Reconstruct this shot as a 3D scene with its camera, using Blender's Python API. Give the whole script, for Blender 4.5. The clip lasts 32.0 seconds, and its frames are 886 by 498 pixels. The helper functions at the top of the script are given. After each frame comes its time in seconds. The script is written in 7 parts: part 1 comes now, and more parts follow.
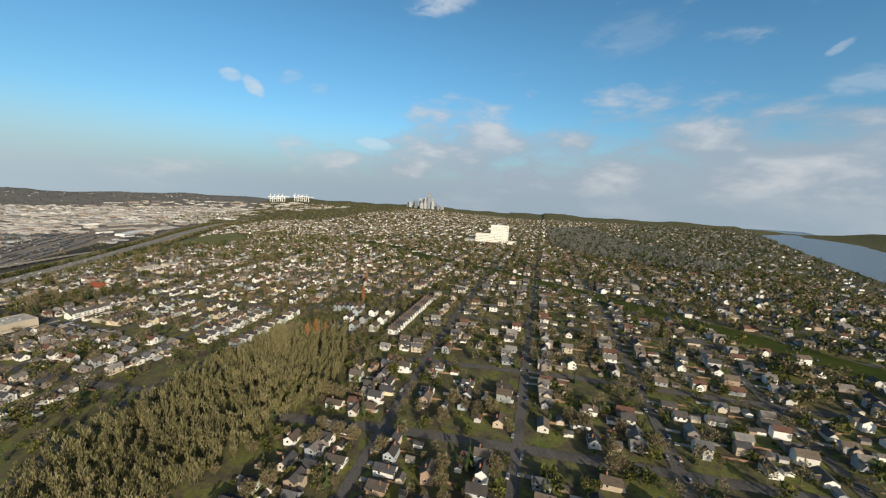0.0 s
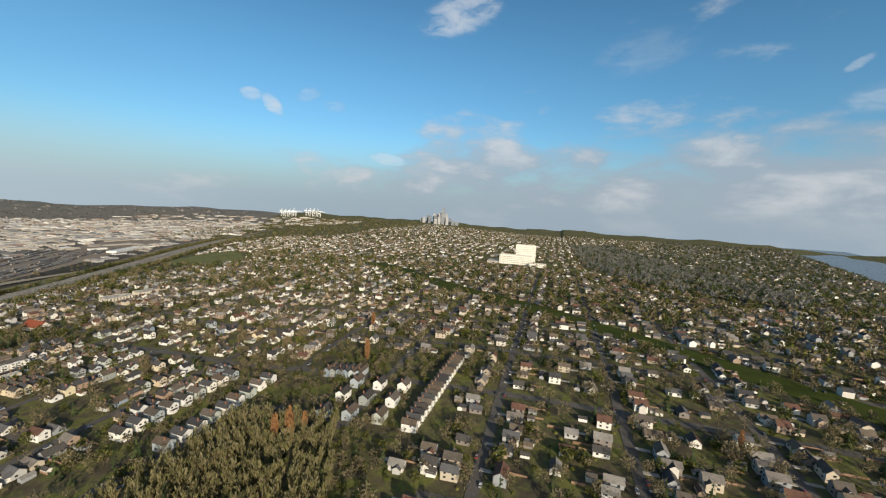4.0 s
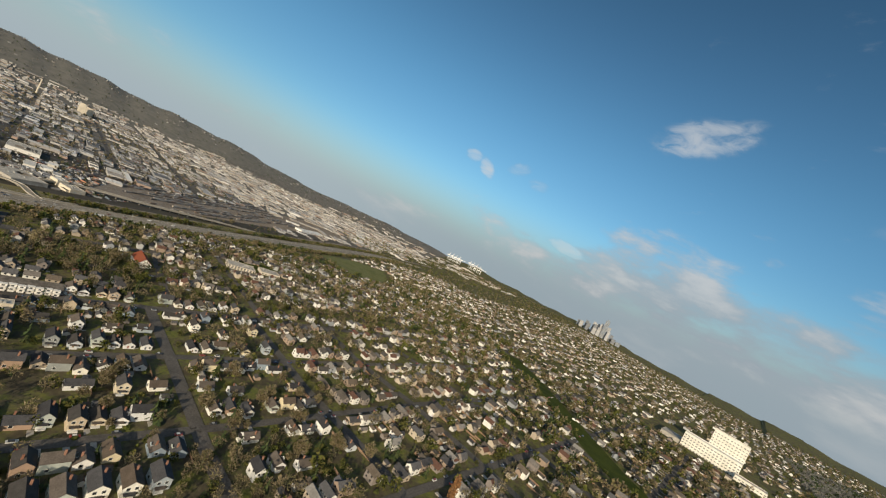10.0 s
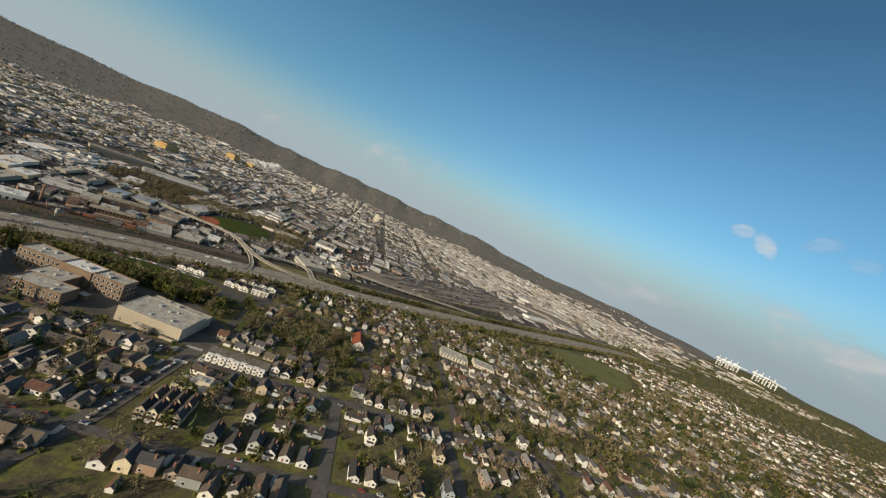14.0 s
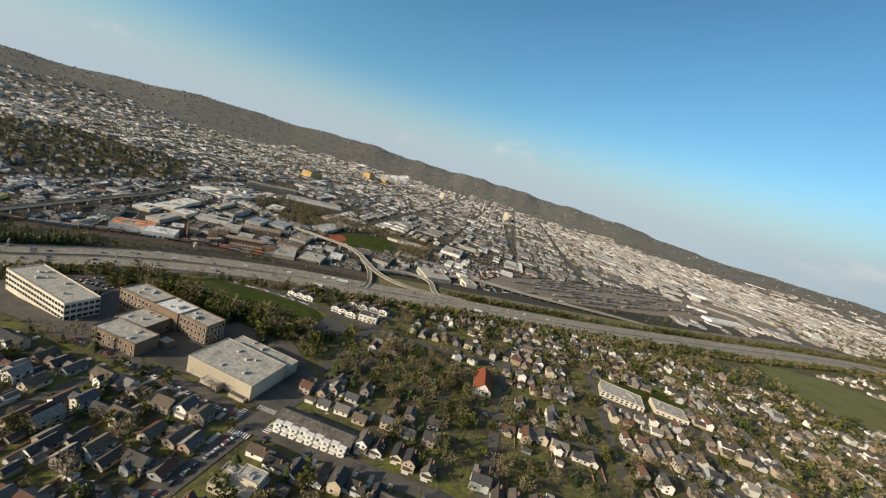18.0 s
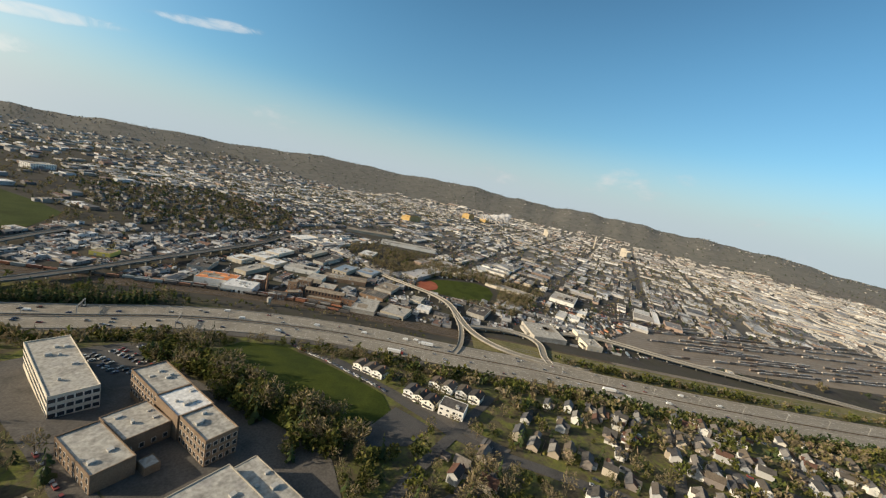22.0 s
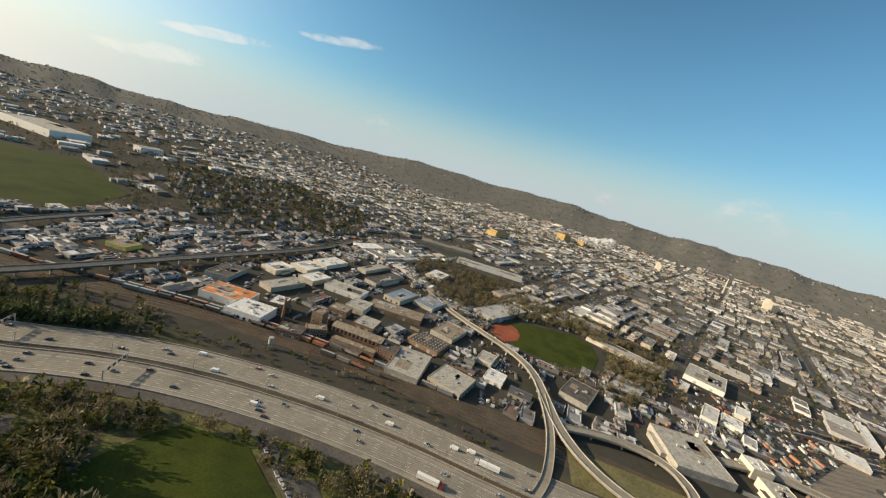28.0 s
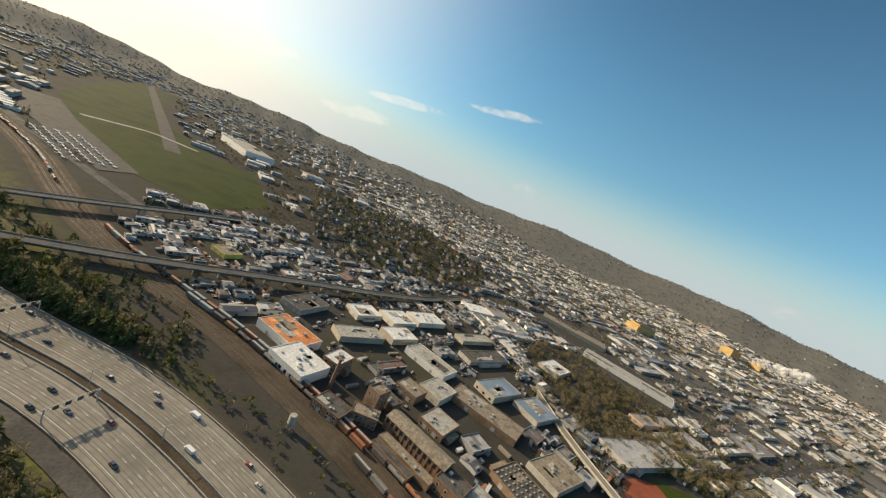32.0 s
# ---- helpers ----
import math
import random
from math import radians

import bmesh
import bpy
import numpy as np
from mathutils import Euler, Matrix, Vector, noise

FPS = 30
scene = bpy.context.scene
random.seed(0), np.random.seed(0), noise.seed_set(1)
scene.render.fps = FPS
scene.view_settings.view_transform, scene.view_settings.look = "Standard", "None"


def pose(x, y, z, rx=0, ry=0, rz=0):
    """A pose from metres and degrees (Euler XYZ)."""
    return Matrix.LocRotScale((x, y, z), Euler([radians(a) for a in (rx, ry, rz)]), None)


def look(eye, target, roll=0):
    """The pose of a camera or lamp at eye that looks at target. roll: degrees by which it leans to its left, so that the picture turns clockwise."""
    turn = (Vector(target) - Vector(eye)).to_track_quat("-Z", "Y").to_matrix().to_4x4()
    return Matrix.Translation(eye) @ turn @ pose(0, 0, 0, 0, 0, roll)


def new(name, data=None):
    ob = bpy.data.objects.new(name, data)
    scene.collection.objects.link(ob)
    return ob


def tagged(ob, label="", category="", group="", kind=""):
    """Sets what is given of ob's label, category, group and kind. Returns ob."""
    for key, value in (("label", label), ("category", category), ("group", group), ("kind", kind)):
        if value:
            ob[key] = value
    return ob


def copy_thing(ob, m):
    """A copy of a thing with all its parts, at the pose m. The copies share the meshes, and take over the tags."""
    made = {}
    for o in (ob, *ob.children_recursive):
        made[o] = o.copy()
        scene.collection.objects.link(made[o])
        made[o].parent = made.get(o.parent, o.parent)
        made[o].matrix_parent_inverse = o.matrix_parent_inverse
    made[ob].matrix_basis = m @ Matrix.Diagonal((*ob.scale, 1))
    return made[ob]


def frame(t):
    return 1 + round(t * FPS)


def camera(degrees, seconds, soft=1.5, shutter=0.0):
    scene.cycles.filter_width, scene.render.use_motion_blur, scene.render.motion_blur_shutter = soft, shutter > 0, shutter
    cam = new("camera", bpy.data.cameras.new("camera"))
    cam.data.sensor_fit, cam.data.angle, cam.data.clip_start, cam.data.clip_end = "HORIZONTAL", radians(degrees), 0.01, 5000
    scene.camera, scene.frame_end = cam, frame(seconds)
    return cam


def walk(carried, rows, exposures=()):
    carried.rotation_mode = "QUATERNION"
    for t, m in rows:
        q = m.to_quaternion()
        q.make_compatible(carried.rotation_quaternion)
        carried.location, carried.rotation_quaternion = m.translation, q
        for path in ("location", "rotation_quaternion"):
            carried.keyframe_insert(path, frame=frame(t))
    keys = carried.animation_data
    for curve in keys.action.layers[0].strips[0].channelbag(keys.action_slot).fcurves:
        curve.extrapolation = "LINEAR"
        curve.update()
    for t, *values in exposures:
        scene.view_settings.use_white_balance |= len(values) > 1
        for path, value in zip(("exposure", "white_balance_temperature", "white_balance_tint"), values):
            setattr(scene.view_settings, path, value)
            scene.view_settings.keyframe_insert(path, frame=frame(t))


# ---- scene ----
# ---- camera ----
cam = camera(99.4, 32.0, soft=1.25)
ROWS = [
    (0, -4.6, 1.5, 220.4, 81.56, -2.69, 14.91),
    (0.5, -12.8, 18.8, 220.5, 82.02, -2.01, 14.75),
    (1, -20.9, 36.2, 220.6, 82.09, -1.54, 14.96),
    (1.5, -28.8, 53.7, 220.7, 82.10, -1.71, 15.41),
    (2, -36.6, 71.1, 220.8, 82.13, -2.74, 15.38),
    (2.5, -44.2, 88.7, 221.0, 82.16, -2.57, 15.06),
    (3, -51.9, 106.2, 221.2, 82.27, -2.09, 15.38),
    (3.5, -59.6, 123.8, 221.3, 83.01, -2.42, 16.35),
    (5.5, -91.3, 193.5, 222.2, 85.21, -5.59, 16.67),
    (6, -100.2, 210.3, 222.7, 85.91, -8.65, 17.56),
    (6.5, -109.2, 226.6, 223.1, 87.02, -11.45, 18.34),
    (7, -118.4, 242.5, 223.4, 87.76, -14.58, 19.28),
    (7.5, -127.7, 258.2, 223.5, 88.40, -18.93, 20.36),
    (8, -137.0, 273.7, 223.3, 88.80, -22.22, 22.67),
    (8.5, -146.2, 289.0, 223.0, 88.59, -23.41, 27.51),
    (9, -155.4, 303.9, 222.6, 88.04, -25.57, 33.15),
    (9.5, -164.7, 318.3, 222.1, 87.99, -26.61, 38.15),
    (10, -174.6, 332.0, 221.4, 88.49, -26.06, 42.37),
    (10.5, -185.5, 345.0, 220.6, 88.69, -26.11, 46.18),
    (11, -197.6, 357.3, 219.6, 88.98, -27.47, 49.93),
    (11.5, -210.8, 368.9, 218.6, 89.08, -27.18, 54.19),
    (12, -224.8, 379.5, 217.6, 88.64, -27.54, 59.12),
    (12.5, -239.5, 389.2, 216.6, 87.96, -26.59, 64.40),
    (13, -254.5, 397.9, 215.5, 87.04, -26.55, 69.80),
    (13.5, -269.7, 405.5, 214.4, 86.40, -25.25, 75.24),
    (14, -285.0, 412.1, 213.5, 85.04, -24.47, 80.27),
    (14.5, -300.4, 417.5, 212.8, 83.93, -23.77, 84.78),
    (16.5, -363.3, 428.6, 212.1, 78.18, -17.80, 95.32),
    (17, -378.6, 429.1, 210.8, 77.31, -17.08, 97.11),
    (17.5, -393.8, 428.8, 209.1, 77.46, -16.73, 98.98),
    (18, -408.9, 427.8, 207.2, 77.55, -16.07, 100.83),
    (18.5, -424.0, 426.4, 205.4, 77.56, -15.47, 102.82),
    (19, -439.0, 424.5, 203.8, 77.81, -14.25, 104.99),
    (19.5, -454.0, 422.0, 202.1, 79.03, -13.17, 107.51),
    (20, -469.2, 418.8, 200.4, 79.95, -12.41, 110.08),
    (20.5, -484.6, 414.9, 198.8, 80.39, -12.01, 112.47),
    (21, -499.9, 410.4, 197.3, 80.50, -13.32, 114.89),
    (21.5, -515.0, 405.3, 196.2, 79.88, -12.79, 116.12),
    (22, -529.7, 399.9, 195.6, 79.85, -11.68, 116.20),
    (22.5, -543.8, 394.3, 195.5, 79.79, -10.86, 116.00),
    (23, -557.4, 388.6, 195.4, 79.98, -10.52, 116.56),
    (23.5, -570.8, 383.0, 195.1, 80.66, -10.93, 117.10),
    (24, -584.3, 377.3, 194.4, 80.99, -11.65, 118.67),
    (24.5, -598.0, 371.2, 193.3, 80.92, -12.45, 121.21),
    (25, -611.8, 364.5, 192.3, 80.17, -10.76, 123.46),
    (25.5, -625.5, 357.2, 191.5, 79.46, -9.82, 125.00),
    (27.5, -678.2, 322.9, 190.7, 77.73, -12.92, 129.68),
    (28, -690.4, 314.0, 189.4, 78.08, -15.63, 130.72),
    (28.5, -702.4, 305.1, 187.8, 78.66, -17.91, 131.64),
    (29, -714.3, 296.0, 185.8, 79.82, -19.34, 133.41),
    (29.5, -726.1, 286.7, 183.7, 79.83, -21.15, 137.08),
    (30, -737.6, 277.2, 181.7, 79.68, -22.21, 140.69),
    (30.5, -748.7, 267.3, 179.8, 79.42, -23.29, 143.83),
    (31, -759.4, 256.7, 178.1, 79.65, -23.74, 146.39),
    (31.5, -769.8, 245.1, 176.8, 79.93, -24.26, 149.21),
    (32, -779.9, 232.3, 176.1, 79.76, -24.03, 152.89),
]
walk(cam, [(t, pose(x, y, z, rx, ry, rz)) for t, x, y, z, rx, ry, rz in ROWS],
     exposures=[(0.0, 0.13, 6550, 10), (6.0, 0.1, 6650, 10), (9.0, -0.03, 6850, 10), (13.0, -0.06, 6950, 10), (17.0, 0.2, 6800, 10), (22.0, 0.34, 7000, 10), (28.0, 0.38, 7350, 10), (32.0, 0.42, 7500, 10)])

# ---- world, sun ----
SUN_AZ, SUN_EL = 142.0, 19.5
world = bpy.data.worlds.new("world")
scene.world = world
world.use_nodes = True
wt = world.node_tree
wt.nodes.clear()


def wnode(kind, **inputs):
    n = wt.nodes.new(kind)
    for k, v in inputs.items():
        n.inputs[k].default_value = v
    return n


sky = wnode("ShaderNodeTexSky")
sky.sky_type = "NISHITA"
sky.sun_disc = False
sky.sun_elevation = radians(SUN_EL)
sky.sun_rotation = radians(SUN_AZ)
sky.altitude = 200
sky.air_density, sky.dust_density, sky.ozone_density = 1.25, 0.35, 2.2
wco = wnode("ShaderNodeTexCoord")
wsep = wnode("ShaderNodeSeparateXYZ")
wt.links.new(wco.outputs["Generated"], wsep.inputs[0])


def wmath(op, a, b=None, c=None, clamp=False):
    n = wt.nodes.new("ShaderNodeMath")
    n.operation, n.use_clamp = op, clamp
    for i, v in enumerate((a, b, c)):
        if v is None:
            continue
        if isinstance(v, (int, float)):
            n.inputs[i].default_value = v
        else:
            wt.links.new(v, n.inputs[i])
    return n.outputs[0]


def wrange(v, a, b, c, d):
    n = wt.nodes.new("ShaderNodeMapRange")
    n.interpolation_type = "SMOOTHSTEP"
    wt.links.new(v, n.inputs[0])
    for i, q in enumerate((a, b, c, d)):
        n.inputs[1 + i].default_value = q
    return n.outputs[0]


WX, WY, WZ = wsep.outputs[0], wsep.outputs[1], wsep.outputs[2]
wn1 = wnode("ShaderNodeTexNoise", Scale=5.5, Detail=7.0, Roughness=0.58, Distortion=0.15)
wst = wt.nodes.new("ShaderNodeCombineXYZ")
for i_, (v, k) in enumerate(((WX, 1.0), (WY, 1.0), (WZ, 2.6))):
    wt.links.new(wmath("MULTIPLY", v, k), wst.inputs[i_])
wt.links.new(wst.outputs[0], wn1.inputs["Vector"])
wn2 = wnode("ShaderNodeTexNoise", Scale=2.0, Detail=2.0)
wt.links.new(wst.outputs[0], wn2.inputs["Vector"])
# a soft low bank, deep over the lake to the north-east and thin to the west, and a few small high puffs
side = wrange(wmath("ADD", wmath("MULTIPLY", WX, 0.60), wmath("MULTIPLY", WY, 0.80)), -0.1, 0.95, -0.22, 0.17)
low = wrange(WZ, 0.03, 0.27, 0.20, -0.16)
amount = wmath("ADD", wmath("ADD", wn1.outputs[0], wmath("MULTIPLY", wmath("SUBTRACT", wn2.outputs[0], 0.5), 0.5)), wmath("ADD", side, low))
bank = wrange(amount, 0.52, 0.80, 0.0, 0.85)
# azimuth, elevation, half width and height in degrees, thickness and slant of each small cloud
CLOUDS = ((344.6, 25.8, 4.6, 2.1, 0.72, 0.25), (347.6, 27.4, 2.4, 1.2, 0.45, 0.4), (318.9, 12.4, 1.25, 1.1, 0.85, -0.5), (316.4, 13.3, 1.3, 0.8, 0.6, 0.0), (9.3, 20.5, 5.0, 2.2, 0.2, 0.1),
          (29.2, 16.2, 1.0, 0.5, 0.42, 0.5), (32.4, 13.0, 3.4, 1.4, 0.34, 0.1), (334.6, 6.6, 2.6, 0.8, 0.6, -0.1), (323.5, 14.2, 1.7, 0.9, 0.4, 0.3), (327.0, 13.2, 1.4, 0.8, 0.3, 0.0),
          (198.0, 7.9, 5.2, 0.6, 0.75, 0.17), (211.6, 12.3, 4.6, 0.55, 0.8, 0.17), (192.5, 3.9, 5.6, 0.9, 0.6, 0.15), (178.0, 6.0, 5.0, 1.2, 0.5, 0.15))
wn4 = wnode("ShaderNodeTexNoise", Scale=13.0, Detail=5.0, Roughness=0.6, Distortion=0.9)
wt.links.new(wst.outputs[0], wn4.inputs["Vector"])
puffs = None
for az_, el_, wide, tall_, thick, slant in CLOUDS:
    sa, ca, se, ce = math.sin(radians(az_)), math.cos(radians(az_)), math.sin(radians(el_)), math.cos(radians(el_))
    across = wmath("ADD", wmath("MULTIPLY", WX, ca), wmath("MULTIPLY", WY, -sa))
    ahead = wmath("ADD", wmath("MULTIPLY", WX, sa), wmath("MULTIPLY", WY, ca))
    rise = wmath("ADD", wmath("ADD", wmath("MULTIPLY", WZ, ce), wmath("MULTIPLY", ahead, -se)), wmath("MULTIPLY", across, -slant))
    far_off = wmath("ADD", wmath("POWER", wmath("ABSOLUTE", wmath("DIVIDE", across, radians(wide))), 2.0), wmath("POWER", wmath("ABSOLUTE", wmath("DIVIDE", rise, radians(tall_))), 2.0))
    near_by = wmath("MULTIPLY", wrange(far_off, 0.0, 2.6, 1.0, 0.0), wrange(ahead, 0.0, 0.1, 0.0, 1.0))
    body = wrange(wmath("ADD", wmath("MULTIPLY", near_by, 0.4), wn4.outputs[0]), 0.56, 1.1, 0.0, 0.85)
    one = wmath("MULTIPLY", wmath("MULTIPLY", body, wrange(near_by, 0.0, 0.95, 0.0, 1.0)), thick)
    puffs = one if puffs is None else wmath("MAXIMUM", puffs, one)
cover = wmath("MAXIMUM", bank, puffs)
tint = wt.nodes.new("ShaderNodeMix")
tint.data_type, tint.blend_type = "RGBA", "MULTIPLY"
tint.inputs[0].default_value = 1.0
deep = wt.nodes.new("ShaderNodeVectorMath")
deep.operation = "SCALE"
wt.links.new(sky.outputs[0], deep.inputs[0])
wt.links.new(wrange(WZ, 0.28, 0.8, 1.0, 0.62), deep.inputs["Scale"])
wt.links.new(deep.outputs[0], tint.inputs[6])
tones = wt.nodes.new("ShaderNodeMix")
tones.data_type = "RGBA"
wt.links.new(wrange(WZ, 0.04, 0.40, 0.0, 1.0), tones.inputs[0])
tones.inputs[6].default_value, tones.inputs[7].default_value = (0.57, 0.915, 1.2, 1), (0.545, 0.985, 1.19, 1)
wt.links.new(tones.outputs[2], tint.inputs[7])
# pale haze along the skyline
haze = wrange(WZ, 0.0, 0.185, 0.93, 0.0)
wmixh = wt.nodes.new("ShaderNodeMix")
wmixh.data_type = "RGBA"
wt.links.new(haze, wmixh.inputs[0])
wt.links.new(tint.outputs[2], wmixh.inputs[6])
mist = wt.nodes.new("ShaderNodeMix")
mist.data_type = "RGBA"
wt.links.new(wrange(WY, 0.35, 0.95, 0.0, 1.0), mist.inputs[0])
mist.inputs[6].default_value, mist.inputs[7].default_value = (3.8, 4.7, 5.5, 1), (3.0, 3.8, 4.6, 1)
wt.links.new(mist.outputs[2], wmixh.inputs[7])
wmixc = wt.nodes.new("ShaderNodeMix")
wmixc.data_type = "RGBA"
wt.links.new(wmath("MULTIPLY", cover, wrange(WZ, -0.005, 0.05, 0.25, 1.0)), wmixc.inputs[0])
wt.links.new(wmixh.outputs[2], wmixc.inputs[6])
shade = wt.nodes.new("ShaderNodeMix")
shade.data_type = "RGBA"
wt.links.new(wrange(wn1.outputs[0], 0.45, 0.72, 0.0, 1.0), shade.inputs[0])
shade.inputs[6].default_value, shade.inputs[7].default_value = (3.2, 3.85, 4.6, 1), (5.6, 5.8, 6.1, 1)
pale = wt.nodes.new("ShaderNodeMix")
pale.data_type = "RGBA"
wt.links.new(wrange(puffs, 0.0, 0.3, 0.0, 1.0), pale.inputs[0])
wt.links.new(shade.outputs[2], pale.inputs[6])
pale.inputs[7].default_value = (6.3, 6.6, 6.9, 1)
wt.links.new(pale.outputs[2], wmixc.inputs[7])
# bright hazy glow round the low sun
toward = (math.sin(radians(SUN_AZ)) * math.cos(radians(SUN_EL)), math.cos(radians(SUN_AZ)) * math.cos(radians(SUN_EL)), math.sin(radians(SUN_EL)))
facing = wmath("ADD", wmath("ADD", wmath("MULTIPLY", WX, toward[0]), wmath("MULTIPLY", WY, toward[1])), wmath("MULTIPLY", WZ, toward[2]))
wmixg = wt.nodes.new("ShaderNodeMix")
wmixg.data_type = "RGBA"
wt.links.new(wmath("POWER", wrange(facing, 0.10, 1.05, 0.0, 1.0), 3.3), wmixg.inputs[0])
wt.links.new(wmixc.outputs[2], wmixg.inputs[6])
wmixg.inputs[7].default_value = (10.0, 9.4, 8.3, 1)
wbg = wnode("ShaderNodeBackground", Strength=0.10)
wt.links.new(wmixg.outputs[2], wbg.inputs[0])
wout = wnode("ShaderNodeOutputWorld")
wt.links.new(wbg.outputs[0], wout.inputs[0])

sun_data = bpy.data.lights.new("sun", "SUN")
sun_data.energy, sun_data.angle, sun_data.color = 4.9, radians(0.55), (1.0, 0.87, 0.68)
sun = new("sun", sun_data)
a, e = radians(SUN_AZ), radians(SUN_EL)
sun.matrix_world = look((0, 0, 900), (-math.sin(a) * math.cos(e) * 100, -math.cos(a) * math.cos(e) * 100, 900 - math.sin(e) * 100))


# ---- materials ----
def material(name, colours, rough=0.8, metal=0.0, scale=1.0, spread=0.25, pick="", bump=0.15, bump_scale=6.0, coarse=0.05):
    """colours: a palette. pick: "object" or "island" takes one of the palette for each piece; otherwise noise blends them.
    scale: the grain's size in cycles a metre; coarse: that of the stains; spread: how far grain and stains lighten and darken."""
    m = bpy.data.materials.new(name)
    m.use_nodes = True
    nt = m.node_tree
    bsdf = nt.nodes["Principled BSDF"]
    bsdf.inputs["Roughness"].default_value = rough
    bsdf.inputs["Metallic"].default_value = metal
    if rough > 0.84:
        bsdf.inputs["Specular IOR Level"].default_value = 0.08
    geo = nt.nodes.new("ShaderNodeNewGeometry")

    def noise_tex(s, detail=4.0):
        n = nt.nodes.new("ShaderNodeTexNoise")
        n.inputs["Scale"].default_value, n.inputs["Detail"].default_value = s, detail
        nt.links.new(geo.outputs["Position"], n.inputs["Vector"])
        return n.outputs[0]

    grain, stain = noise_tex(scale), noise_tex(coarse, 3.0)
    ramp = nt.nodes.new("ShaderNodeValToRGB")
    el = ramp.color_ramp.elements
    while len(el) < len(colours):
        el.new(1.0)
    for i, c in enumerate(colours):
        el[i].position = i / len(colours) if pick else 0.3 + 0.4 * i / max(1, len(colours) - 1)
        el[i].color = (*c, 1)
    if len(colours) == 1:
        el[1].color = (*colours[0], 1)
    if pick == "object":
        info = nt.nodes.new("ShaderNodeObjectInfo")
        ramp.color_ramp.interpolation = "CONSTANT"
        nt.links.new(info.outputs["Random"], ramp.inputs[0])
    elif pick == "island":
        ramp.color_ramp.interpolation = "CONSTANT"
        nt.links.new(geo.outputs["Random Per Island"], ramp.inputs[0])
    else:
        nt.links.new(stain, ramp.inputs[0])

    def mrange(v, lo, hi):
        n = nt.nodes.new("ShaderNodeMapRange")
        nt.links.new(v, n.inputs[0])
        n.inputs[1].default_value, n.inputs[2].default_value = 0.3, 0.7
        n.inputs[3].default_value, n.inputs[4].default_value = lo, hi
        return n.outputs[0]

    both = nt.nodes.new("ShaderNodeMath")
    both.operation = "MULTIPLY"
    nt.links.new(mrange(grain, 1 - spread, 1 + spread), both.inputs[0])
    nt.links.new(mrange(stain, 1 - spread * 0.7, 1 + spread * 0.7), both.inputs[1])
    mul = nt.nodes.new("ShaderNodeVectorMath")
    mul.operation = "SCALE"
    nt.links.new(ramp.outputs[0], mul.inputs[0])
    nt.links.new(both.outputs[0], mul.inputs["Scale"])
    nt.links.new(mul.outputs[0], bsdf.inputs["Base Color"])
    if bump:
        b = nt.nodes.new("ShaderNodeBump")
        b.inputs["Strength"].default_value = bump
        b.inputs["Distance"].default_value = 0.1
        nt.links.new(noise_tex(bump_scale, 3.0), b.inputs["Height"])
        nt.links.new(b.outputs[0], bsdf.inputs["Normal"])
    return m


WHITE_SIDING = material("white_siding", [(.78, .77, .73), (.70, .70, .68), (.80, .78, .70), (.66, .67, .66)], 0.7, pick="object", spread=0.07, coarse=0.2)
TAN_SIDING = material("tan_siding", [(.52, .43, .31), (.60, .53, .40), (.44, .36, .27), (.66, .58, .40), (.36, .25, .18)], 0.75, pick="object", spread=0.08, coarse=0.2)
COOL_SIDING = material("cool_siding", [(.34, .39, .42), (.24, .30, .36), (.42, .46, .42), (.28, .30, .29), (.50, .54, .57)], 0.75, pick="object", spread=0.08, coarse=0.2)
FAR_SIDING = material("far_siding", [(.74, .73, .68), (.60, .58, .53), (.50, .44, .35), (.30, .32, .34), (.78, .76, .72), (.38, .32, .25), (.46, .46, .45), (.23, .20, .18), (.33, .25, .19)], 0.75, pick="island", spread=0.06, coarse=0.2)
SHINGLE = material("shingle", [(.0578, .0544, .0517), (.0816, .0714, .0612), (.0442, .0442, .0476), (.102, .0816, .0646), (.068, .068, .0714), (.1156, .0986, .085)], 0.9, pick="object", spread=0.22, scale=2.0, coarse=0.3)
FAR_SHINGLE = material("far_shingle", [(.075, .071, .067), (.10, .088, .076), (.06, .06, .064), (.13, .107, .084), (.10, .10, .104), (.17, .155, .14), (.12, .068, .052), (.22, .21, .195)], 0.9, pick="island", spread=0.2, scale=1.0, coarse=0.2)
TRIM = material("white_trim", [(.78, .77, .74)], 0.6, spread=0.06)
DOORP = material("door_paint", [(.25, .08, .06), (.12, .14, .18), (.45, .42, .38), (.16, .10, .06)], 0.5, pick="object", spread=0.05)
GLASS = material("window_glass", [(.03, .035, .04)], 0.08, spread=0.1, bump=0.0)
GLASS.node_tree.nodes["Principled BSDF"].inputs["Specular IOR Level"].default_value = 0.8
BRICK = material("brick", [(.2295, .1275, .085), (.2805, .17, .1105), (.187, .102, .068)], 0.9, spread=0.2, scale=3.0, coarse=0.15)
SCHOOL_BRICK = material("school_brick", [(.18, .13, .092), (.215, .158, .112), (.15, .108, .077)], 0.9, spread=0.18, scale=2.0, coarse=0.1)
OLD_BRICK = material("old_brick", [(.234, .1482, .0936), (.2808, .195, .1326), (.195, .117, .078)], 0.9, spread=0.25, scale=2.0, coarse=0.1)
CHIMNEY_BRICK = material("chimney_brick", [(.25, .12, .08), (.30, .17, .12)], 0.9, spread=0.2, scale=4.0)
STONE = material("pale_stone", [(.56, .50, .40), (.62, .56, .46)], 0.85, spread=0.1, scale=1.5)
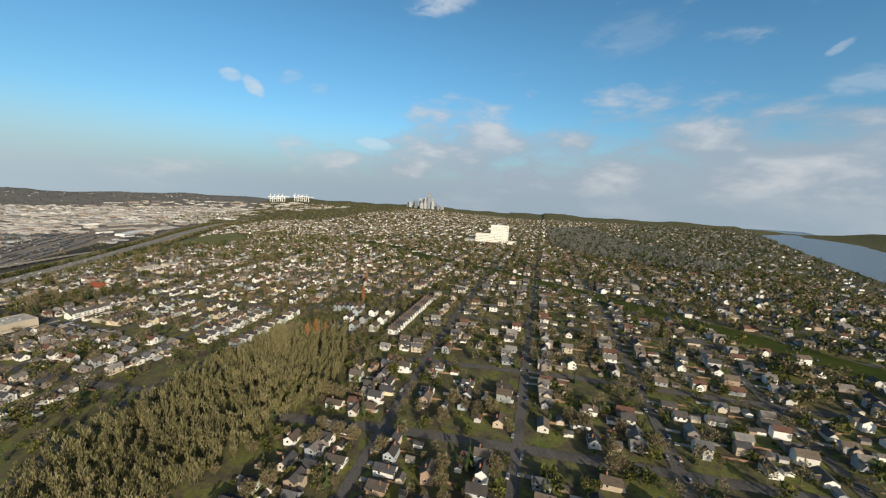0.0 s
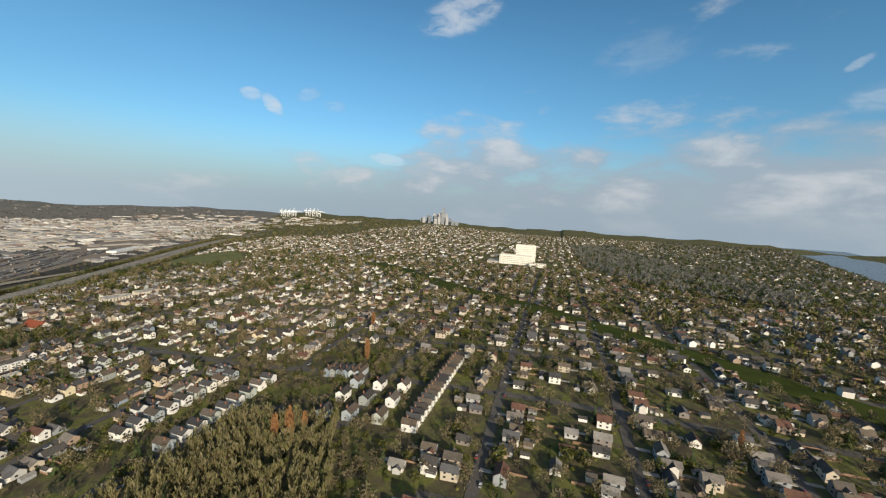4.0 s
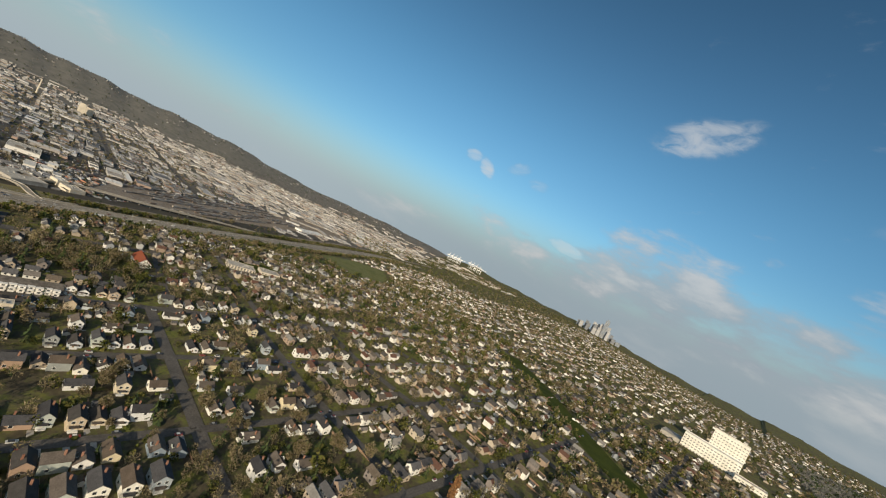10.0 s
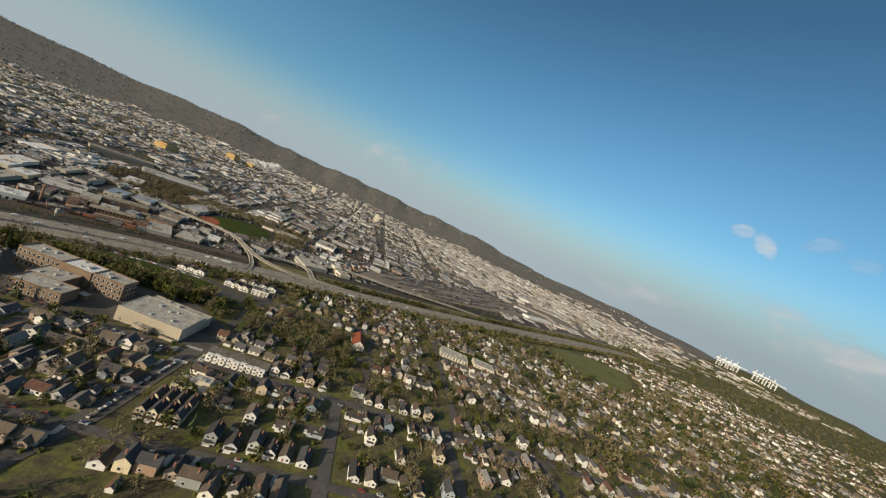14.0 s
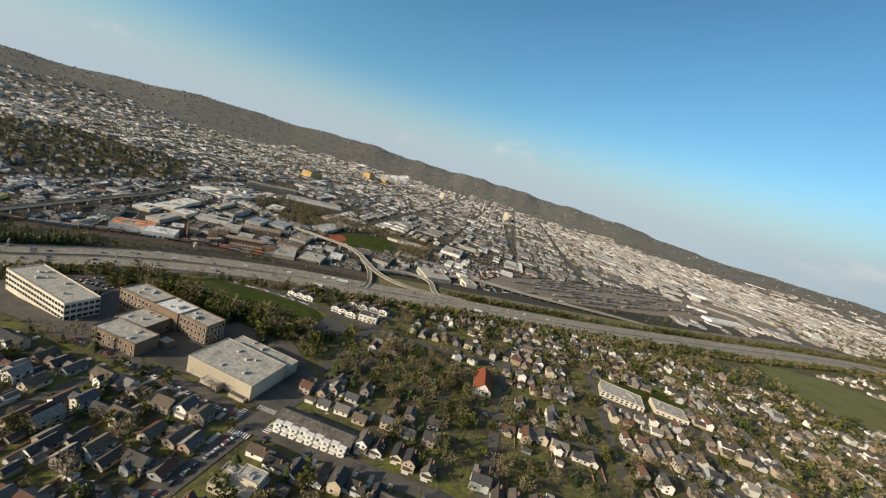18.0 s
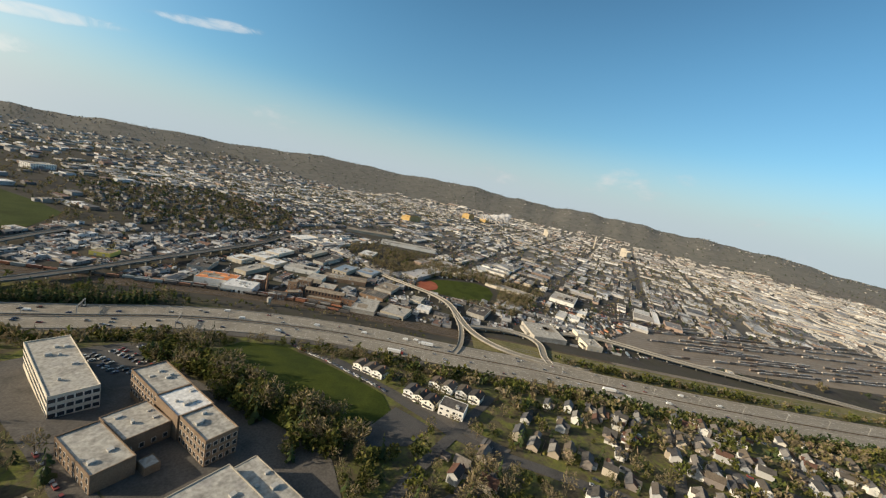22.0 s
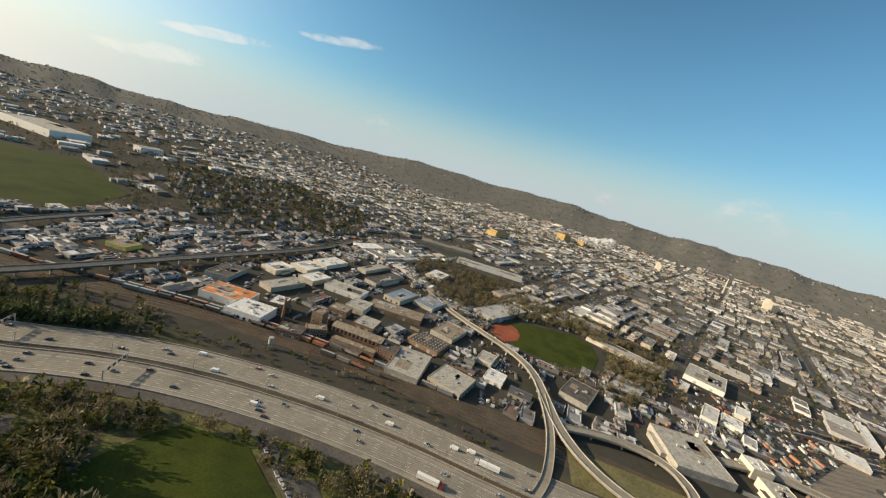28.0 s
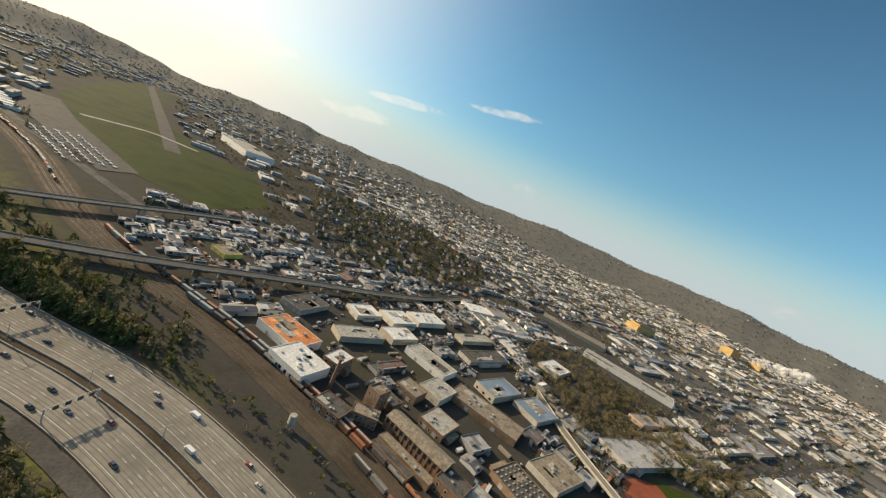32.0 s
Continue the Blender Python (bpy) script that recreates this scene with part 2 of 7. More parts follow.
CREAM = material("cream_panel", [(.37, .325, .25), (.42, .37, .285)], 0.8, spread=0.08, scale=0.8)
GREY_MEMBRANE = material("grey_membrane", [(.33, .31, .275), (.40, .38, .335), (.275, .262, .24)], 0.85, spread=0.28, scale=0.5, coarse=0.12)
WHITE_MEMBRANE = material("white_membrane", [(.74, .73, .70), (.62, .61, .58), (.70, .69, .66)], 0.6, spread=0.22, scale=0.5, coarse=0.14)
ORANGE_ROOF = material("rust_orange_roof", [(.62, .22, .06), (.52, .18, .06), (.66, .32, .14)], 0.75, spread=0.25, scale=0.5, coarse=0.1)
TAR_ROOF = material("tar_roof", [(.075, .07, .066), (.115, .105, .095), (.09, .084, .078)], 0.9, spread=0.3, scale=0.5, coarse=0.14)
BROWN_ROOF = material("brown_gravel_roof", [(.22, .18, .14), (.28, .235, .18), (.18, .155, .125)], 0.9, spread=0.3, scale=0.5, coarse=0.14)
BLUE_ROOF = material("blue_grey_metal_roof", [(.23, .28, .33), (.30, .35, .40)], 0.45, 0.3, spread=0.12, scale=0.4)
RED_ROOF = material("red_tile_roof", [(.236, .070, .038), (.186, .059, .034)], 0.85, spread=0.18, scale=2.0)
WHITE_WALL = material("white_plaster", [(.76, .74, .69), (.70, .68, .63)], 0.8, spread=0.09, scale=0.6)
YELLOW_WALL = material("yellow_cladding", [(.66, .55, .12), (.60, .50, .12)], 0.7, spread=0.1)
OCHRE_WALL = material("ochre_cladding", [(.4845, .306, .102), (.533, .374, .1632)], 0.8, spread=0.12, scale=0.2)
SHED_WALL = material("shed_wall", [(.60, .58, .54), (.72, .71, .67), (.44, .42, .39), (.50, .43, .33), (.33, .31, .29), (.68, .64, .56), (.38, .28, .22)], 0.8, pick="object", spread=0.12, scale=0.4, coarse=0.1)
SHED_ROOF = material("shed_roof", [(.38, .37, .36), (.66, .65, .62), (.24, .235, .23), (.50, .49, .46), (.30, .27, .235), (.17, .165, .16)], 0.8, pick="object", spread=0.18, scale=0.3, coarse=0.08)
FAR_SHED_WALL = material("far_shed_wall", [(.3749, .3749, .3695), (.5248, .5278, .5301), (.2549, .2525, .249), (.3148, .2831, .241), (.1649, .1606, .1606), (.4498, .436, .4097), (.2099, .153, .1245), (.2999, .2983, .2972), (.1199, .1186, .1205)], 0.8, pick="island", spread=0.1, scale=0.3, coarse=0.05)
FAR_SHED_ROOF = material("far_shed_roof", [(.2392, .2392, .2392), (.5888, .5888, .5796), (.138, .138, .1398), (.3312, .3312, .3266), (.184, .1702, .1564), (.092, .092, .0938), (.4416, .4416, .4232), (.0736, .0736, .0754), (.23, .2162, .1978), (.1196, .115, .1104), (.1656, .092, .0644)], 0.75, pick="island", spread=0.15, scale=0.2, coarse=0.04)
VENT = material("galvanised_unit", [(.42, .41, .38)], 0.6, 0.1, spread=0.1)
ASPHALT = material("asphalt", [(.065, .063, .062), (.092, .088, .084), (.074, .072, .069)], 0.9, spread=0.2, scale=1.2, coarse=0.05)
OLD_ASPHALT = material("old_asphalt", [(.088, .083, .076), (.118, .109, .099), (.074, .071, .066)], 0.9, spread=0.22, scale=0.8, coarse=0.04)
CONCRETE_ROAD = material("concrete_road", [(.239, .2159, .1784), (.2817, .2553, .2105), (.2092, .1892, .1567)], 0.85, spread=0.12, scale=0.25, coarse=0.03)
CONCRETE = material("concrete", [(.33, .31, .275), (.40, .375, .33)], 0.85, spread=0.15, scale=0.5, coarse=0.08)
ROAD_PAINT = material("road_paint", [(.72, .71, .67)], 0.7, spread=0.1)
DARK_STRIPE = material("worn_tyre_track", [(.1935, .1782, .1548), (.171, .1584, .1368)], 0.85, spread=0.12, scale=0.5)
TURF = material("turf", [(.0334, .0491, .0087), (.0501, .0636, .0116), (.0258, .0376, .0087)], 0.95, spread=0.2, scale=0.8, coarse=0.03)
AIR_TURF = material("airfield_turf", [(.0312, .046, .012), (.0456, .06, .0156), (.024, .036, .0108)], 0.95, spread=0.22, scale=0.5, coarse=0.012)
ROUGH_GRASS = material("rough_grass", [(.118, .134, .044), (.148, .15, .06), (.094, .104, .04)], 0.95, spread=0.25, scale=0.6, coarse=0.02)
CLAY = material("red_clay", [(.255, .075, .045), (.3, .0975, .0562)], 0.95, spread=0.12, scale=0.3)
GRAVEL = material("rail_ballast", [(.078, .06, .043), (.108, .084, .06), (.058, .046, .035)], 0.95, spread=0.22, scale=0.8, coarse=0.03)
YARD_GRAVEL = material("yard_ballast", [(.192, .16, .125), (.232, .197, .158), (.155, .13, .104)], 0.95, spread=0.22, scale=0.5, coarse=0.02)
DRY_GRASS = material("dry_grass", [(.15, .137, .062), (.185, .165, .082), (.115, .11, .05), (.155, .125, .075)], 0.95, spread=0.25, scale=0.5, coarse=0.03)
STEEL = material("rail_steel", [(.30, .27, .25)], 0.4, 0.7, spread=0.1)
WATER = material("lake_water", [(.07, .085, .095), (.08, .095, .105)], 0.26, spread=0.1, scale=0.05, bump=0.25, bump_scale=0.15)
CONIFER = material("conifer_needles", [(.048, .069, .028), (.063, .087, .033), (.041, .060, .028), (.075, .091, .037)], 0.9, pick="island", spread=0.3, scale=0.7, bump=0)
BROADLEAF = material("evergreen_leaves", [(.081, .094, .026), (.109, .118, .031), (.063, .072, .024), (.140, .131, .041)], 0.9, pick="island", spread=0.3, scale=0.7, bump=0)
TWIGS = material("bare_twigs", [(.192, .154, .093), (.234, .185, .115), (.149, .124, .078), (.192, .166, .078), (.149, .141, .067), (.263, .214, .138)], 0.95, pick="island", spread=0.25, scale=0.7, bump=0)
RAVINE_TWIGS = material("ravine_twigs", [(.205, .178, .091), (.232, .205, .105), (.164, .151, .082), (.197, .184, .076), (.162, .162, .069), (.246, .216, .131)], 0.95, pick="island", spread=0.25, scale=0.7, bump=0)
RUSSET = material("russet_twigs", [(.312, .1625, .0715), (.364, .2015, .091), (.26, .143, .0715)], 0.95, pick="island", spread=0.25, scale=0.7, bump=0)
# lighter and greyer than the near twigs: distance haze put into the colour
HAZED_TWIGS = material("hazed_twigs", [(.19, .186, .172), (.222, .213, .196), (.16, .16, .149), (.15, .16, .138)], 0.95, pick="island", spread=0.2, scale=0.2, bump=0)
BARK = material("bark", [(.10, .08, .06), (.13, .105, .08)], 0.95, spread=0.25, scale=3.0)
CAR_PAINT = material("car_paint", [(.62, .62, .60), (.035, .036, .04), (.30, .31, .32), (.55, .55, .53), (.09, .10, .12), (.28, .05, .04), (.05, .08, .16), (.42, .40, .36)], 0.3, 0.2, pick="object", spread=0.04, bump=0)
WHITE_PAINT = material("white_vehicle_paint", [(.78, .78, .76)], 0.4, spread=0.05, bump=0)
RUBBER = material("tyre_rubber", [(.02, .02, .02)], 0.85, spread=0.1, bump=0)
RAILCAR = material("railcar_paint", [(.22, .085, .05), (.28, .135, .075), (.15, .185, .195), (.20, .19, .175), (.33, .125, .06), (.24, .27, .265), (.10, .09, .08)], 0.7, pick="object", spread=0.2, scale=0.8, coarse=0.3)
RIDGE_SIDING = material("ridge_siding", [(.33, .32, .30), (.27, .26, .245), (.42, .41, .385), (.22, .205, .19)], 0.8, pick="island", spread=0.06)
YARD_CARS = material("yard_railcars", [(.248, .215, .179), (.348, .304, .258), (.166, .141, .119), (.431, .378, .318), (.207, .148, .109), (.298, .267, .238)], 0.6, pick="island", spread=0.12)
BOXES = material("container_paint", [(.36, .17, .10), (.40, .40, .38), (.62, .61, .58), (.20, .25, .29), (.52, .50, .47), (.30, .24, .19), (.16, .155, .15), (.24, .23, .22)], 0.6, pick="island", spread=0.12)
TOWER_GLASS = material("tower_cladding", [(.12, .15, .19), (.18, .21, .25), (.26, .28, .31), (.34, .35, .37), (.14, .16, .19)], 0.4, pick="object", spread=0.1, scale=0.05)
HOSPITAL = material("hospital_concrete", [(.7416, .7108, .6232), (.7828, .7532, .6798)], 0.8, spread=0.07, scale=0.1)
STEAM = material("steam", [(.85, .85, .85)], 1.0, spread=0.04, bump=0)



def let_light_through(m, share):
    """Leaves and twigs pass part of the light on to their far side."""
    nt = m.node_tree
    bsdf = nt.nodes["Principled BSDF"]
    through_leaf = nt.nodes.new("ShaderNodeBsdfTranslucent")
    nt.links.new(bsdf.inputs["Base Color"].links[0].from_socket, through_leaf.inputs[0])
    blend = nt.nodes.new("ShaderNodeMixShader")
    blend.inputs[0].default_value = share
    nt.links.new(bsdf.outputs[0], blend.inputs[1])
    nt.links.new(through_leaf.outputs[0], blend.inputs[2])
    nt.links.new(blend.outputs[0], nt.nodes["Material Output"].inputs[0])


def thin_out(m, share):
    """Drifting vapour hides only part of what lies behind it."""
    nt = m.node_tree
    clear_part = nt.nodes.new("ShaderNodeBsdfTransparent")
    blend = nt.nodes.new("ShaderNodeMixShader")
    blend.inputs[0].default_value = share
    nt.links.new(clear_part.outputs[0], blend.inputs[1])
    nt.links.new(nt.nodes["Principled BSDF"].outputs[0], blend.inputs[2])
    nt.links.new(blend.outputs[0], nt.nodes["Material Output"].inputs[0])


thin_out(STEAM, 0.3)
for m_ in (CONIFER, BROADLEAF, TWIGS, RAVINE_TWIGS, RUSSET, HAZED_TWIGS):
    let_light_through(m_, 0.22)
MID_SHED_WALL, MID_SHED_ROOF = FAR_SHED_WALL, FAR_SHED_ROOF
# far sheds' palette lifted above the MID pair to stand in for haze
FAR_SHED_WALL = material("hazed_shed_wall", [(.44, .42, .38), (.66, .64, .60), (.32, .30, .27), (.42, .37, .30), (.25, .23, .21), (.54, .50, .44), (.30, .22, .17), (.40, .38, .34)], 0.8, pick="island", spread=0.1, scale=0.3, coarse=0.05)
FAR_SHED_ROOF = material("hazed_shed_roof", [(.31, .305, .30), (.62, .61, .59), (.24, .237, .233), (.36, .35, .335), (.27, .25, .225), (.2, .197, .19), (.42, .405, .385), (.19, .185, .18), (.30, .285, .265), (.50, .485, .46)], 0.75, pick="island", spread=0.15, scale=0.2, coarse=0.04)


def ground_material():
    """Lawns, leaf litter and yards on the hill; gravel and paving on the valley floor; woods on the far ridge. Haze
    over the western valley and the ridge is put into their colours.
    """
    m = bpy.data.materials.new("ground")
    m.use_nodes = True
    nt = m.node_tree
    bsdf = nt.nodes["Principled BSDF"]
    bsdf.inputs["Roughness"].default_value = 0.95
    bsdf.inputs["Specular IOR Level"].default_value = 0.05
    geo = nt.nodes.new("ShaderNodeNewGeometry")

    def noise_tex(s, detail=5.0, rough=0.6):
        n = nt.nodes.new("ShaderNodeTexNoise")
        n.inputs["Scale"].default_value, n.inputs["Detail"].default_value, n.inputs["Roughness"].default_value = s, detail, rough
        nt.links.new(geo.outputs["Position"], n.inputs["Vector"])
        return n.outputs[0]

    def ramp(v, stops):
        r = nt.nodes.new("ShaderNodeValToRGB")
        el = r.color_ramp.elements
        while len(el) < len(stops):
            el.new(1.0)
        for i, (p, c) in enumerate(stops):
            el[i].position, el[i].color = p, (*c, 1)
        nt.links.new(v, r.inputs[0])
        return r.outputs[0]

    def mix(f, a, b):
        n = nt.nodes.new("ShaderNodeMix")
        n.data_type = "RGBA"
        nt.links.new(f, n.inputs[0])
        nt.links.new(a, n.inputs[6])
        nt.links.new(b, n.inputs[7])
        return n.outputs[2]

    def axis(dx, dy, lo, hi):
        d = nt.nodes.new("ShaderNodeVectorMath")
        d.operation = "DOT_PRODUCT"
        nt.links.new(geo.outputs["Position"], d.inputs[0])
        d.inputs[1].default_value = (dx, dy, 0)
        r = nt.nodes.new("ShaderNodeMapRange")
        r.interpolation_type = "SMOOTHSTEP"
        nt.links.new(d.outputs["Value"], r.inputs[0])
        r.inputs[1].default_value, r.inputs[2].default_value = lo, hi
        return r.outputs[0]

    hill = mix(ramp(noise_tex(0.35), [(.35, (0, 0, 0)), (.65, (1, 1, 1))]),
               ramp(noise_tex(0.05), [(.3, (.092, .114, .031)), (.42, (.165, .171, .047)), (.5, (.119, .102, .065)), (.6, (.066, .058, .042)), (.75, (.092, .076, .057))]),
               ramp(noise_tex(0.11), [(.3, (.042, .043, .026)), (.45, (.090, .076, .052)), (.58, (.116, .132, .039)), (.7, (.050, .043, .034))]))
    valley = mix(ramp(noise_tex(0.2), [(.35, (0, 0, 0)), (.65, (1, 1, 1))]),
                 ramp(noise_tex(0.03), [(.3, (.044, .042, .039)), (.45, (.066, .061, .055)), (.6, (.055, .055, .037)), (.75, (.095, .087, .076))]),
                 ramp(noise_tex(0.012), [(.35, (.042, .04, .037)), (.5, (.072, .067, .06)), (.7, (.06, .061, .038))]))
    # paler floor blended in westward, standing in for haze with distance
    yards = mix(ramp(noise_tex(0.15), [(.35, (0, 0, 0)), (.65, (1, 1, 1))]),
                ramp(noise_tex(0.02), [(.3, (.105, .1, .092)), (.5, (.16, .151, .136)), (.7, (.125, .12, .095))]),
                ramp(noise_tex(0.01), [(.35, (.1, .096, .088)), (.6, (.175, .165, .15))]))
    # ridge ground paled, with the haze across the valley mixed into its colour
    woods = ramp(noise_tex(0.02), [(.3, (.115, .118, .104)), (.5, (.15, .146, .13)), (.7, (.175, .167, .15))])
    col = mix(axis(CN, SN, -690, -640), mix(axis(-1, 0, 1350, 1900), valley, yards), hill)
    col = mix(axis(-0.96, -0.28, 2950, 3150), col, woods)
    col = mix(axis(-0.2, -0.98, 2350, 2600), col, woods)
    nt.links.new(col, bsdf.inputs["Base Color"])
    b = nt.nodes.new("ShaderNodeBump")
    b.inputs["Strength"].default_value, b.inputs["Distance"].default_value = 0.5, 0.6
    nt.links.new(noise_tex(0.6), b.inputs["Height"])
    nt.links.new(b.outputs[0], bsdf.inputs["Normal"])
    return m


# ---- the lie of the land ----
# x runs east, y north. The hill rises to the north-east of the motorway, the valley floor lies at 0.
CN, SN = math.cos(radians(31.4)), math.sin(radians(31.4))
SLOPE_AT = [-850, -760, -720, -600, -540, -450, -350, -180, -90, 0, 60, 150, 300, 600, 900, 1700, 2050]
SLOPE_Z = [0, 1, 3, 9, 19, 28, 32, 42, 46, 58, 63, 69, 72, 74, 66, 30, 0]
MOTORWAY = np.array([(-60, -1500), (-150, -1100), (-300, -600), (-440, -300), (-584, -113), (-693, -26), (-756, 17), (-818, 87), (-872, 171),
                     (-912, 262), (-963, 358), (-1005, 466), (-1082, 625), (-1180, 800), (-1300, 1010), (-1450, 1260), (-1630, 1600), (-1730, 2000), (-1780, 3000)], float)
CENTRE = (-400.0, 300.0)


def line_distance(line, e, n):
    e, n = np.asarray(e, float), np.asarray(n, float)
    d = np.full(e.shape, 1e9)
    for p, q in zip(line, line[1:]):
        v = q - p
        t = np.clip(((e - p[0]) * v[0] + (n - p[1]) * v[1]) / (v @ v), 0, 1)
        d = np.minimum(d, np.hypot(e - p[0] - t * v[0], n - p[1] - t * v[1]))
    return d


def smooth(v, lo, hi):
    t = np.clip((v - lo) / (hi - lo), 0, 1)
    return t * t * (3 - 2 * t)


def shore(e, n):
    """Metres past the near shore of the lake, towards its far side."""
    return (np.asarray(e, float) - 1093) * 0.956 - (np.asarray(n, float) - 1621) * 0.292


def height(e, n):
    """The height of the ground."""
    e, n = np.asarray(e, float), np.asarray(n, float)
    x, y = CN * e + SN * n, -SN * e + CN * n
    z = np.interp(x - 0.00018 * np.clip(y - 740, -700, 700) ** 2, SLOPE_AT, SLOPE_Z)
    z = np.maximum(z - np.clip((n - 500) * 0.022, 0, 30) * np.clip((x + 300) / 400, 0, 1), 0)
    # the slope runs down to the lake; low hills stand on its far side
    s = shore(e, n)
    z = np.where((x > 900) & (e > 0), np.maximum(z, 12), z)
    z = z * (1 - smooth(s, -90, 5)) + smooth(s, 430, 1000) * 66
    w = smooth(-line_distance(MOTORWAY, e, n), -78, -42)
    z = z * (1 - w) + 5 * w
    # the wooded ridge across the valley and the far rim
    r, az = np.hypot(e - CENTRE[0], n - CENTRE[1]), np.degrees(np.arctan2(e - CENTRE[0], n - CENTRE[1])) % 360
    wav = 12 * np.sin(az * 0.31) + 8 * np.sin(az * 0.83 + 1.0) + 5 * np.sin(az * 1.9 + r * 0.002)
    west = smooth(az, 150, 190) * (1 - 0.58 * smooth(az, 278, 300)) * (1 - smooth(az, 316, 338))
    crest = np.interp(az, [150, 205, 218, 232, 250, 268, 300], [105, 112, 150, 196, 194, 174, 172])
    z = z + west * smooth(r, 2950, 4350) * (crest + wav)
    return z + (1 - west) * smooth(r, 3900, 4450) * (14 + 0.6 * wav)


def spaced(stops):
    out = []
    for (p, step), (q, _) in zip(stops, stops[1:]):
        out += list(np.arange(p, q - step * 0.5, step))
    return np.array(out + [stops[-1][0]], float)


GE = spaced([(-5100, 180), (-2400, 60), (-1500, 12), (500, 60), (1500, 180), (4300, 180)])
GN = spaced([(-4400, 180), (-1200, 60), (-500, 12), (1300, 60), (2200, 180), (5000, 180)])
GZ = height(*np.meshgrid(GE, GN))


def ground(e, n):
    """The height of the ground sheet itself at a point."""
    i = int(np.clip(np.searchsorted(GE, e) - 1, 0, len(GE) - 2))
    j = int(np.clip(np.searchsorted(GN, n) - 1, 0, len(GN) - 2))
    s, t = np.clip((e - GE[i]) / (GE[i + 1] - GE[i]), 0, 1), np.clip((n - GN[j]) / (GN[j + 1] - GN[j]), 0, 1)
    return float((GZ[j, i] * (1 - s) + GZ[j, i + 1] * s) * (1 - t) + (GZ[j + 1, i] * (1 - s) + GZ[j + 1, i + 1] * s) * t)


# ---- mesh helpers ----
class Heap:
    """Gathers plain pieces into one mesh."""

    def __init__(self):
        self.v, self.f, self.m = [], [], []

    def add(self, verts, faces, mat=0):
        k = len(self.v)
        self.v += [tuple(p) for p in verts]
        self.f += [tuple(i + k for i in f) for f in faces]
        self.m += [mat] * len(faces) if isinstance(mat, int) else list(mat)

    def box(self, x, y, z, lx, ly, lz, turn=0.0, mat=0, top=None, bottom=False):
        """A box on z whose top may have its own material."""
        c, s = math.cos(turn), math.sin(turn)
        p = [(x + c * a - s * b, y + s * a + c * b) for a, b in ((-lx / 2, -ly / 2), (lx / 2, -ly / 2), (lx / 2, ly / 2), (-lx / 2, ly / 2))]
        v = [(*q, z) for q in p] + [(*q, z + lz) for q in p]
        f = [(0, 1, 5, 4), (1, 2, 6, 5), (2, 3, 7, 6), (3, 0, 4, 7), (4, 5, 6, 7)] + ([(3, 2, 1, 0)] if bottom else [])
        self.add(v, f, [mat] * 4 + [mat if top is None else top] + [mat] * bottom)

    def gable(self, x, y, z, lx, ly, lz, rise, turn=0.0, wall=0, roof=1, eave=0.5, thick=0.22):
        """Walls with gable ends and a ridge along x, and a roof of two thick slopes."""
        c, s = math.cos(turn), math.sin(turn)

        def at(q):
            return [(x + c * a - s * b, y + s * a + c * b, z + h) for a, b, h in q]

        a, b = lx / 2, ly / 2
        if wall is not None:
            self.add(at([(-a, -b, -2), (a, -b, -2), (a, b, -2), (-a, b, -2), (-a, -b, lz), (a, -b, lz), (a, b, lz), (-a, b, lz), (-a, 0, lz + rise), (a, 0, lz + rise)]),
                     [(0, 1, 5, 4), (2, 3, 7, 6), (1, 2, 6, 9, 5), (3, 0, 4, 8, 7)], wall)
        if roof is not None:
            k = rise / b
            o = a + eave
            for sg in (-1, 1):
                low, top = lz - k * eave, lz + rise
                q = [(-o, sg * (b + eave), low), (o, sg * (b + eave), low), (o, 0, top), (-o, 0, top)]
                q += [(u, w, h + thick) for u, w, h in q]
                f = [(0, 1, 5, 4), (1, 2, 6, 5), (3, 0, 4, 7), (4, 5, 6, 7), (0, 3, 2, 1)]
                self.add(at(q), f if sg < 0 else [tuple(reversed(w)) for w in f], roof)

    def mesh(self, name, *materials):
        me = bpy.data.meshes.new(name)
        me.from_pydata(self.v, [], self.f)
        for m in materials:
            me.materials.append(m)
        if len(materials) > 1:
            me.polygons.foreach_set("material_index", self.m)
        me.update()
        return me


def part(name, heap, mat, parent, label=""):
    """One mesh object under a thing or a part."""
    mats = mat if isinstance(mat, (list, tuple)) else [mat]
    data = heap if isinstance(heap, bpy.types.Mesh) else heap.mesh(name, *mats)
    ob = new(name, data)
    ob.parent = parent
    return tagged(ob, label)


def thing(name, label, category, group="", at=None, kind=""):
    ob = tagged(new(name), label, category, group, kind)
    ob.empty_display_size = 0.5
    if at is not None:
        ob.matrix_basis = at
    return ob


def one_box(lx, ly, lz, x=0.0, y=0.0, z=0.0, turn=0.0):
    h = Heap()
    h.box(x, y, z, lx, ly, lz, turn, bottom=True)
    return h


def solid(name, heap, mats, label, category, kind="", group=""):
    mats = mats if isinstance(mats, (list, tuple)) else [mats]
    return tagged(new(name, heap.mesh(name, *mats)), label, category, group, kind)


def resample(line, step):
    line = np.asarray(line, float)
    seg = np.linalg.norm(np.diff(line, axis=0), axis=1)
    s = np.concatenate([[0], np.cumsum(seg)])
    t = np.linspace(0, s[-1], max(2, int(s[-1] / step) + 1))
    return np.stack([np.interp(t, s, line[:, i]) for i in range(line.shape[1])], 1), t


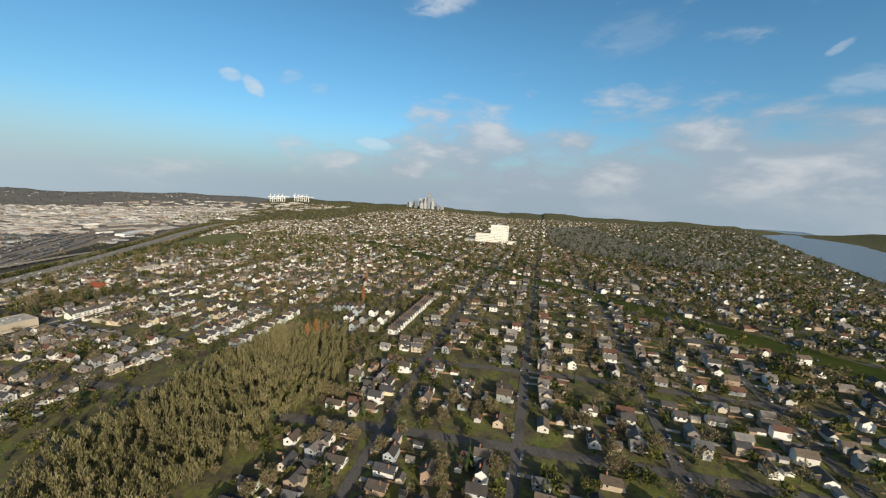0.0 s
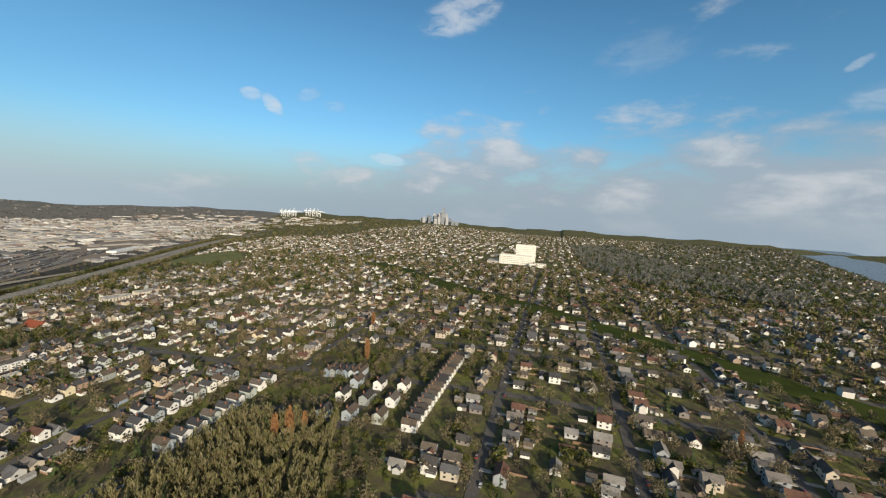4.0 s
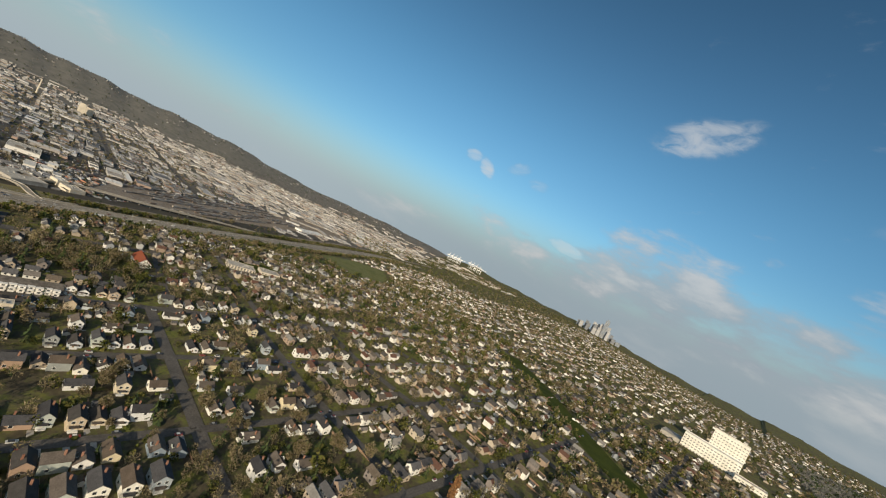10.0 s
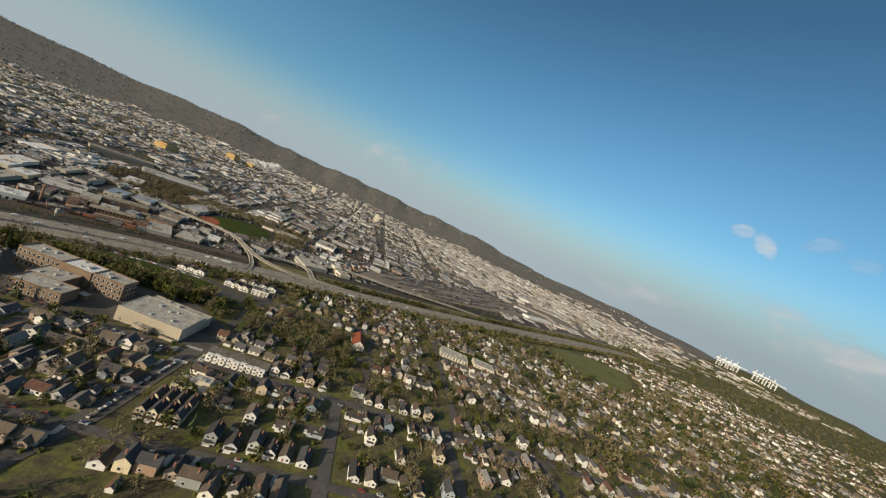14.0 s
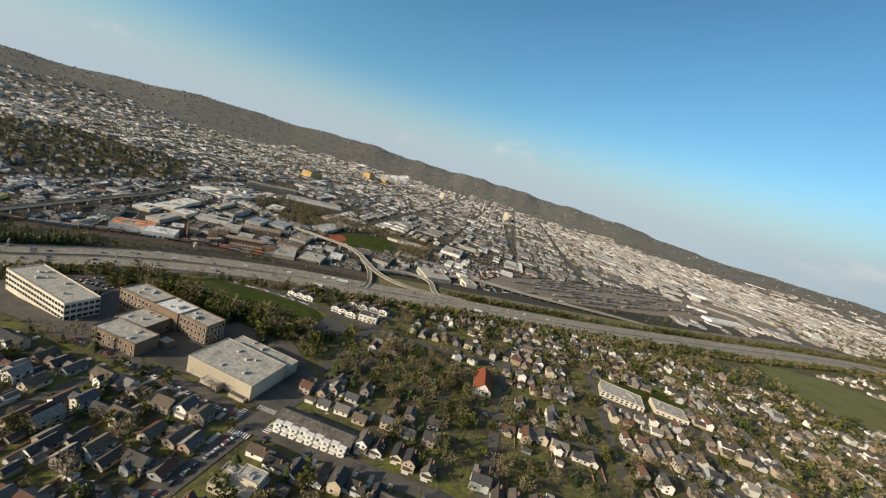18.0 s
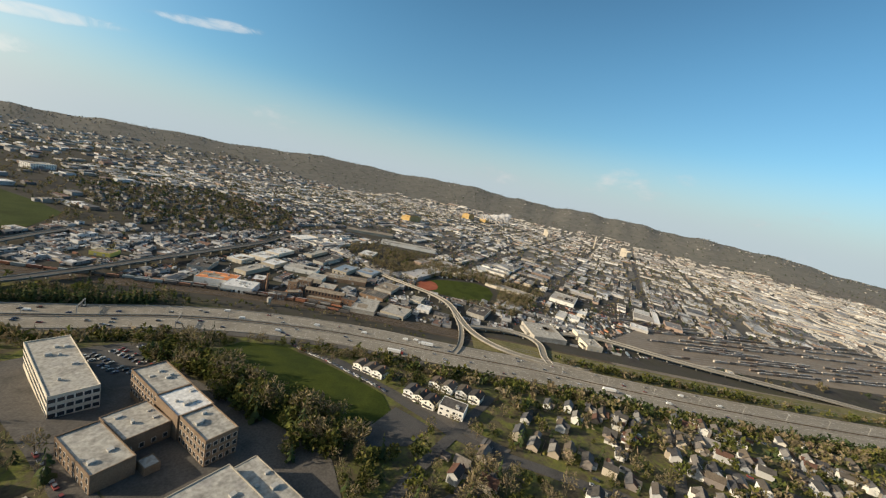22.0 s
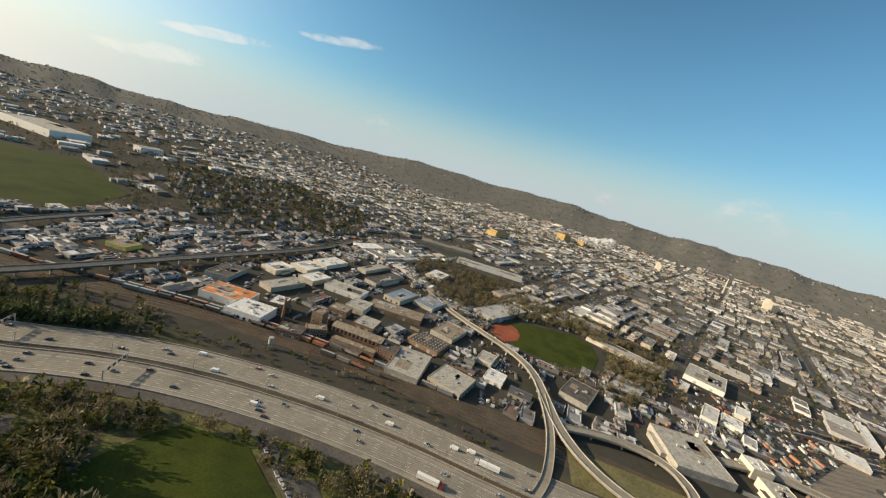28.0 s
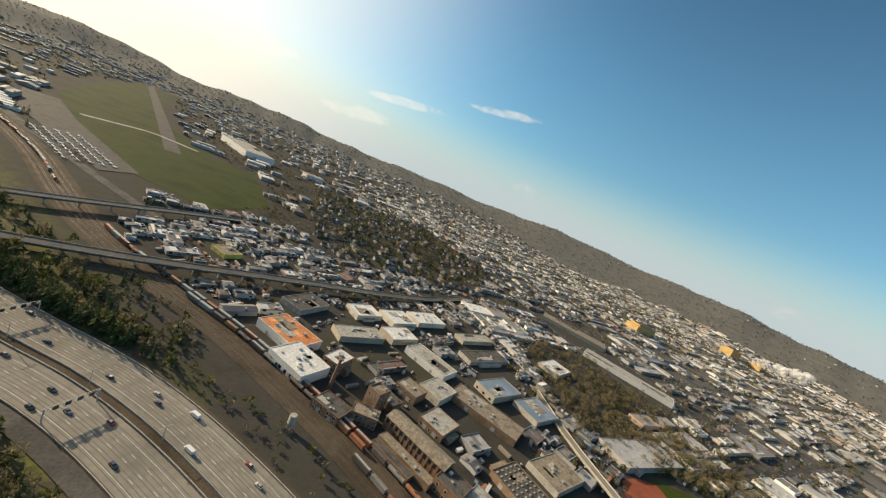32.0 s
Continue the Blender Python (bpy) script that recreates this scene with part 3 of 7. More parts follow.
def rounded(line, turns=3):
    """The line with its corners cut, ends kept."""
    line = np.asarray(line, float)
    for _ in range(turns):
        p, q = line[:-1] * 0.75 + line[1:] * 0.25, line[:-1] * 0.25 + line[1:] * 0.75
        line = np.concatenate([line[:1], np.stack([p, q], 1).reshape(-1, line.shape[1])[1:-1], line[-1:]])
    return line


def normals(line):
    d = np.gradient(line[:, :2], axis=0)
    d /= np.linalg.norm(d, axis=1)[:, None]
    return np.stack([-d[:, 1], d[:, 0]], 1)


def ribbon(line, lo, hi, lift, step=10.0, thick=0.0, flat=None, cuts=1):
    """A strip along a line between two offsets to its left, draped on the ground or at its own heights."""
    line, _ = resample(line, step)
    nm = normals(line)
    h = Heap()
    offs = np.linspace(lo, hi, cuts + 1)
    rows = []
    for p, q in zip(line, nm):
        row = []
        for o in offs:
            e, n = p[0] + q[0] * o, p[1] + q[1] * o
            z = (p[2] if line.shape[1] > 2 else ground(e, n) if flat is None else flat) + lift
            row.append((e, n, z))
        rows.append(row)
    k = cuts + 1
    v = [p for r in rows for p in r]
    f = [(i * k + j + 1, i * k + j, (i + 1) * k + j, (i + 1) * k + j + 1) for i in range(len(rows) - 1) for j in range(cuts)]
    if lo > hi:
        f = [tuple(reversed(q)) for q in f]
    f = [tuple(reversed(q)) for q in f]
    h.add(v, f)
    if thick:
        low = [(e, n, z - thick) for e, n, z in v]
        s = Heap()
        for i in range(len(rows) - 1):
            for j in (0, cuts):
                p, q = v[i * k + j], v[(i + 1) * k + j]
                p2, q2 = low[i * k + j], low[(i + 1) * k + j]
                h.add([p, q, q2, p2], [(0, 1, 2, 3)])
            h.add([low[i * k], low[i * k + cuts], low[(i + 1) * k + cuts], low[(i + 1) * k]], [(0, 1, 2, 3)])
    return h


def inside(poly, e, n):
    hit = False
    for (x1, y1), (x2, y2) in zip(poly, poly[1:] + poly[:1]):
        if (y1 > n) != (y2 > n) and e < (x2 - x1) * (n - y1) / (y2 - y1) + x1:
            hit = not hit
    return hit


def patch(poly, lift, step=8.0):
    """A draped area with the outline of a polygon, cut from a fine grid and trimmed at the outline."""
    bm = bmesh.new()
    xs, ys = [p[0] for p in poly], [p[1] for p in poly]
    face = bm.faces.new([bm.verts.new((p[0], p[1], 0)) for p in poly])
    if face.normal.z < 0 or sum((b[0] - a[0]) * (b[1] + a[1]) for a, b in zip(poly, poly[1:] + poly[:1])) > 0:
        bmesh.ops.reverse_faces(bm, faces=[face])
    for axis, vals in ((0, np.arange(min(xs) + step, max(xs), step)), (1, np.arange(min(ys) + step, max(ys), step))):
        for v in vals:
            co, no = ((v, 0, 0), (1, 0, 0)) if axis == 0 else ((0, v, 0), (0, 1, 0))
            bmesh.ops.bisect_plane(bm, geom=bm.verts[:] + bm.edges[:] + bm.faces[:], plane_co=co, plane_no=no)
    for v in bm.verts:
        v.co.z = ground(v.co.x, v.co.y) + lift
    return bm


def sheet(name, bm, mat, label, category, kind="structure"):
    me = bpy.data.meshes.new(name)
    bm.to_mesh(me)
    bm.free()
    me.materials.append(mat)
    return tagged(new(name, me), label, category, kind=kind)


# ---- ground ----
gv = np.stack([*np.meshgrid(GE, GN), GZ], -1).reshape(-1, 3)
ne, nn = len(GE), len(GN)
keep = []
for j in range(nn - 1):
    for i in range(ne - 1):
        if math.hypot((GE[i] + GE[i + 1]) / 2 - CENTRE[0], (GN[j] + GN[j + 1]) / 2 - CENTRE[1]) < 4560:
            keep.append((j * ne + i, j * ne + i + 1, (j + 1) * ne + i + 1, (j + 1) * ne + i))
gme = bpy.data.meshes.new("ground")
gme.from_pydata(gv.tolist(), [], keep)
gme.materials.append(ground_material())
gme.polygons.foreach_set("use_smooth", [True] * len(keep))
tagged(new("ground", gme), "winter lawns, yards and gravel on a hill above a flat valley", "ground", kind="structure")
lake = Heap()
lake.add([(-60 + 450, -800, 3.0), (470 + 450, -800, 3.0), (470 + 2090, 4600, 3.0), (-60 + 2040, 4600, 3.0)], [(0, 1, 2, 3)])
solid("water", lake, WATER, "grey lake water under a hazy sky", "lake", "structure")
bay = Heap()
bay.add([(-4200, 3050, 1.5), (-2050, 3750, 1.5), (-2050, 4400, 1.5), (-4200, 3900, 1.5)], [(0, 1, 2, 3)])
solid("water", bay, WATER, "pale bay water beyond the cranes", "bay", "structure")

# ---- streets ----
rng = random.Random(7)
CROSS = [-170, -70, 30, 130, 225, 325, 447, 545, 645, 745, 845, 945, 1045, 1145, 1245]
AVENUES = [-585, -488, -396, -300, -205, -100, -8, 84, 176, 268, 360, 452, 544]
WEST_AVENUES = [-684, -778, -872, -966]
RAVINE = [(-262, 60), (-300, 150), (-300, 230), (-298, 314), (-290, 369), (-262, 372), (-208, 370), (-190, 337), (-172, 300), (-162, 255), (-178, 220), (-180, 180), (-200, 120), (-215, 60)]
FIELD = [(-752, 106), (-768, 103), (-792, 138), (-781, 216), (-772, 266), (-756, 284), (-690, 285), (-690, 175), (-722, 120)]
SCHOOL = [(-812, 50), (-600, 50), (-600, 330), (-812, 330)]
WOOD_LOT = [(-706, 235), (-668, 262), (-660, 322), (-655, 440), (-700, 460), (-742, 440), (-742, 346), (-706, 335)]
LOT = [(-725, 282), (-763, 284), (-758, 318), (-729, 317), (-707, 293)]
FIELD_STREET = np.array([(-806, 178), (-787, 238), (-776, 276), (-768, 313), (-760, 336), (-762, 370), (-770, 410), (-775, 465)], float)
LOT_STREET = np.array([(-660, 330), (-723, 331), (-763, 334), (-800, 335), (-841, 337)], float)
CORRIDOR = np.array([(-560, 1130), (-444, 1033), (-250, 860), (-84, 755), (69, 634), (250, 470), (420, 330), (700, 120)], float)
LUCILE = [(-420, 300), (-500, 318), (-590, 325), (-640, 337), (-708, 360), (-760, 372)]
EAST_WOODS = [(35, 2659), (30, 1423), (150, 1125), (261, 1070), (396, 1010), (560, 1240), (540, 1609), (430, 2130), (328, 3000)]
TERRACE_LINE = [(-151, 505), (-156, 372)]
count = 0


def road(line, half, mat=None, lift=0.32, label="worn asphalt street"):
    global count
    count += 1
    solid("road_%d" % count, ribbon(line, -half, half, lift, 9.0, cuts=2), mat or OLD_ASPHALT, label, "street", "structure")


def clear(e, n, margin=70.0):
    """Whether a place on the hill is free for a house."""
    if inside(RAVINE, e, n) or inside(SCHOOL, e, n) or inside(WOOD_LOT, e, n) or inside(EAST_WOODS, e, n):
        return False
    if line_distance(CORRIDOR, e, n) < 24 or line_distance(MOTORWAY, e, n) < margin:
        return False
    return True


for x in AVENUES:
    lo, hi = (-170, 1245) if x not in (-205,) else (372, 1245)
    if x == -396:
        lo = 130
    if x == -300:
        lo = 447
    if x == -585:
        lo = 325
    road([(x, lo), (x, hi)], 3.7 if x != -585 else 5.0)
for y in CROSS:
    w = -585 if y != 325 else -396
    if y in (-170, -70, 30, 130, 225):
        road([(-205 if y < 60 else -215, y), (620, y)], 4.2)
        if y > 60:
            road([(-585, y), (-318, y)], 4.2)
    elif y == 325:
        road([(-130, y), (620, y)], 4.2)
    else:
        road([(w, y), (620, y)], 4.4)
for x in WEST_AVENUES:
    lo = 395 + max(0, (-700 - x)) * 0.55
    road([(x, lo), (x, 1010)], 4.0)
for y in (465, 560, 655, 750, 850, 950):
    road([(-585, y), (min(-640, -1010 - (y - 465) * 0.42 + 60), y + 25)], 4.0)
road(LUCILE, 6.0)
road([(-262, 30), (-318, 210), (-314, 300), (-296, 374), (-270, 384), (-205, 372)], 4.5)
road([(-786, 70), (-803, 132), (-789, 216), (-780, 272), (-768, 372)], 5.0)
road([(-612, 40), (-604, 180), (-590, 325)], 6.5)

# crossing stripes where two streets meet
stripes = Heap()
for k in range(8):
    for x0, y0, lx, ly in ((-596 + k * 1.6, 336, 0.7, 4), (-596 + k * 1.6, 314, 0.7, 4), (-602, 319 + k * 1.6, 4, 0.7), (-577, 319 + k * 1.6, 4, 0.7)):
        stripes.box(x0, y0, ground(x0, y0) + 0.5, lx, ly, 0.02)
solid("crossing_stripes", stripes, ROAD_PAINT, "white painted pedestrian crossing stripes", "road marking", "stuff")

# ---- grass ----
sheet("grass_field", patch(FIELD, 0.35), TURF, "mown green school playing field", "field")
sheet("grass_strip", patch([tuple(p + q * 22) for p, q in zip(CORRIDOR, normals(CORRIDOR))] + [tuple(p - q * 22) for p, q in reversed(list(zip(CORRIDOR, normals(CORRIDOR))))], 0.4, 14), TURF,
      "long green strip of grass between the houses", "grass")
sheet("school_yard", patch([(-690, 120), (-690, 175), (-690, 285), (-655, 330), (-604, 330), (-612, 60), (-700, 60), (-722, 118)], 0.28), OLD_ASPHALT, "paved school grounds", "pavement")
sheet("parking_lot", patch([(-646, 66), (-702, 88), (-694, 148), (-648, 138)], 0.5), ASPHALT, "asphalt car park beside the school", "parking lot")
sheet("grass_park", patch([(-1240, 1000), (-1110, 950), (-1000, 925), (-950, 1030), (-1040, 1130), (-1150, 1200), (-1230, 1120)], 0.5, 16), ROUGH_GRASS, "open green slope above the rail yard", "grass")

# ---- motorway ----
fw = np.array([(*p, 5.0) for p in MOTORWAY[2:-1]])
fw = rounded(fw)
sheet_m = ribbon(fw, -34, 30, 0.15, 12)
solid("motorway_verge", sheet_m, GRAVEL, "gravel verge of the motorway", "verge", "structure")
far_way = fw[fw[:, 1] > 285]
solid("grass_verge", ribbon(far_way, 30.5, 70, 0.3, 14, cuts=3), DRY_GRASS, "dead olive-brown grass on the motorway verge", "verge", "structure")
solid("grass_bank", ribbon(fw[fw[:, 1] > 330], -66, -38, 0.3, 14, cuts=3), DRY_GRASS, "dry grass bank above the motorway", "verge", "structure")
solid("road_southbound", ribbon(fw, 3.5, 26.5, 0.45, 12), CONCRETE_ROAD, "pale ribbed concrete motorway carriageway", "motorway", "structure")
solid("road_northbound", ribbon(fw, -26.5, -3.5, 0.45, 12), CONCRETE_ROAD, "pale ribbed concrete motorway carriageway", "motorway", "structure")
solid("road_frontage", ribbon(fw, -37, -28.5, 0.5, 12), OLD_ASPHALT, "grey asphalt slip road beside the motorway", "slip road", "structure")
fwl, fws = resample(fw, 6.0)
fwn = normals(fwl)


def along(line, nm, i, off):
    return line[i, 0] + nm[i, 0] * off, line[i, 1] + nm[i, 1] * off


def heading(nm, i):
    return math.atan2(-nm[i, 0], nm[i, 1])


dash, track = Heap(), Heap()
for i in range(len(fwl)):
    h = heading(fwn, i)
    for base in (3.5, -26.5):
        for k in range(1, 6):
            if k in (1, 5) or i % 2 == 0:
                x, y = along(fwl, fwn, i, base + 0.9 + k * 3.65 - 0.9)
                dash.box(x, y, 5.45, 6.1 if k in (1, 5) else 3.2, 0.16, 0.012, h)
for base in (3.5, -26.5):
    for k in range(5):
        for o in (0.9, 2.6):
            off = base + 1.6 + k * 3.9 + o
            seg = ribbon(fw, off - 0.22, off + 0.22, 0.455, 12)
            track.add(seg.v, seg.f)
solid("lane_markings", dash, ROAD_PAINT, "white painted lane lines", "lane marking", "stuff")
solid("tyre_tracks", track, DARK_STRIPE, "darker worn wheel tracks along the lanes", "wheel track", "stuff")
count = 0
for off, tall in ((2.6, 1.0), (-2.6, 1.0), (27.2, 0.9), (-27.4, 0.9)):
    count += 1
    solid("barrier_%d" % count, ribbon(fw, off - 0.25, off + 0.25, 0.15 + tall, 12, thick=tall), CONCRETE, "low concrete motorway barrier", "barrier", "structure")
def light_pole():
    pole = thing("light_pole", "grey steel double-armed motorway light pole", "street lamp", "motorway lights")
    part("pole", one_box(0.25, 0.25, 10), VENT, pole)
    for sg in (-1, 1):
        part("arm", one_box(0.15, 2.6, 0.15, 0, sg * 1.3, 10), VENT, pole)
        part("lamp_head", one_box(0.35, 0.9, 0.18, 0, sg * 2.7, 9.95), VENT, pole)
    return pole


pole = light_pole()
for k, i in enumerate(range(30, len(fwl) - 130, 9)):
    m = pose(*along(fwl, fwn, i, 0.0), 5.1, 0, 0, math.degrees(heading(fwn, i)))
    if k:
        copy_thing(pole, m)
    else:
        pole.matrix_basis = m


def sign_gantry(i, lo, hi):
    x, y = along(fwl, fwn, i, (lo + hi) / 2)
    g = thing("sign_gantry", "grey steel truss gantry across motorway lanes with sign panels", "sign gantry", at=pose(x, y, 5.2, 0, 0, math.degrees(heading(fwn, i))))
    half = (hi - lo) / 2
    for sg in (-1, 1):
        part("post", one_box(0.5, 0.5, 7.4, 0, sg * half, 0), VENT, g)
    truss = Heap()
    for z in (6.2, 7.3):
        for dx in (-0.5, 0.5):
            truss.box(dx, 0, z, 0.18, 2 * half, 0.18, bottom=True)
    n = int(2 * half / 2)
    for k in range(n):
        y0 = -half + (k + 0.5) * 2 * half / n
        truss.box(-0.5, y0, 6.3, 0.12, 0.12, 1.1)
        truss.box(0.5, y0, 6.3, 0.12, 0.12, 1.1)
        truss.box(0, y0, 7.35, 1.1, 0.12, 0.12)
    part("truss", truss, VENT, g)
    for k in range(4):
        part("sign_panel", one_box(0.15, 2.4, 2.0, 0.75, -half + (k + 0.8) * 2 * half / 4.6, 5.8), TAR_ROOF, g, "dark sign panel seen from behind")


near = lambda e, n: int(np.argmin(np.hypot(fwl[:, 0] - e, fwl[:, 1] - n)))
sign_gantry(near(-762, 22), -26.0, -4.0)
sign_gantry(near(-690, -30), 4.0, 26.0)


# ---- ramps and viaducts ----
def viaduct(name, label, line, width, gap=24, mat=None, rail=0.9, pier=1.4):
    v = thing(name, label, "viaduct", kind="structure")
    line = rounded(line)
    half = width / 2
    part("deck", ribbon(line, -half, half, 0.0, 8, thick=1.3), mat or CONCRETE_ROAD, v)
    for sg in (-1, 1):
        part("parapet", ribbon(line, sg * (half - 0.3) - 0.15, sg * (half - 0.3) + 0.15, rail, 8, thick=rail - 0.02), CONCRETE, v)
    pts, _ = resample(line, gap)
    for q, nrm in zip(pts, normals(pts)):
        g0 = ground(q[0], q[1])
        if q[2] - 1.3 - g0 > 1.5:
            h = math.degrees(math.atan2(-nrm[0], nrm[1]))
            col = part("pier", one_box(pier, pier * 1.2, q[2] - 1.2 - g0 + 1, 0, 0, -1), CONCRETE, v)
            col.matrix_basis = pose(q[0], q[1], g0, 0, 0, h)
            cap = part("pier_cap", one_box(pier, width * 0.75, 0.9), CONCRETE, v)
            cap.matrix_basis = pose(q[0], q[1], q[2] - 2.15, 0, 0, h)
    return v


viaduct("ramp_bridge", "curved grey concrete off-ramp on piers", [(-1016, 412, 5.5), (-1002, 382, 5.8), (-986, 345, 6.5), (-977, 312, 7.5), (-982, 278, 8.5), (-1002, 247, 9), (-1036, 218, 9), (-1074, 186, 9), (-1091, 146, 8.5), (-1098, 98, 7), (-1110, 50, 4), (-1128, -5, 1.0), (-1142, -45, 0.6)], 9.5)
viaduct("ramp_bridge", "narrow grey concrete ramp branching from the motorway", [(-921, 266, 5.5), (-938, 265, 6.0), (-966, 256, 7.4), (-1000, 240, 8.6), (-1040, 212, 9)], 7.0)
viaduct("loop_bridge", "curved grey concrete loop ramp on tall piers", [(-992, 366, 5.8), (-1004, 356, 7), (-1018, 351, 8), (-1040, 344, 8), (-1056, 322, 8), (-1048, 292, 8), (-1025, 262, 8), (-1010, 248, 8.5)], 9.0)
viaduct("rail_viaduct", "long low concrete viaduct over the rail yard", [(-1100, 330, 2), (-1135, 372, 6), (-1161, 414, 7.5), (-1172, 523, 8), (-1200, 620, 8), (-1232, 720, 7), (-1262, 800, 3)], 11, 20)
viaduct("road_viaduct", "long grey road viaduct across the tracks", [(-560, -112, 16), (-640, -130, 12), (-690, -140, 9.5), (-757, -152, 9), (-871, -181, 8), (-1016, -212, 6), (-1120, -255, 2.5), (-1190, -300, 0.6)], 13, 22, OLD_ASPHALT)
viaduct("road_viaduct", "distant grey road viaduct over the railway", [(-500, -170, 18), (-600, -215, 11), (-680, -270, 9), (-760, -335, 6), (-830, -390, 1)], 12, 26, OLD_ASPHALT)

# ---- railway ----
RAIL = np.array([(150, -1450), (5, -1235), (-250, -854), (-433, -619), (-563, -442), (-645, -280), (-700, -190), (-765, -115), (-817, -57), (-855, 0), (-886, 48), (-912, 100), (-948, 180), (-985, 262), (-1030, 370), (-1090, 500), (-1180, 690), (-1300, 880), (-1480, 1150), (-1700, 1500), (-1850, 2200)], float)
RAILR = rounded(RAIL)
cut = int(np.argmax(np.asarray(RAILR)[:, 1] > 430))
solid("rail_bed", ribbon(RAILR[:cut + 1], -17, 19, 0.25, 14, cuts=2), GRAVEL, "brown gravel rail bed with several tracks", "railway", "structure")
solid("rail_bed", ribbon(RAILR[cut:], -17, 19, 0.25, 14, cuts=2), YARD_GRAVEL, "paler brown gravel rail bed beside the rail yard", "railway", "structure")
rails = Heap()
TRACKS = (-11, -5.5, 0, 5.5, 11)
for o in TRACKS:
    for g in (-0.75, 0.75):
        r = ribbon(RAILR, o + g - 0.09, o + g + 0.09, 0.55, 14, thick=0.2)
        rails.add(r.v, r.f)
solid("rails", rails, STEEL, "steel rails", "rail", "stuff")

YARD = [(-1160, 420), (-1300, 470), (-1620, 830), (-1950, 1300), (-1850, 1500), (-1620, 1180), (-1330, 760), (-1200, 560)]
sheet("rail_yard", patch(YARD, 0.35, 40), YARD_GRAVEL, "broad brown rail yard", "rail yard")
yr, yb = Heap(), Heap()
ydir = np.array([-0.62, 0.785])
full = random.Random(31)
for k in range(22):
    p = np.array([-1175, 430.0]) + np.array([-0.785, -0.62]) * (k * 9.0 - 60) + ydir * abs(k - 11) * 4
    ln = [tuple(p + ydir * 10), tuple(p + ydir * (340 + 25 * k * (k < 11))), tuple(p + ydir * 760 + np.array([-40, -20]))]
    r = ribbon(ln, -0.9, -0.6, 0.5, 60)
    yr.add(r.v, r.f)
    r = ribbon(ln, 0.6, 0.9, 0.5, 60)
    yr.add(r.v, r.f)
    t = rng.uniform(20, 200)
    while t < 700:
        if rng.random() < 0.7:
            stands = full.random() < 0.62
            for _ in range(rng.randint(3, 12)):
                q, tall = p + ydir * t, rng.choice((2.7, 3.6))
                if stands:
                    yb.box(q[0], q[1], ground(*q) + 0.9, 14.6, 2.9, tall, math.atan2(ydir[1], ydir[0]))
                t += 15.5
        t += rng.uniform(15, 70)
solid("yard_rails", yr, STEEL, "rows of steel rails in the yard", "rail", "stuff")
solid("yard_containers", yb, YARD_CARS, "rows of freight containers and railcars standing in the yard", "container", "stuff")


def freight_car(kind):
    c = thing("freight_car", {"box": "weathered closed freight car standing on the track", "tank": "dark cylindrical tank car on the track", "flat": "flat freight car carrying a container"}[kind], "railcar", "standing train")
    if kind == "box":
        ends = one_box(14.5, 2.9, 3.3, 0, 0, 1.1)
        for k in range(9):
            for sg in (-1, 1):
                ends.box(-6.6 + k * 1.65, sg * 1.5, 1.2, 0.18, 0.12, 3.0)
        part("body", ends, RAILCAR, c)
        part("hatch", one_box(13.8, 1.2, 0.15, 0, 0, 4.4), VENT, c)
    elif kind == "tank":
        bm = bmesh.new()
        bmesh.ops.create_cone(bm, cap_ends=True, segments=14, radius1=1.4, radius2=1.4, depth=13.5, matrix=pose(0, 0, 2.5, 0, 90, 0))
        me = bpy.data.meshes.new("tank")
        bm.to_mesh(me)
        bm.free()
        me.materials.append(RAILCAR)
        part("tank", me, RAILCAR, c)
        part("dome", one_box(1.2, 1.2, 0.6, 0, 0, 3.8), RAILCAR, c)
    else:
        part("deck", one_box(14.5, 2.8, 0.35, 0, 0, 1.0), TAR_ROOF, c)
        part("container", one_box(12.2, 2.5, 2.7, 0, 0, 1.36), RAILCAR, c)
    for x in (-4.8, 4.8):
        w = Heap()
        for dx in (-0.9, 0.9):
            for sg in (-0.75, 0.75):
                w.box(x + dx, sg, 0.05, 0.9, 0.16, 0.9, bottom=True)
        w.box(x, 0, 0.4, 2.6, 2.0, 0.5)
        part("bogie", w, RUBBER, c)
    return c


protos = {k: freight_car(k) for k in ("box", "tank", "flat")}
rl, rs = resample(RAILR, 15.6)
rn = normals(rl)
used = set()
for off, lo, hi in ((11, -215, 170), (5.5, -110, 60), (-5.5, 60, 130), (0, -760, -330)):
    for i in range(len(rl)):
        if lo < rl[i, 1] < hi and rng.random() < 0.93:
            k = rng.choice(("box", "box", "flat", "box", "tank"))
            x, y = along(rl, rn, i, off)
            m = pose(x, y, ground(x, y) + 0.6, 0, 0, math.degrees(heading(rn, i)))
            if k not in used:
                used.add(k)
                protos[k].matrix_basis = m
            else:
                copy_thing(protos[k], m)


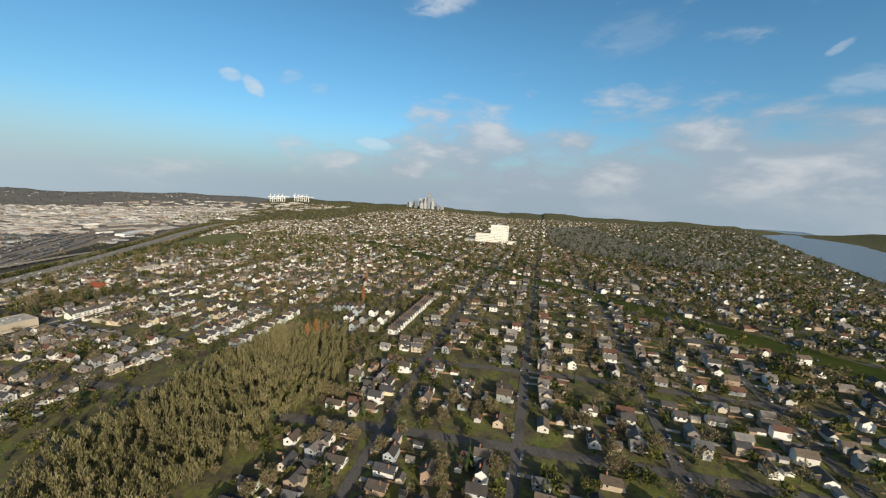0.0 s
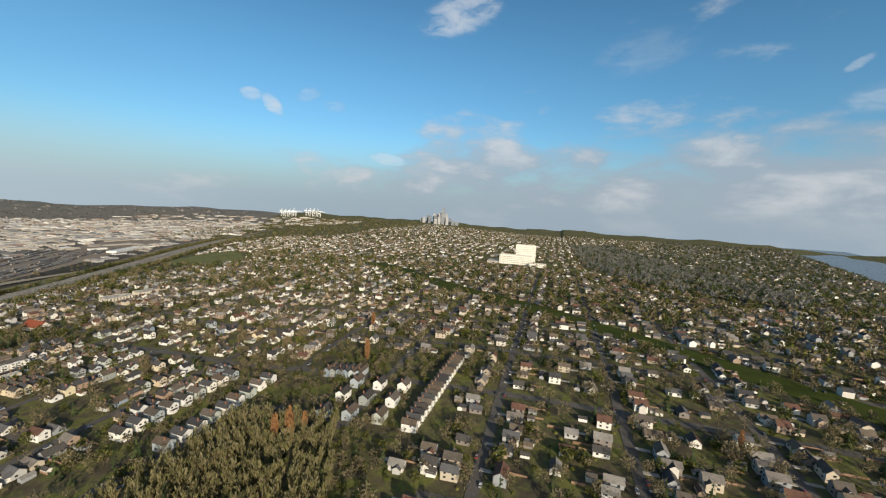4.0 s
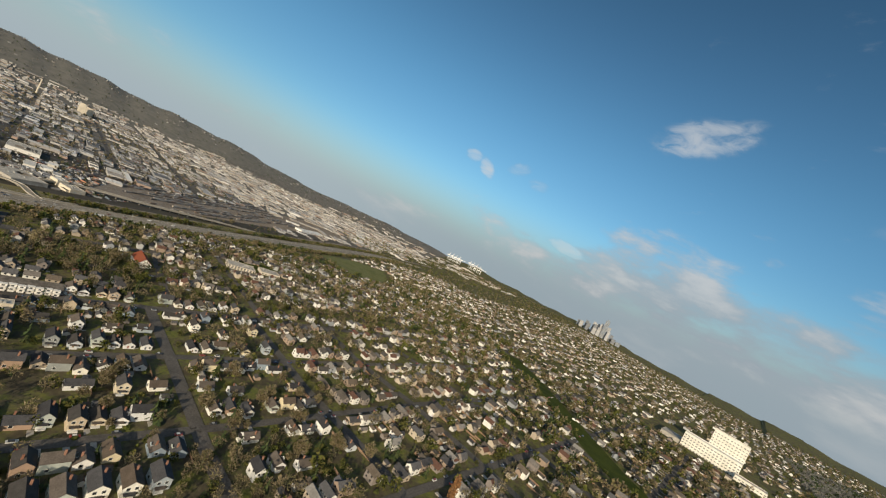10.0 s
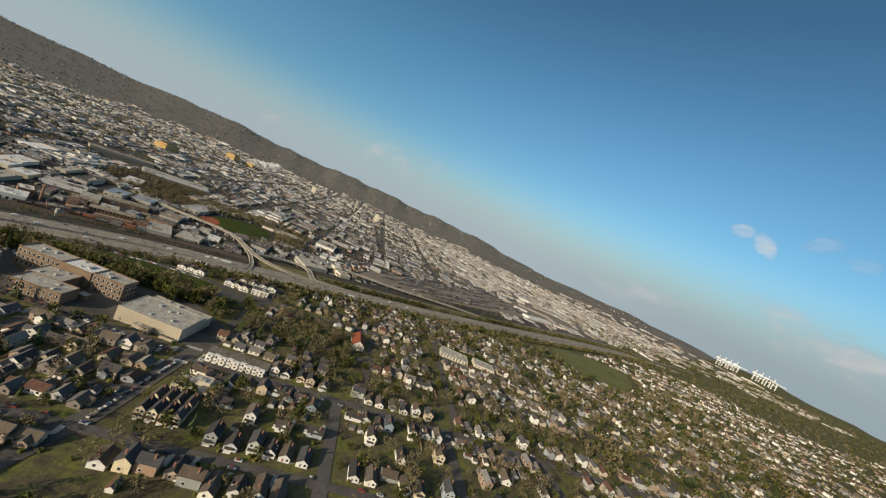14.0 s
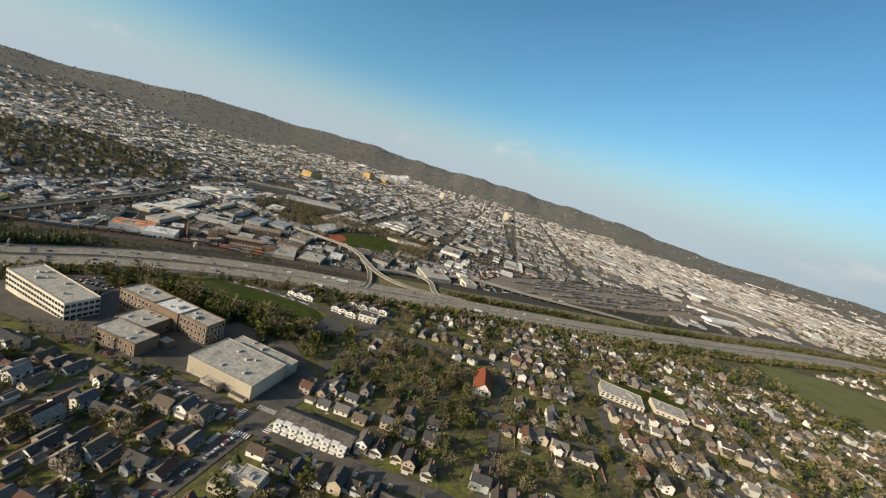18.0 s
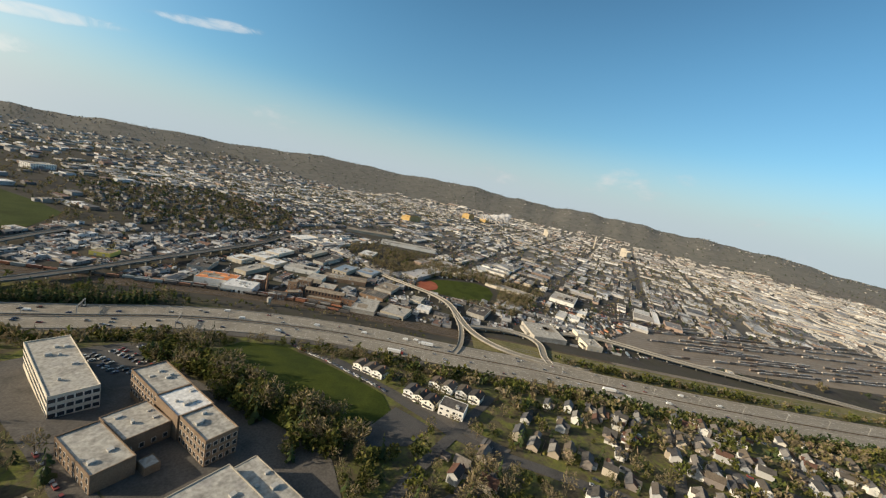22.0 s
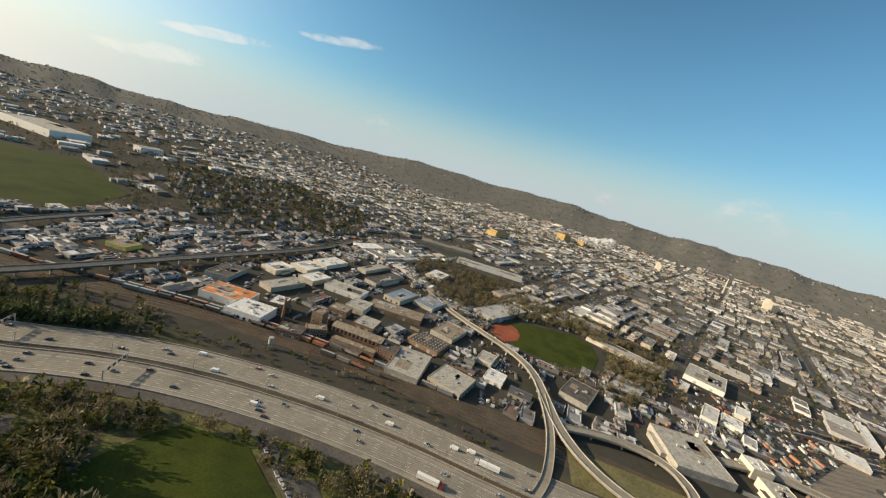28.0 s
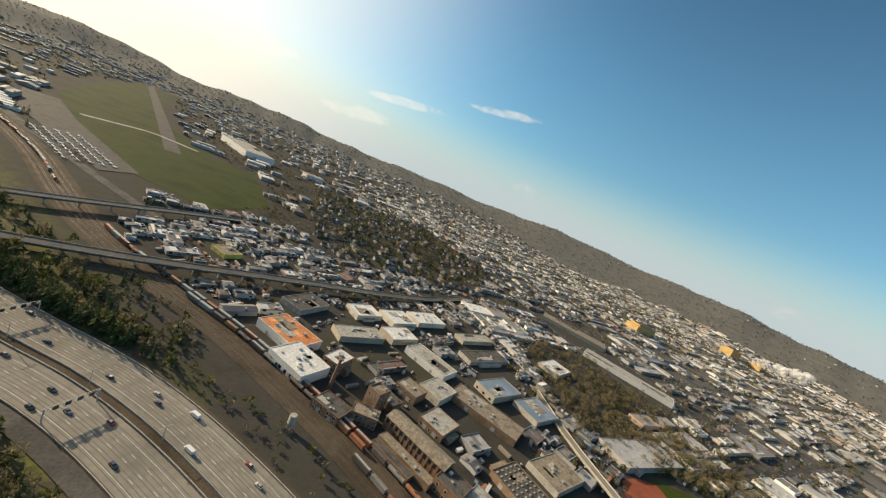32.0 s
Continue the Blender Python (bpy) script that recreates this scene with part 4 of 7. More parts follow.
# ---- houses ----
def house(tone, wall, lx, ly, storeys, rise, dormer=False, porch=True, label=""):
    """A timber house, its ridge along x; the front at +x."""
    lz = 2.75 * storeys + 0.5
    root = thing("house", label or "%s timber house of %s with a dark shingle gable roof" % (tone, {1: "one storey", 2: "two storeys", 3: "three storeys"}[storeys]), "house", "hillside houses")
    w = Heap()
    w.gable(0, 0, 0, lx, ly, lz, rise, wall=0, roof=None)
    part("wall", w, wall, root)
    r = Heap()
    r.gable(0, 0, 0, lx, ly, lz, rise, wall=None, roof=0)
    roof = part("roof", r, SHINGLE, root)
    part("chimney", one_box(0.8, 0.8, rise + 1.6, -lx * 0.2, ly * 0.18, lz), CHIMNEY_BRICK, roof)
    part("door", one_box(0.12, 1.0, 2.1, lx / 2, -ly * 0.12, 0.4), DOORP, root)
    pane = Heap()
    pane.box(0, 0, -0.15, 0.08, 1.75, 1.7, mat=1, bottom=True)
    pane.box(0.02, 0, 0, 0.14, 1.45, 1.4, mat=0, bottom=True)
    win = pane.mesh("window", GLASS, TRIM)
    spots = [(lx / 2, ly * 0.26, 1.25, 0), (-lx / 2, ly * 0.1, 1.25, 180), (lx * 0.2, ly / 2, 1.25, 90), (-lx * 0.2, -ly / 2, 1.25, 270)]
    for s in range(1, storeys):
        z = 1.25 + 2.75 * s
        spots += [(lx / 2, ly * 0.2, z, 0), (lx / 2, -ly * 0.22, z, 0), (lx * 0.15, -ly / 2, z, 270)]
    for x, y, z, t in spots:
        part("window", win, GLASS, root).matrix_basis = pose(x, y, z, 0, 0, t)
    if porch:
        p = Heap()
        p.box(lx / 2 + 1.0, -ly * 0.1, -1.5, 2.0, ly * 0.55, 1.9)
        part("porch", p, WHITE_SIDING, root)
        q = Heap()
        q.box(lx / 2 + 1.1, -ly * 0.1, 2.75, 2.4, ly * 0.6, 0.2, bottom=True)
        part("porch_roof", q, SHINGLE, root)
    if dormer:
        d = Heap()
        d.gable(0, ly * 0.28, lz - 0.2, 2.6, ly * 0.36, 1.5, 0.9, math.pi / 2, wall=0, roof=None)
        part("dormer", d, wall, roof)
    return root


def place(root, e, n, turn, dz=0.35):
    return copy_thing(root, pose(e, n, ground(e, n) + dz, 0, 0, turn))


KINDS = [house("white-painted", WHITE_SIDING, 10.4, 7.2, 2, 2.8), house("white-painted", WHITE_SIDING, 9.8, 7.8, 1, 2.6, dormer=True),
         house("tan-painted", TAN_SIDING, 11, 7.2, 1, 2.4), house("tan-painted", TAN_SIDING, 10, 7.4, 2, 2.7),
         house("blue-grey", COOL_SIDING, 10.6, 7.6, 1, 2.7, dormer=True), house("blue-grey", COOL_SIDING, 11, 7.0, 2, 2.9),
         house("white-painted", WHITE_SIDING, 13, 7.0, 1, 2.2, porch=False)]
WEIGHTS = [5, 5, 4, 3, 4, 2, 3]
for k, h in enumerate(KINDS):
    h.matrix_basis = pose(-520 + 26 * k, 462, 0)

spots = []


def rows_of(aves, lo, hi, cross, west):
    for x in aves:
        for sg in (-1, 1):
            y = lo
            while y < hi:
                y += rng.uniform(9.4, 12.0) if -640 < x < -380 else rng.uniform(10.5, 14.5)
                e = x + sg * rng.uniform(14.5, 18.5)
                if min(abs(y - c) for c in cross) < 10.5 or not clear(e, y) or rng.random() < 0.07:
                    continue
                if not west and min(abs(e - q) for q in AVENUES if q != x) < 12:
                    continue
                spots.append((e, y, 0 if sg < 0 else 180))


rows_of([-585], 335, 1245, CROSS, False)
spots += [(e + rng.uniform(-2, 2), y, 180) for e in (-577, -558, -537) for y in range(70, 322, 11) if min(abs(y - c) for c in CROSS) > 9 and rng.random() < 0.9]
for x in (-536, -442, -348, -252, -152, -54, 38, 130, 222, 314, 406, 498):
    y = -150.0
    while y < 1235:
        y += rng.uniform(13, 22)
        e = x + rng.uniform(-7, 7)
        if (x > -200 or y > (520 if x == -252 else 440 if x == -348 else 330) or (x < -430 and y > 150)) and clear(e, y) and min(abs(y - c) for c in CROSS) > 10 and rng.random() < 0.85 and (x != -152 or y > 520 or y < 345):
            spots.append((e, y, rng.choice((0, 90, 180))))
rows_of([-488, -396], 135, 1245, CROSS, False)
rows_of([-205], 480, 1245, CROSS, False)
rows_of([-300], 455, 1245, CROSS, False)
rows_of([-100, -8, 84, 176, 268, 360, 452, 544], -165, 1240, CROSS, False)
rows_of(WEST_AVENUES, 395, 1010, [465, 560, 655, 750, 850, 950], True)
rows_of([-731, -825, -919], 480, 1000, [465, 560, 655, 750, 850, 950], True)
PARK = [(-1250, 996), (-1110, 942), (-995, 916), (-940, 1030), (-1034, 1138), (-1150, 1212), (-1240, 1124)]
for x in (-640, -690, -740, -790, -840, -890, -940, -990, -1040, -1090, -1140, -1190, -1240, -1290, -1340, -1390):
    for y in range(1020, 1900, 15):
        e, n = x + rng.uniform(-5, 5), y + rng.uniform(-3, 3)
        if CN * e + SN * n - 0.00018 * min(max(-SN * e + CN * n - 740, -700), 700) ** 2 > -560 and clear(e, n, 90) and not inside(PARK, e, n) and rng.random() < 0.8:
            spots.append((e, n, rng.choice((0, 90, 180))))
NAMED = [(-335, 380, 70), (-150, 440, 95), (-722, 456, 22), (-800, 610, 60), (-597, 360, 40)]
spots = [s for s in spots if all(math.hypot(s[0] - a, s[1] - b) > c * 0.62 for a, b, c in NAMED[2:])
         and not (-372 < s[0] < -298 and 312 < s[1] < 440) and not (-290 < s[0] < -138 and 366 < s[1] < 515)
         and not (-640 < s[0] < -572 and 330 < s[1] < 388)]


spots += [(e + rng.uniform(-2, 2), n + rng.uniform(-2, 2), rng.choice((0, 90))) for e in (-624, -642) for n in (352, 366, 381, 397, 412, 428)]
spots += [(e, n, 0) for e, n in ((-866, 383), (-871, 398), (-873, 424), (-875, 440), (-911, 460), (-820, 373), (-828, 398), (-791, 372), (-788, 386), (-789, 399), (-785, 424), (-790, 436), (-790, 449), (-789, 462), (-824, 443), (-736, 352), (-752, 359), (-722, 353), (-728, 370))
          if all(math.hypot(e - q[0], n - q[1]) > 9 for q in spots)]
spots += [(-131 + rng.uniform(-3, 3), y, rng.choice((0, 180))) for y in range(150, 360, 11) if min(abs(y - c) for c in CROSS) > 8]
spots += [(e, n, 0) for e, n in ((-648, 348), (-636, 346), (-634, 334), (-651, 372))]
spots = [s for s in spots if not (-566 < s[0] < -500 and 328 < s[1] < 366)]
spots = [s for s in spots if not inside(PARK, s[0], s[1]) and not inside(LOT, s[0], s[1]) and line_distance(FIELD_STREET, s[0], s[1]) > 9 and line_distance(LOT_STREET, s[0], s[1]) > 9]
spots = [(e + rng.uniform(-2.5, 2.5), n + rng.uniform(-1.5, 1.5), t) for e, n, t in spots if rng.random() < (0.96 if e < -300 and n < 720 else 0.86)]


def nearby(e, n):
    return (-470 < e - 0.0 < -320 and 330 < n < 560) or (-640 < e < -470 and 335 < n < 560) or (-200 < e < 120 and 130 < n < 330)


nearest = [s for s in spots if nearby(s[0], s[1])]
nearest = nearest[::max(1, len(nearest) // 150)][:150]
chosen = set(nearest)
for i, (e, n, t) in enumerate(nearest):
    root = KINDS[i] if i < len(KINDS) else rng.choices(KINDS, WEIGHTS)[0]
    m = pose(e, n, ground(e, n) + 0.35, 0, 0, t + rng.choice((0, 0, 0, 90)) + rng.uniform(-2, 2))
    if i < len(KINDS):
        root.matrix_basis = m
    else:
        copy_thing(root, m)


def far_house(heap, e, n, turn, scale=1.0, garage=True):
    lx, ly = rng.uniform(8, 12) * scale, rng.uniform(6.0, 7.8) * scale
    lz = rng.choice((3.2, 3.4, 5.6, 5.9)) * scale
    z = ground(e, n) + 0.2
    heap.gable(e, n, z, lx, ly, lz, rng.uniform(1.9, 3.0), turn, 0, 1)
    c, s = math.cos(turn), math.sin(turn)
    if rng.random() < 0.6:
        a = rng.uniform(-2, 2)
        heap.gable(e + c * a - s * ly * 0.45, n + s * a + c * ly * 0.45, z, ly * 0.8, 5.0, lz * rng.uniform(0.75, 1), 1.7, turn + math.pi / 2, 0, 1, 0.3)
    for sg in (-1, 1) if abs(e + 300) < 420 and n < 640 else ():
        for zz in ([1.2] if lz < 4 else [1.2, 3.9]):
            for o in (-0.25, 0.22):
                heap.box(e + c * lx * o - s * sg * ly / 2, n + s * lx * o + c * sg * ly / 2, z + zz, 1.5, 0.14, 1.3, turn, 2)
            heap.box(e + c * sg * lx / 2 - s * ly * 0.15, n + s * sg * lx / 2 + c * ly * 0.15, z + zz, 0.14, 1.5, 1.3, turn, 2)
    if garage and rng.random() < 0.4:
        a = lx * 0.5 + rng.uniform(5, 8)
        heap.gable(e - c * a, n - s * a, z, 6, 4.5, 2.4, 1.2, turn, 0, 1, 0.3)


hp = Heap()
for e, n, t in spots:
    if (e, n, t) not in chosen:
        far_house(hp, e, n, radians(t + rng.choice((0, 0, 0, 90)) + rng.uniform(-3, 3)))
solid("hillside_houses", hp, [FAR_SIDING, FAR_SHINGLE, GLASS], "rows of small painted timber houses among yards and trees", "house", "stuff", "hillside houses")

# rows of new white and grey houses by the ravine, the stepped terrace, grey townhouses and twin villas
town = house("cream", WHITE_SIDING, 11, 5.3, 2, 2.7, porch=False, label="cream gabled row house in a stepped terrace")
first = True
for k in range(18):
    e, n = -150.5 - k * 0.3, 502 - k * 7.2
    m = pose(e, n, ground(e, n) + 0.2, 0, 0, 0)
    if k == 0:
        town.matrix_basis = m
    else:
        copy_thing(town, m)
new_white = house("white", WHITE_SIDING, 12, 8.0, 2, 2.6, label="new white two-storey house with a dark gable roof")
new_grey = house("blue-grey", COOL_SIDING, 12, 8.0, 2, 2.6, label="new grey two-storey house with a dark gable roof")
row_house = house("grey", COOL_SIDING, 16, 5.6, 2, 1.8, porch=False, label="narrow grey town house in a close row")
dark_house = house("brown", TAN_SIDING, 10.5, 5.4, 2, 2.6, label="narrow brown town house with a steep dark roof")
first = {}
for x, turn in ((-358, 0), (-314, 180)):
    for k in range(9):
        n = 322 + k * 12.2
        root = new_white if (k + (x == -358)) % 3 else new_grey
        m = pose(x + rng.uniform(-1, 1), n, ground(x, n) + 0.3, 0, 0, turn)
        if root.name not in first:
            first[root.name] = 1
            root.matrix_basis = m
        else:
            copy_thing(root, m)
for k in range(6):
    e, n = -263 + k * 6.4, 445 + k * 0.4
    m = pose(e, n, ground(e, n) + 0.35, 0, 0, 90)
    if k == 0:
        row_house.matrix_basis = m
    else:
        copy_thing(row_house, m)
for k in range(8):
    e, n = (-525, -511)[k % 2], 337 + 6.4 * (k // 2)
    m = pose(e, n, ground(e, n) + 0.35, 0, 0, 0)
    if k == 0:
        dark_house.matrix_basis = m
    else:
        copy_thing(dark_house, m)
for e, n in ((-226, 430), (-204, 431), (-182, 433), (-226, 407), (-204, 406), (-182, 409), (-227, 381), (-206, 384), (-182, 386)):
    place(new_white if (e + n) % 2 else new_grey, e, n, 90)

# drives, fences, hedges and sheds in the yards
clutter, hedges, lawns = Heap(), Heap(), Heap()
for e, n, t in spots:
    z = ground(e, n)
    c = 1 if t == 0 else -1
    if rng.random() < 0.6:
        clutter.box(e + c * 9, n + 5.2, min(z, ground(e + c * 9, n + 5)) - 0.3, 9, 2.6, 0.75, 0, 0)
    if rng.random() < 0.7:
        x, y = e - c * rng.uniform(3, 16), n + 6.3
        clutter.box(x, y, ground(x, y) - 0.4, rng.uniform(9, 20), 0.15, 1.9, 0, 1)
    if rng.random() < 0.45:
        x, y = e - c * rng.uniform(11, 17), n + rng.uniform(-4, 4)
        clutter.gable(x, y, ground(x, y), rng.uniform(4, 7), rng.uniform(3.5, 5), 2.4, 1.1, rng.choice((0, math.pi / 2)), 2, 3, 0.25)
    for _ in range(rng.randint(1, 3)):
        a, r = rng.uniform(0, 6.28), rng.uniform(7, 12)
        x, y = e + r * math.cos(a), n + r * math.sin(a)
        w, d = rng.uniform(0.8, 2.2), rng.uniform(0.7, 1.3)
        zz, tt = ground(x, y), rng.uniform(0, 3)
        k, s2 = math.cos(tt), math.sin(tt)
        ring = [(x + (k * u - s2 * v) * w, y + (s2 * u + k * v) * w) for u, v in ((1, 0), (.4, .9), (-.6, .8), (-1, -.1), (-.4, -.9), (.7, -.7))]
        hedges.add([(*q, zz - 0.2) for q in ring] + [(q[0] * .6 + x * .4, q[1] * .6 + y * .4, zz + d + rng.uniform(0, 0.8)) for q in ring], [(i, (i + 1) % 6, 6 + (i + 1) % 6, 6 + i) for i in range(6)] + [(6, 7, 8, 9, 10, 11)])
solid("yard_clutter", clutter, [CONCRETE, OLD_BRICK, FAR_SIDING, FAR_SHINGLE], "concrete drives, board fences and sheds in the yards", "yard clutter", "stuff")
solid("shrubs", hedges, BROADLEAF, "low evergreen shrubs round the houses", "shrub", "stuff")

# ---- school ----
def block(root, name, e, n, lx, ly, lz, turn, wall, roof, base=None, parapet=0.6, windows=None, units=0, label=""):
    """One flat-roofed block of a building: walls, roof sheet inside a parapet, window bays and roof units as parts."""
    z = (ground(e, n) if base is None else base)
    m = pose(e, n, z, 0, 0, turn)
    w = Heap()
    w.box(0, 0, -3, lx, ly, lz + 3)
    ob = part(name, w, wall, root, label)
    ob.matrix_basis = m
    r = Heap()
    r.box(0, 0, lz, lx - 0.8, ly - 0.8, 0.12)
    part("roof", r, roof, ob)
    p = Heap()
    for sx, sy, a, b in ((0, -1, lx, 0.4), (0, 1, lx, 0.4), (-1, 0, 0.4, ly - 0.8), (1, 0, 0.4, ly - 0.8)):
        p.box(sx * (lx / 2 - 0.2), sy * (ly / 2 - 0.2), lz, a + 0.06 * (sx == 0), b + 0.06, parapet)
    part("parapet", p, wall if isinstance(wall, bpy.types.Material) else wall[0], ob)
    if windows:
        bays, floors, w0, h0, sides = windows
        pane = Heap()
        pane.box(0, 0, -0.12, 0.10, w0 + 0.3, h0 + 0.24, mat=1, bottom=True)
        pane.box(0.03, 0, 0, 0.12, w0, h0, mat=0, bottom=True)
        me = pane.mesh("window", GLASS, TRIM)
        for f in range(floors):
            zz = 1.2 + f * (lz - 0.6) / floors
            for side in sides:
                length = lx if side in "ns" else ly
                k = bays if side in "ns" else max(2, int(bays * ly / lx))
                for i in range(k):
                    o = -length / 2 + (i + 0.5) * length / k
                    x, y, t = {"n": (o, ly / 2, 90), "s": (o, -ly / 2, 270), "e": (lx / 2, o, 0), "w": (-lx / 2, o, 180)}[side]
                    part("window", me, GLASS, ob).matrix_basis = pose(x, y, zz, 0, 0, t)
    r2 = random.Random(int(abs(e * 13 + n * 7)))
    for _ in range(units):
        u = one_box(r2.uniform(1.2, 3.4), r2.uniform(1.2, 2.8), r2.uniform(0.7, 1.7), r2.uniform(-.35, .35) * lx, r2.uniform(-.32, .32) * ly, lz + 0.1)
        part("roof_unit", u, VENT, ob)
    return ob


gym = thing("gymnasium", "large cream box gymnasium with a pale flat roof", "gymnasium")
block(gym, "hall", -622.5, 286.5, 32.5, 52, 12.5, -6, CREAM, GREY_MEMBRANE, 30, 0.5, units=5)
block(gym, "rear_hall", -646.5, 289, 13, 52, 9.5, -6, CREAM, GREY_MEMBRANE, 29.5, 0.4, units=3)
block(gym, "entrance", -603.5, 283, 6, 13, 6.0, -6, CREAM, GREY_MEMBRANE, 30, 0.3, (3, 1, 2.2, 2.6, "e"))
block(gym, "porch", -603, 303, 4, 12, 3.6, -6, CREAM, TAR_ROOF, 30, 0.2)
school = thing("school_building", "brick school building of several linked flat-roofed wings", "school")
block(school, "theatre_wing", -613, 205, 17.5, 37, 10, -2, SCHOOL_BRICK, GREY_MEMBRANE, 29, 0.8, (4, 2, 1.6, 2.6, "e"), 2)
block(school, "link_wing", -634, 196, 22, 26, 9, -2, SCHOOL_BRICK, GREY_MEMBRANE, 29, 0.6, (4, 1, 2, 2.5, "n"), 4)
block(school, "north_wing", -652, 230, 17, 27, 15, -6, SCHOOL_BRICK, GREY_MEMBRANE, 28.5, 0.9, (5, 3, 2.0, 2.5, "enw"), 3)
block(school, "middle_wing", -655, 203, 19, 26, 14.5, -6, SCHOOL_BRICK, WHITE_MEMBRANE, 28.5, 0.9, None, 5)
block(school, "south_wing", -659, 172, 19, 35, 15, -6, SCHOOL_BRICK, GREY_MEMBRANE, 27.5, 0.9, (5, 3, 2.0, 2.5, "esw"), 4)
block(school, "link_porch", -626, 225, 7, 8, 4, -4, SCHOOL_BRICK, GREY_MEMBRANE, 29.5, 0.4)
lab = thing("classroom_building", "long pale stone classroom building with strip windows", "school")
block(lab, "main_wing", -631, 117, 22, 74, 14, -10, STONE, GREY_MEMBRANE, 26, 0.7, (6, 3, 3.0, 2.4, "en"), 6)

# ---- apartment row, chapel-like house, lower school ----
apt = thing("apartment_row", "white stepped apartment row with a dark pitched roof", "apartment building")
aw, ar = Heap(), Heap()
for k in range(9):
    n0 = 340.5 + k * 5.1
    part("bay", one_box(3.4, 4.6, 12.5, -589.6 - (k % 2) * 1.2, n0, 27), WHITE_WALL, apt)
    for z0 in (34, 37):
        part("balcony", one_box(1.6, 3.6, 1.1, -587.6, n0, z0), WHITE_WALL, apt)
aw.gable(-598, 361, 30, 47, 15, 8, 4.2, math.pi / 2, wall=0, roof=None)
ar.gable(-598, 361, 30, 47, 15, 8, 4.2, math.pi / 2, wall=None, roof=0, eave=0.8)
part("wall", aw, WHITE_WALL, apt)
part("roof", ar, TAR_ROOF, apt)
wpane = one_box(0.14, 1.6, 1.5).mesh("window", GLASS)
for k in range(9):
    for z in (32.0, 34.9, 37.6):
        part("window", wpane, GLASS, apt).matrix_basis = pose(-587.85 - (k % 2) * 1.2, 340.5 + k * 5.1, z)
store = thing("corner_block", "cream flat-roofed corner shop block", "shop building")
block(store, "wall", -547, 348, 14, 23, 4.5, 0, CREAM, GREY_MEMBRANE, None, 0.5, (4, 1, 2.4, 1.8, "ew"), 3)
block(store, "upper_storey", -550, 352, 8, 12, 7.5, 0, STONE, GREY_MEMBRANE, None, 0.4, (2, 1, 1.6, 1.4, "en"), 2)

hall = thing("house", "large white gabled house with a bright red tile roof", "house")
hw, hr = Heap(), Heap()
hw.gable(-722, 456, 31, 30, 15, 5.5, 6.5, 0.05, wall=0, roof=None)
hr.gable(-722, 456, 31, 30, 15, 5.5, 6.5, 0.05, wall=None, roof=0, eave=0.7)
part("wall", hw, WHITE_WALL, hall)
part("roof", hr, RED_ROOF, hall, "red tile roof")
for k in range(4):
    part("window", wpane, GLASS, hall).matrix_basis = pose(-707 + 0.05, 451 + k * 3.2, 34)
low_school = thing("school_building", "low cream school with two flat-roofed halls", "school")
block(low_school, "hall", -797, 600, 26, 42, 5.6, -10, STONE, GREY_MEMBRANE, None, 0.5, (6, 2, 2.4, 1.8, "es"), 6)
block(low_school, "annex", -800, 650, 24, 32, 4.4, -6, STONE, GREY_MEMBRANE, None, 0.4, (5, 1, 2.4, 1.6, "e"), 4)
sheet("grass_yard", patch([(-780, 675), (-850, 690), (-850, 620), (-820, 600), (-812, 640)], 0.4), TURF, "green school lawn", "grass")

# townhouses above the motorway
villa = house("cream", WHITE_SIDING, 12, 10.2, 2, 2.0, label="cream two-storey townhouse by the school field")
first = True
for e, n in ((-801, 222), (-801, 233), (-800, 244), (-789, 283), (-787, 293), (-785, 303), (-820, 291), (-821, 303), (-822, 316), (-822, 328)):
    m = pose(e, n, ground(e, n) + 0.3, 0, 0, 0)
    if first:
        villa.matrix_basis = m
        first = False
    else:
        copy_thing(villa, m)
corner = thing("apartment_block", "low cream apartment block with a dark flat roof by the street", "apartment building")
block(corner, "wall", -787, 321, 14, 20, 8, 8, WHITE_WALL, TAR_ROOF, None, 0.4, (3, 2, 2.0, 1.5, "es"), 2)
sheet("parking_lot", patch(LOT, 0.35), ASPHALT, "dark asphalt lot beside the school field", "car park")
solid("street_field", ribbon(rounded(FIELD_STREET), -5, 5, 0.4, 8), ASPHALT, "dark asphalt street past the townhouses", "street", "structure")
solid("street_lot", ribbon(rounded(LOT_STREET), -4, 4, 0.42, 8), ASPHALT, "dark asphalt side street down to the motorway", "street", "structure")


# ---- hospital on the hill ----
hosp = thing("hospital", "large cream hospital with a tall tower and a long front wing", "hospital")
block(hosp, "front_wing", -180, 1345, 100, 30, 29, 0, HOSPITAL, HOSPITAL, 54, 1.0, (17, 5, 3.2, 1.7, "s"), 5)
block(hosp, "tower", -158, 1455, 66, 26, 53, 0, HOSPITAL, HOSPITAL, 54, 1.2, (11, 8, 3.0, 1.6, "s"), 3)
block(hosp, "link", -175, 1400, 46, 76, 19, 0, HOSPITAL, GREY_MEMBRANE, 54, 0.8)
block(hosp, "low_wing", -110, 1318, 50, 24, 11, 0, HOSPITAL, GREY_MEMBRANE, 54, 0.8, (9, 2, 3, 1.6, "s"), 4)
block(hosp, "car_park", -250, 1350, 36, 56, 8, 0, CONCRETE, CONCRETE, 54, 0.8)


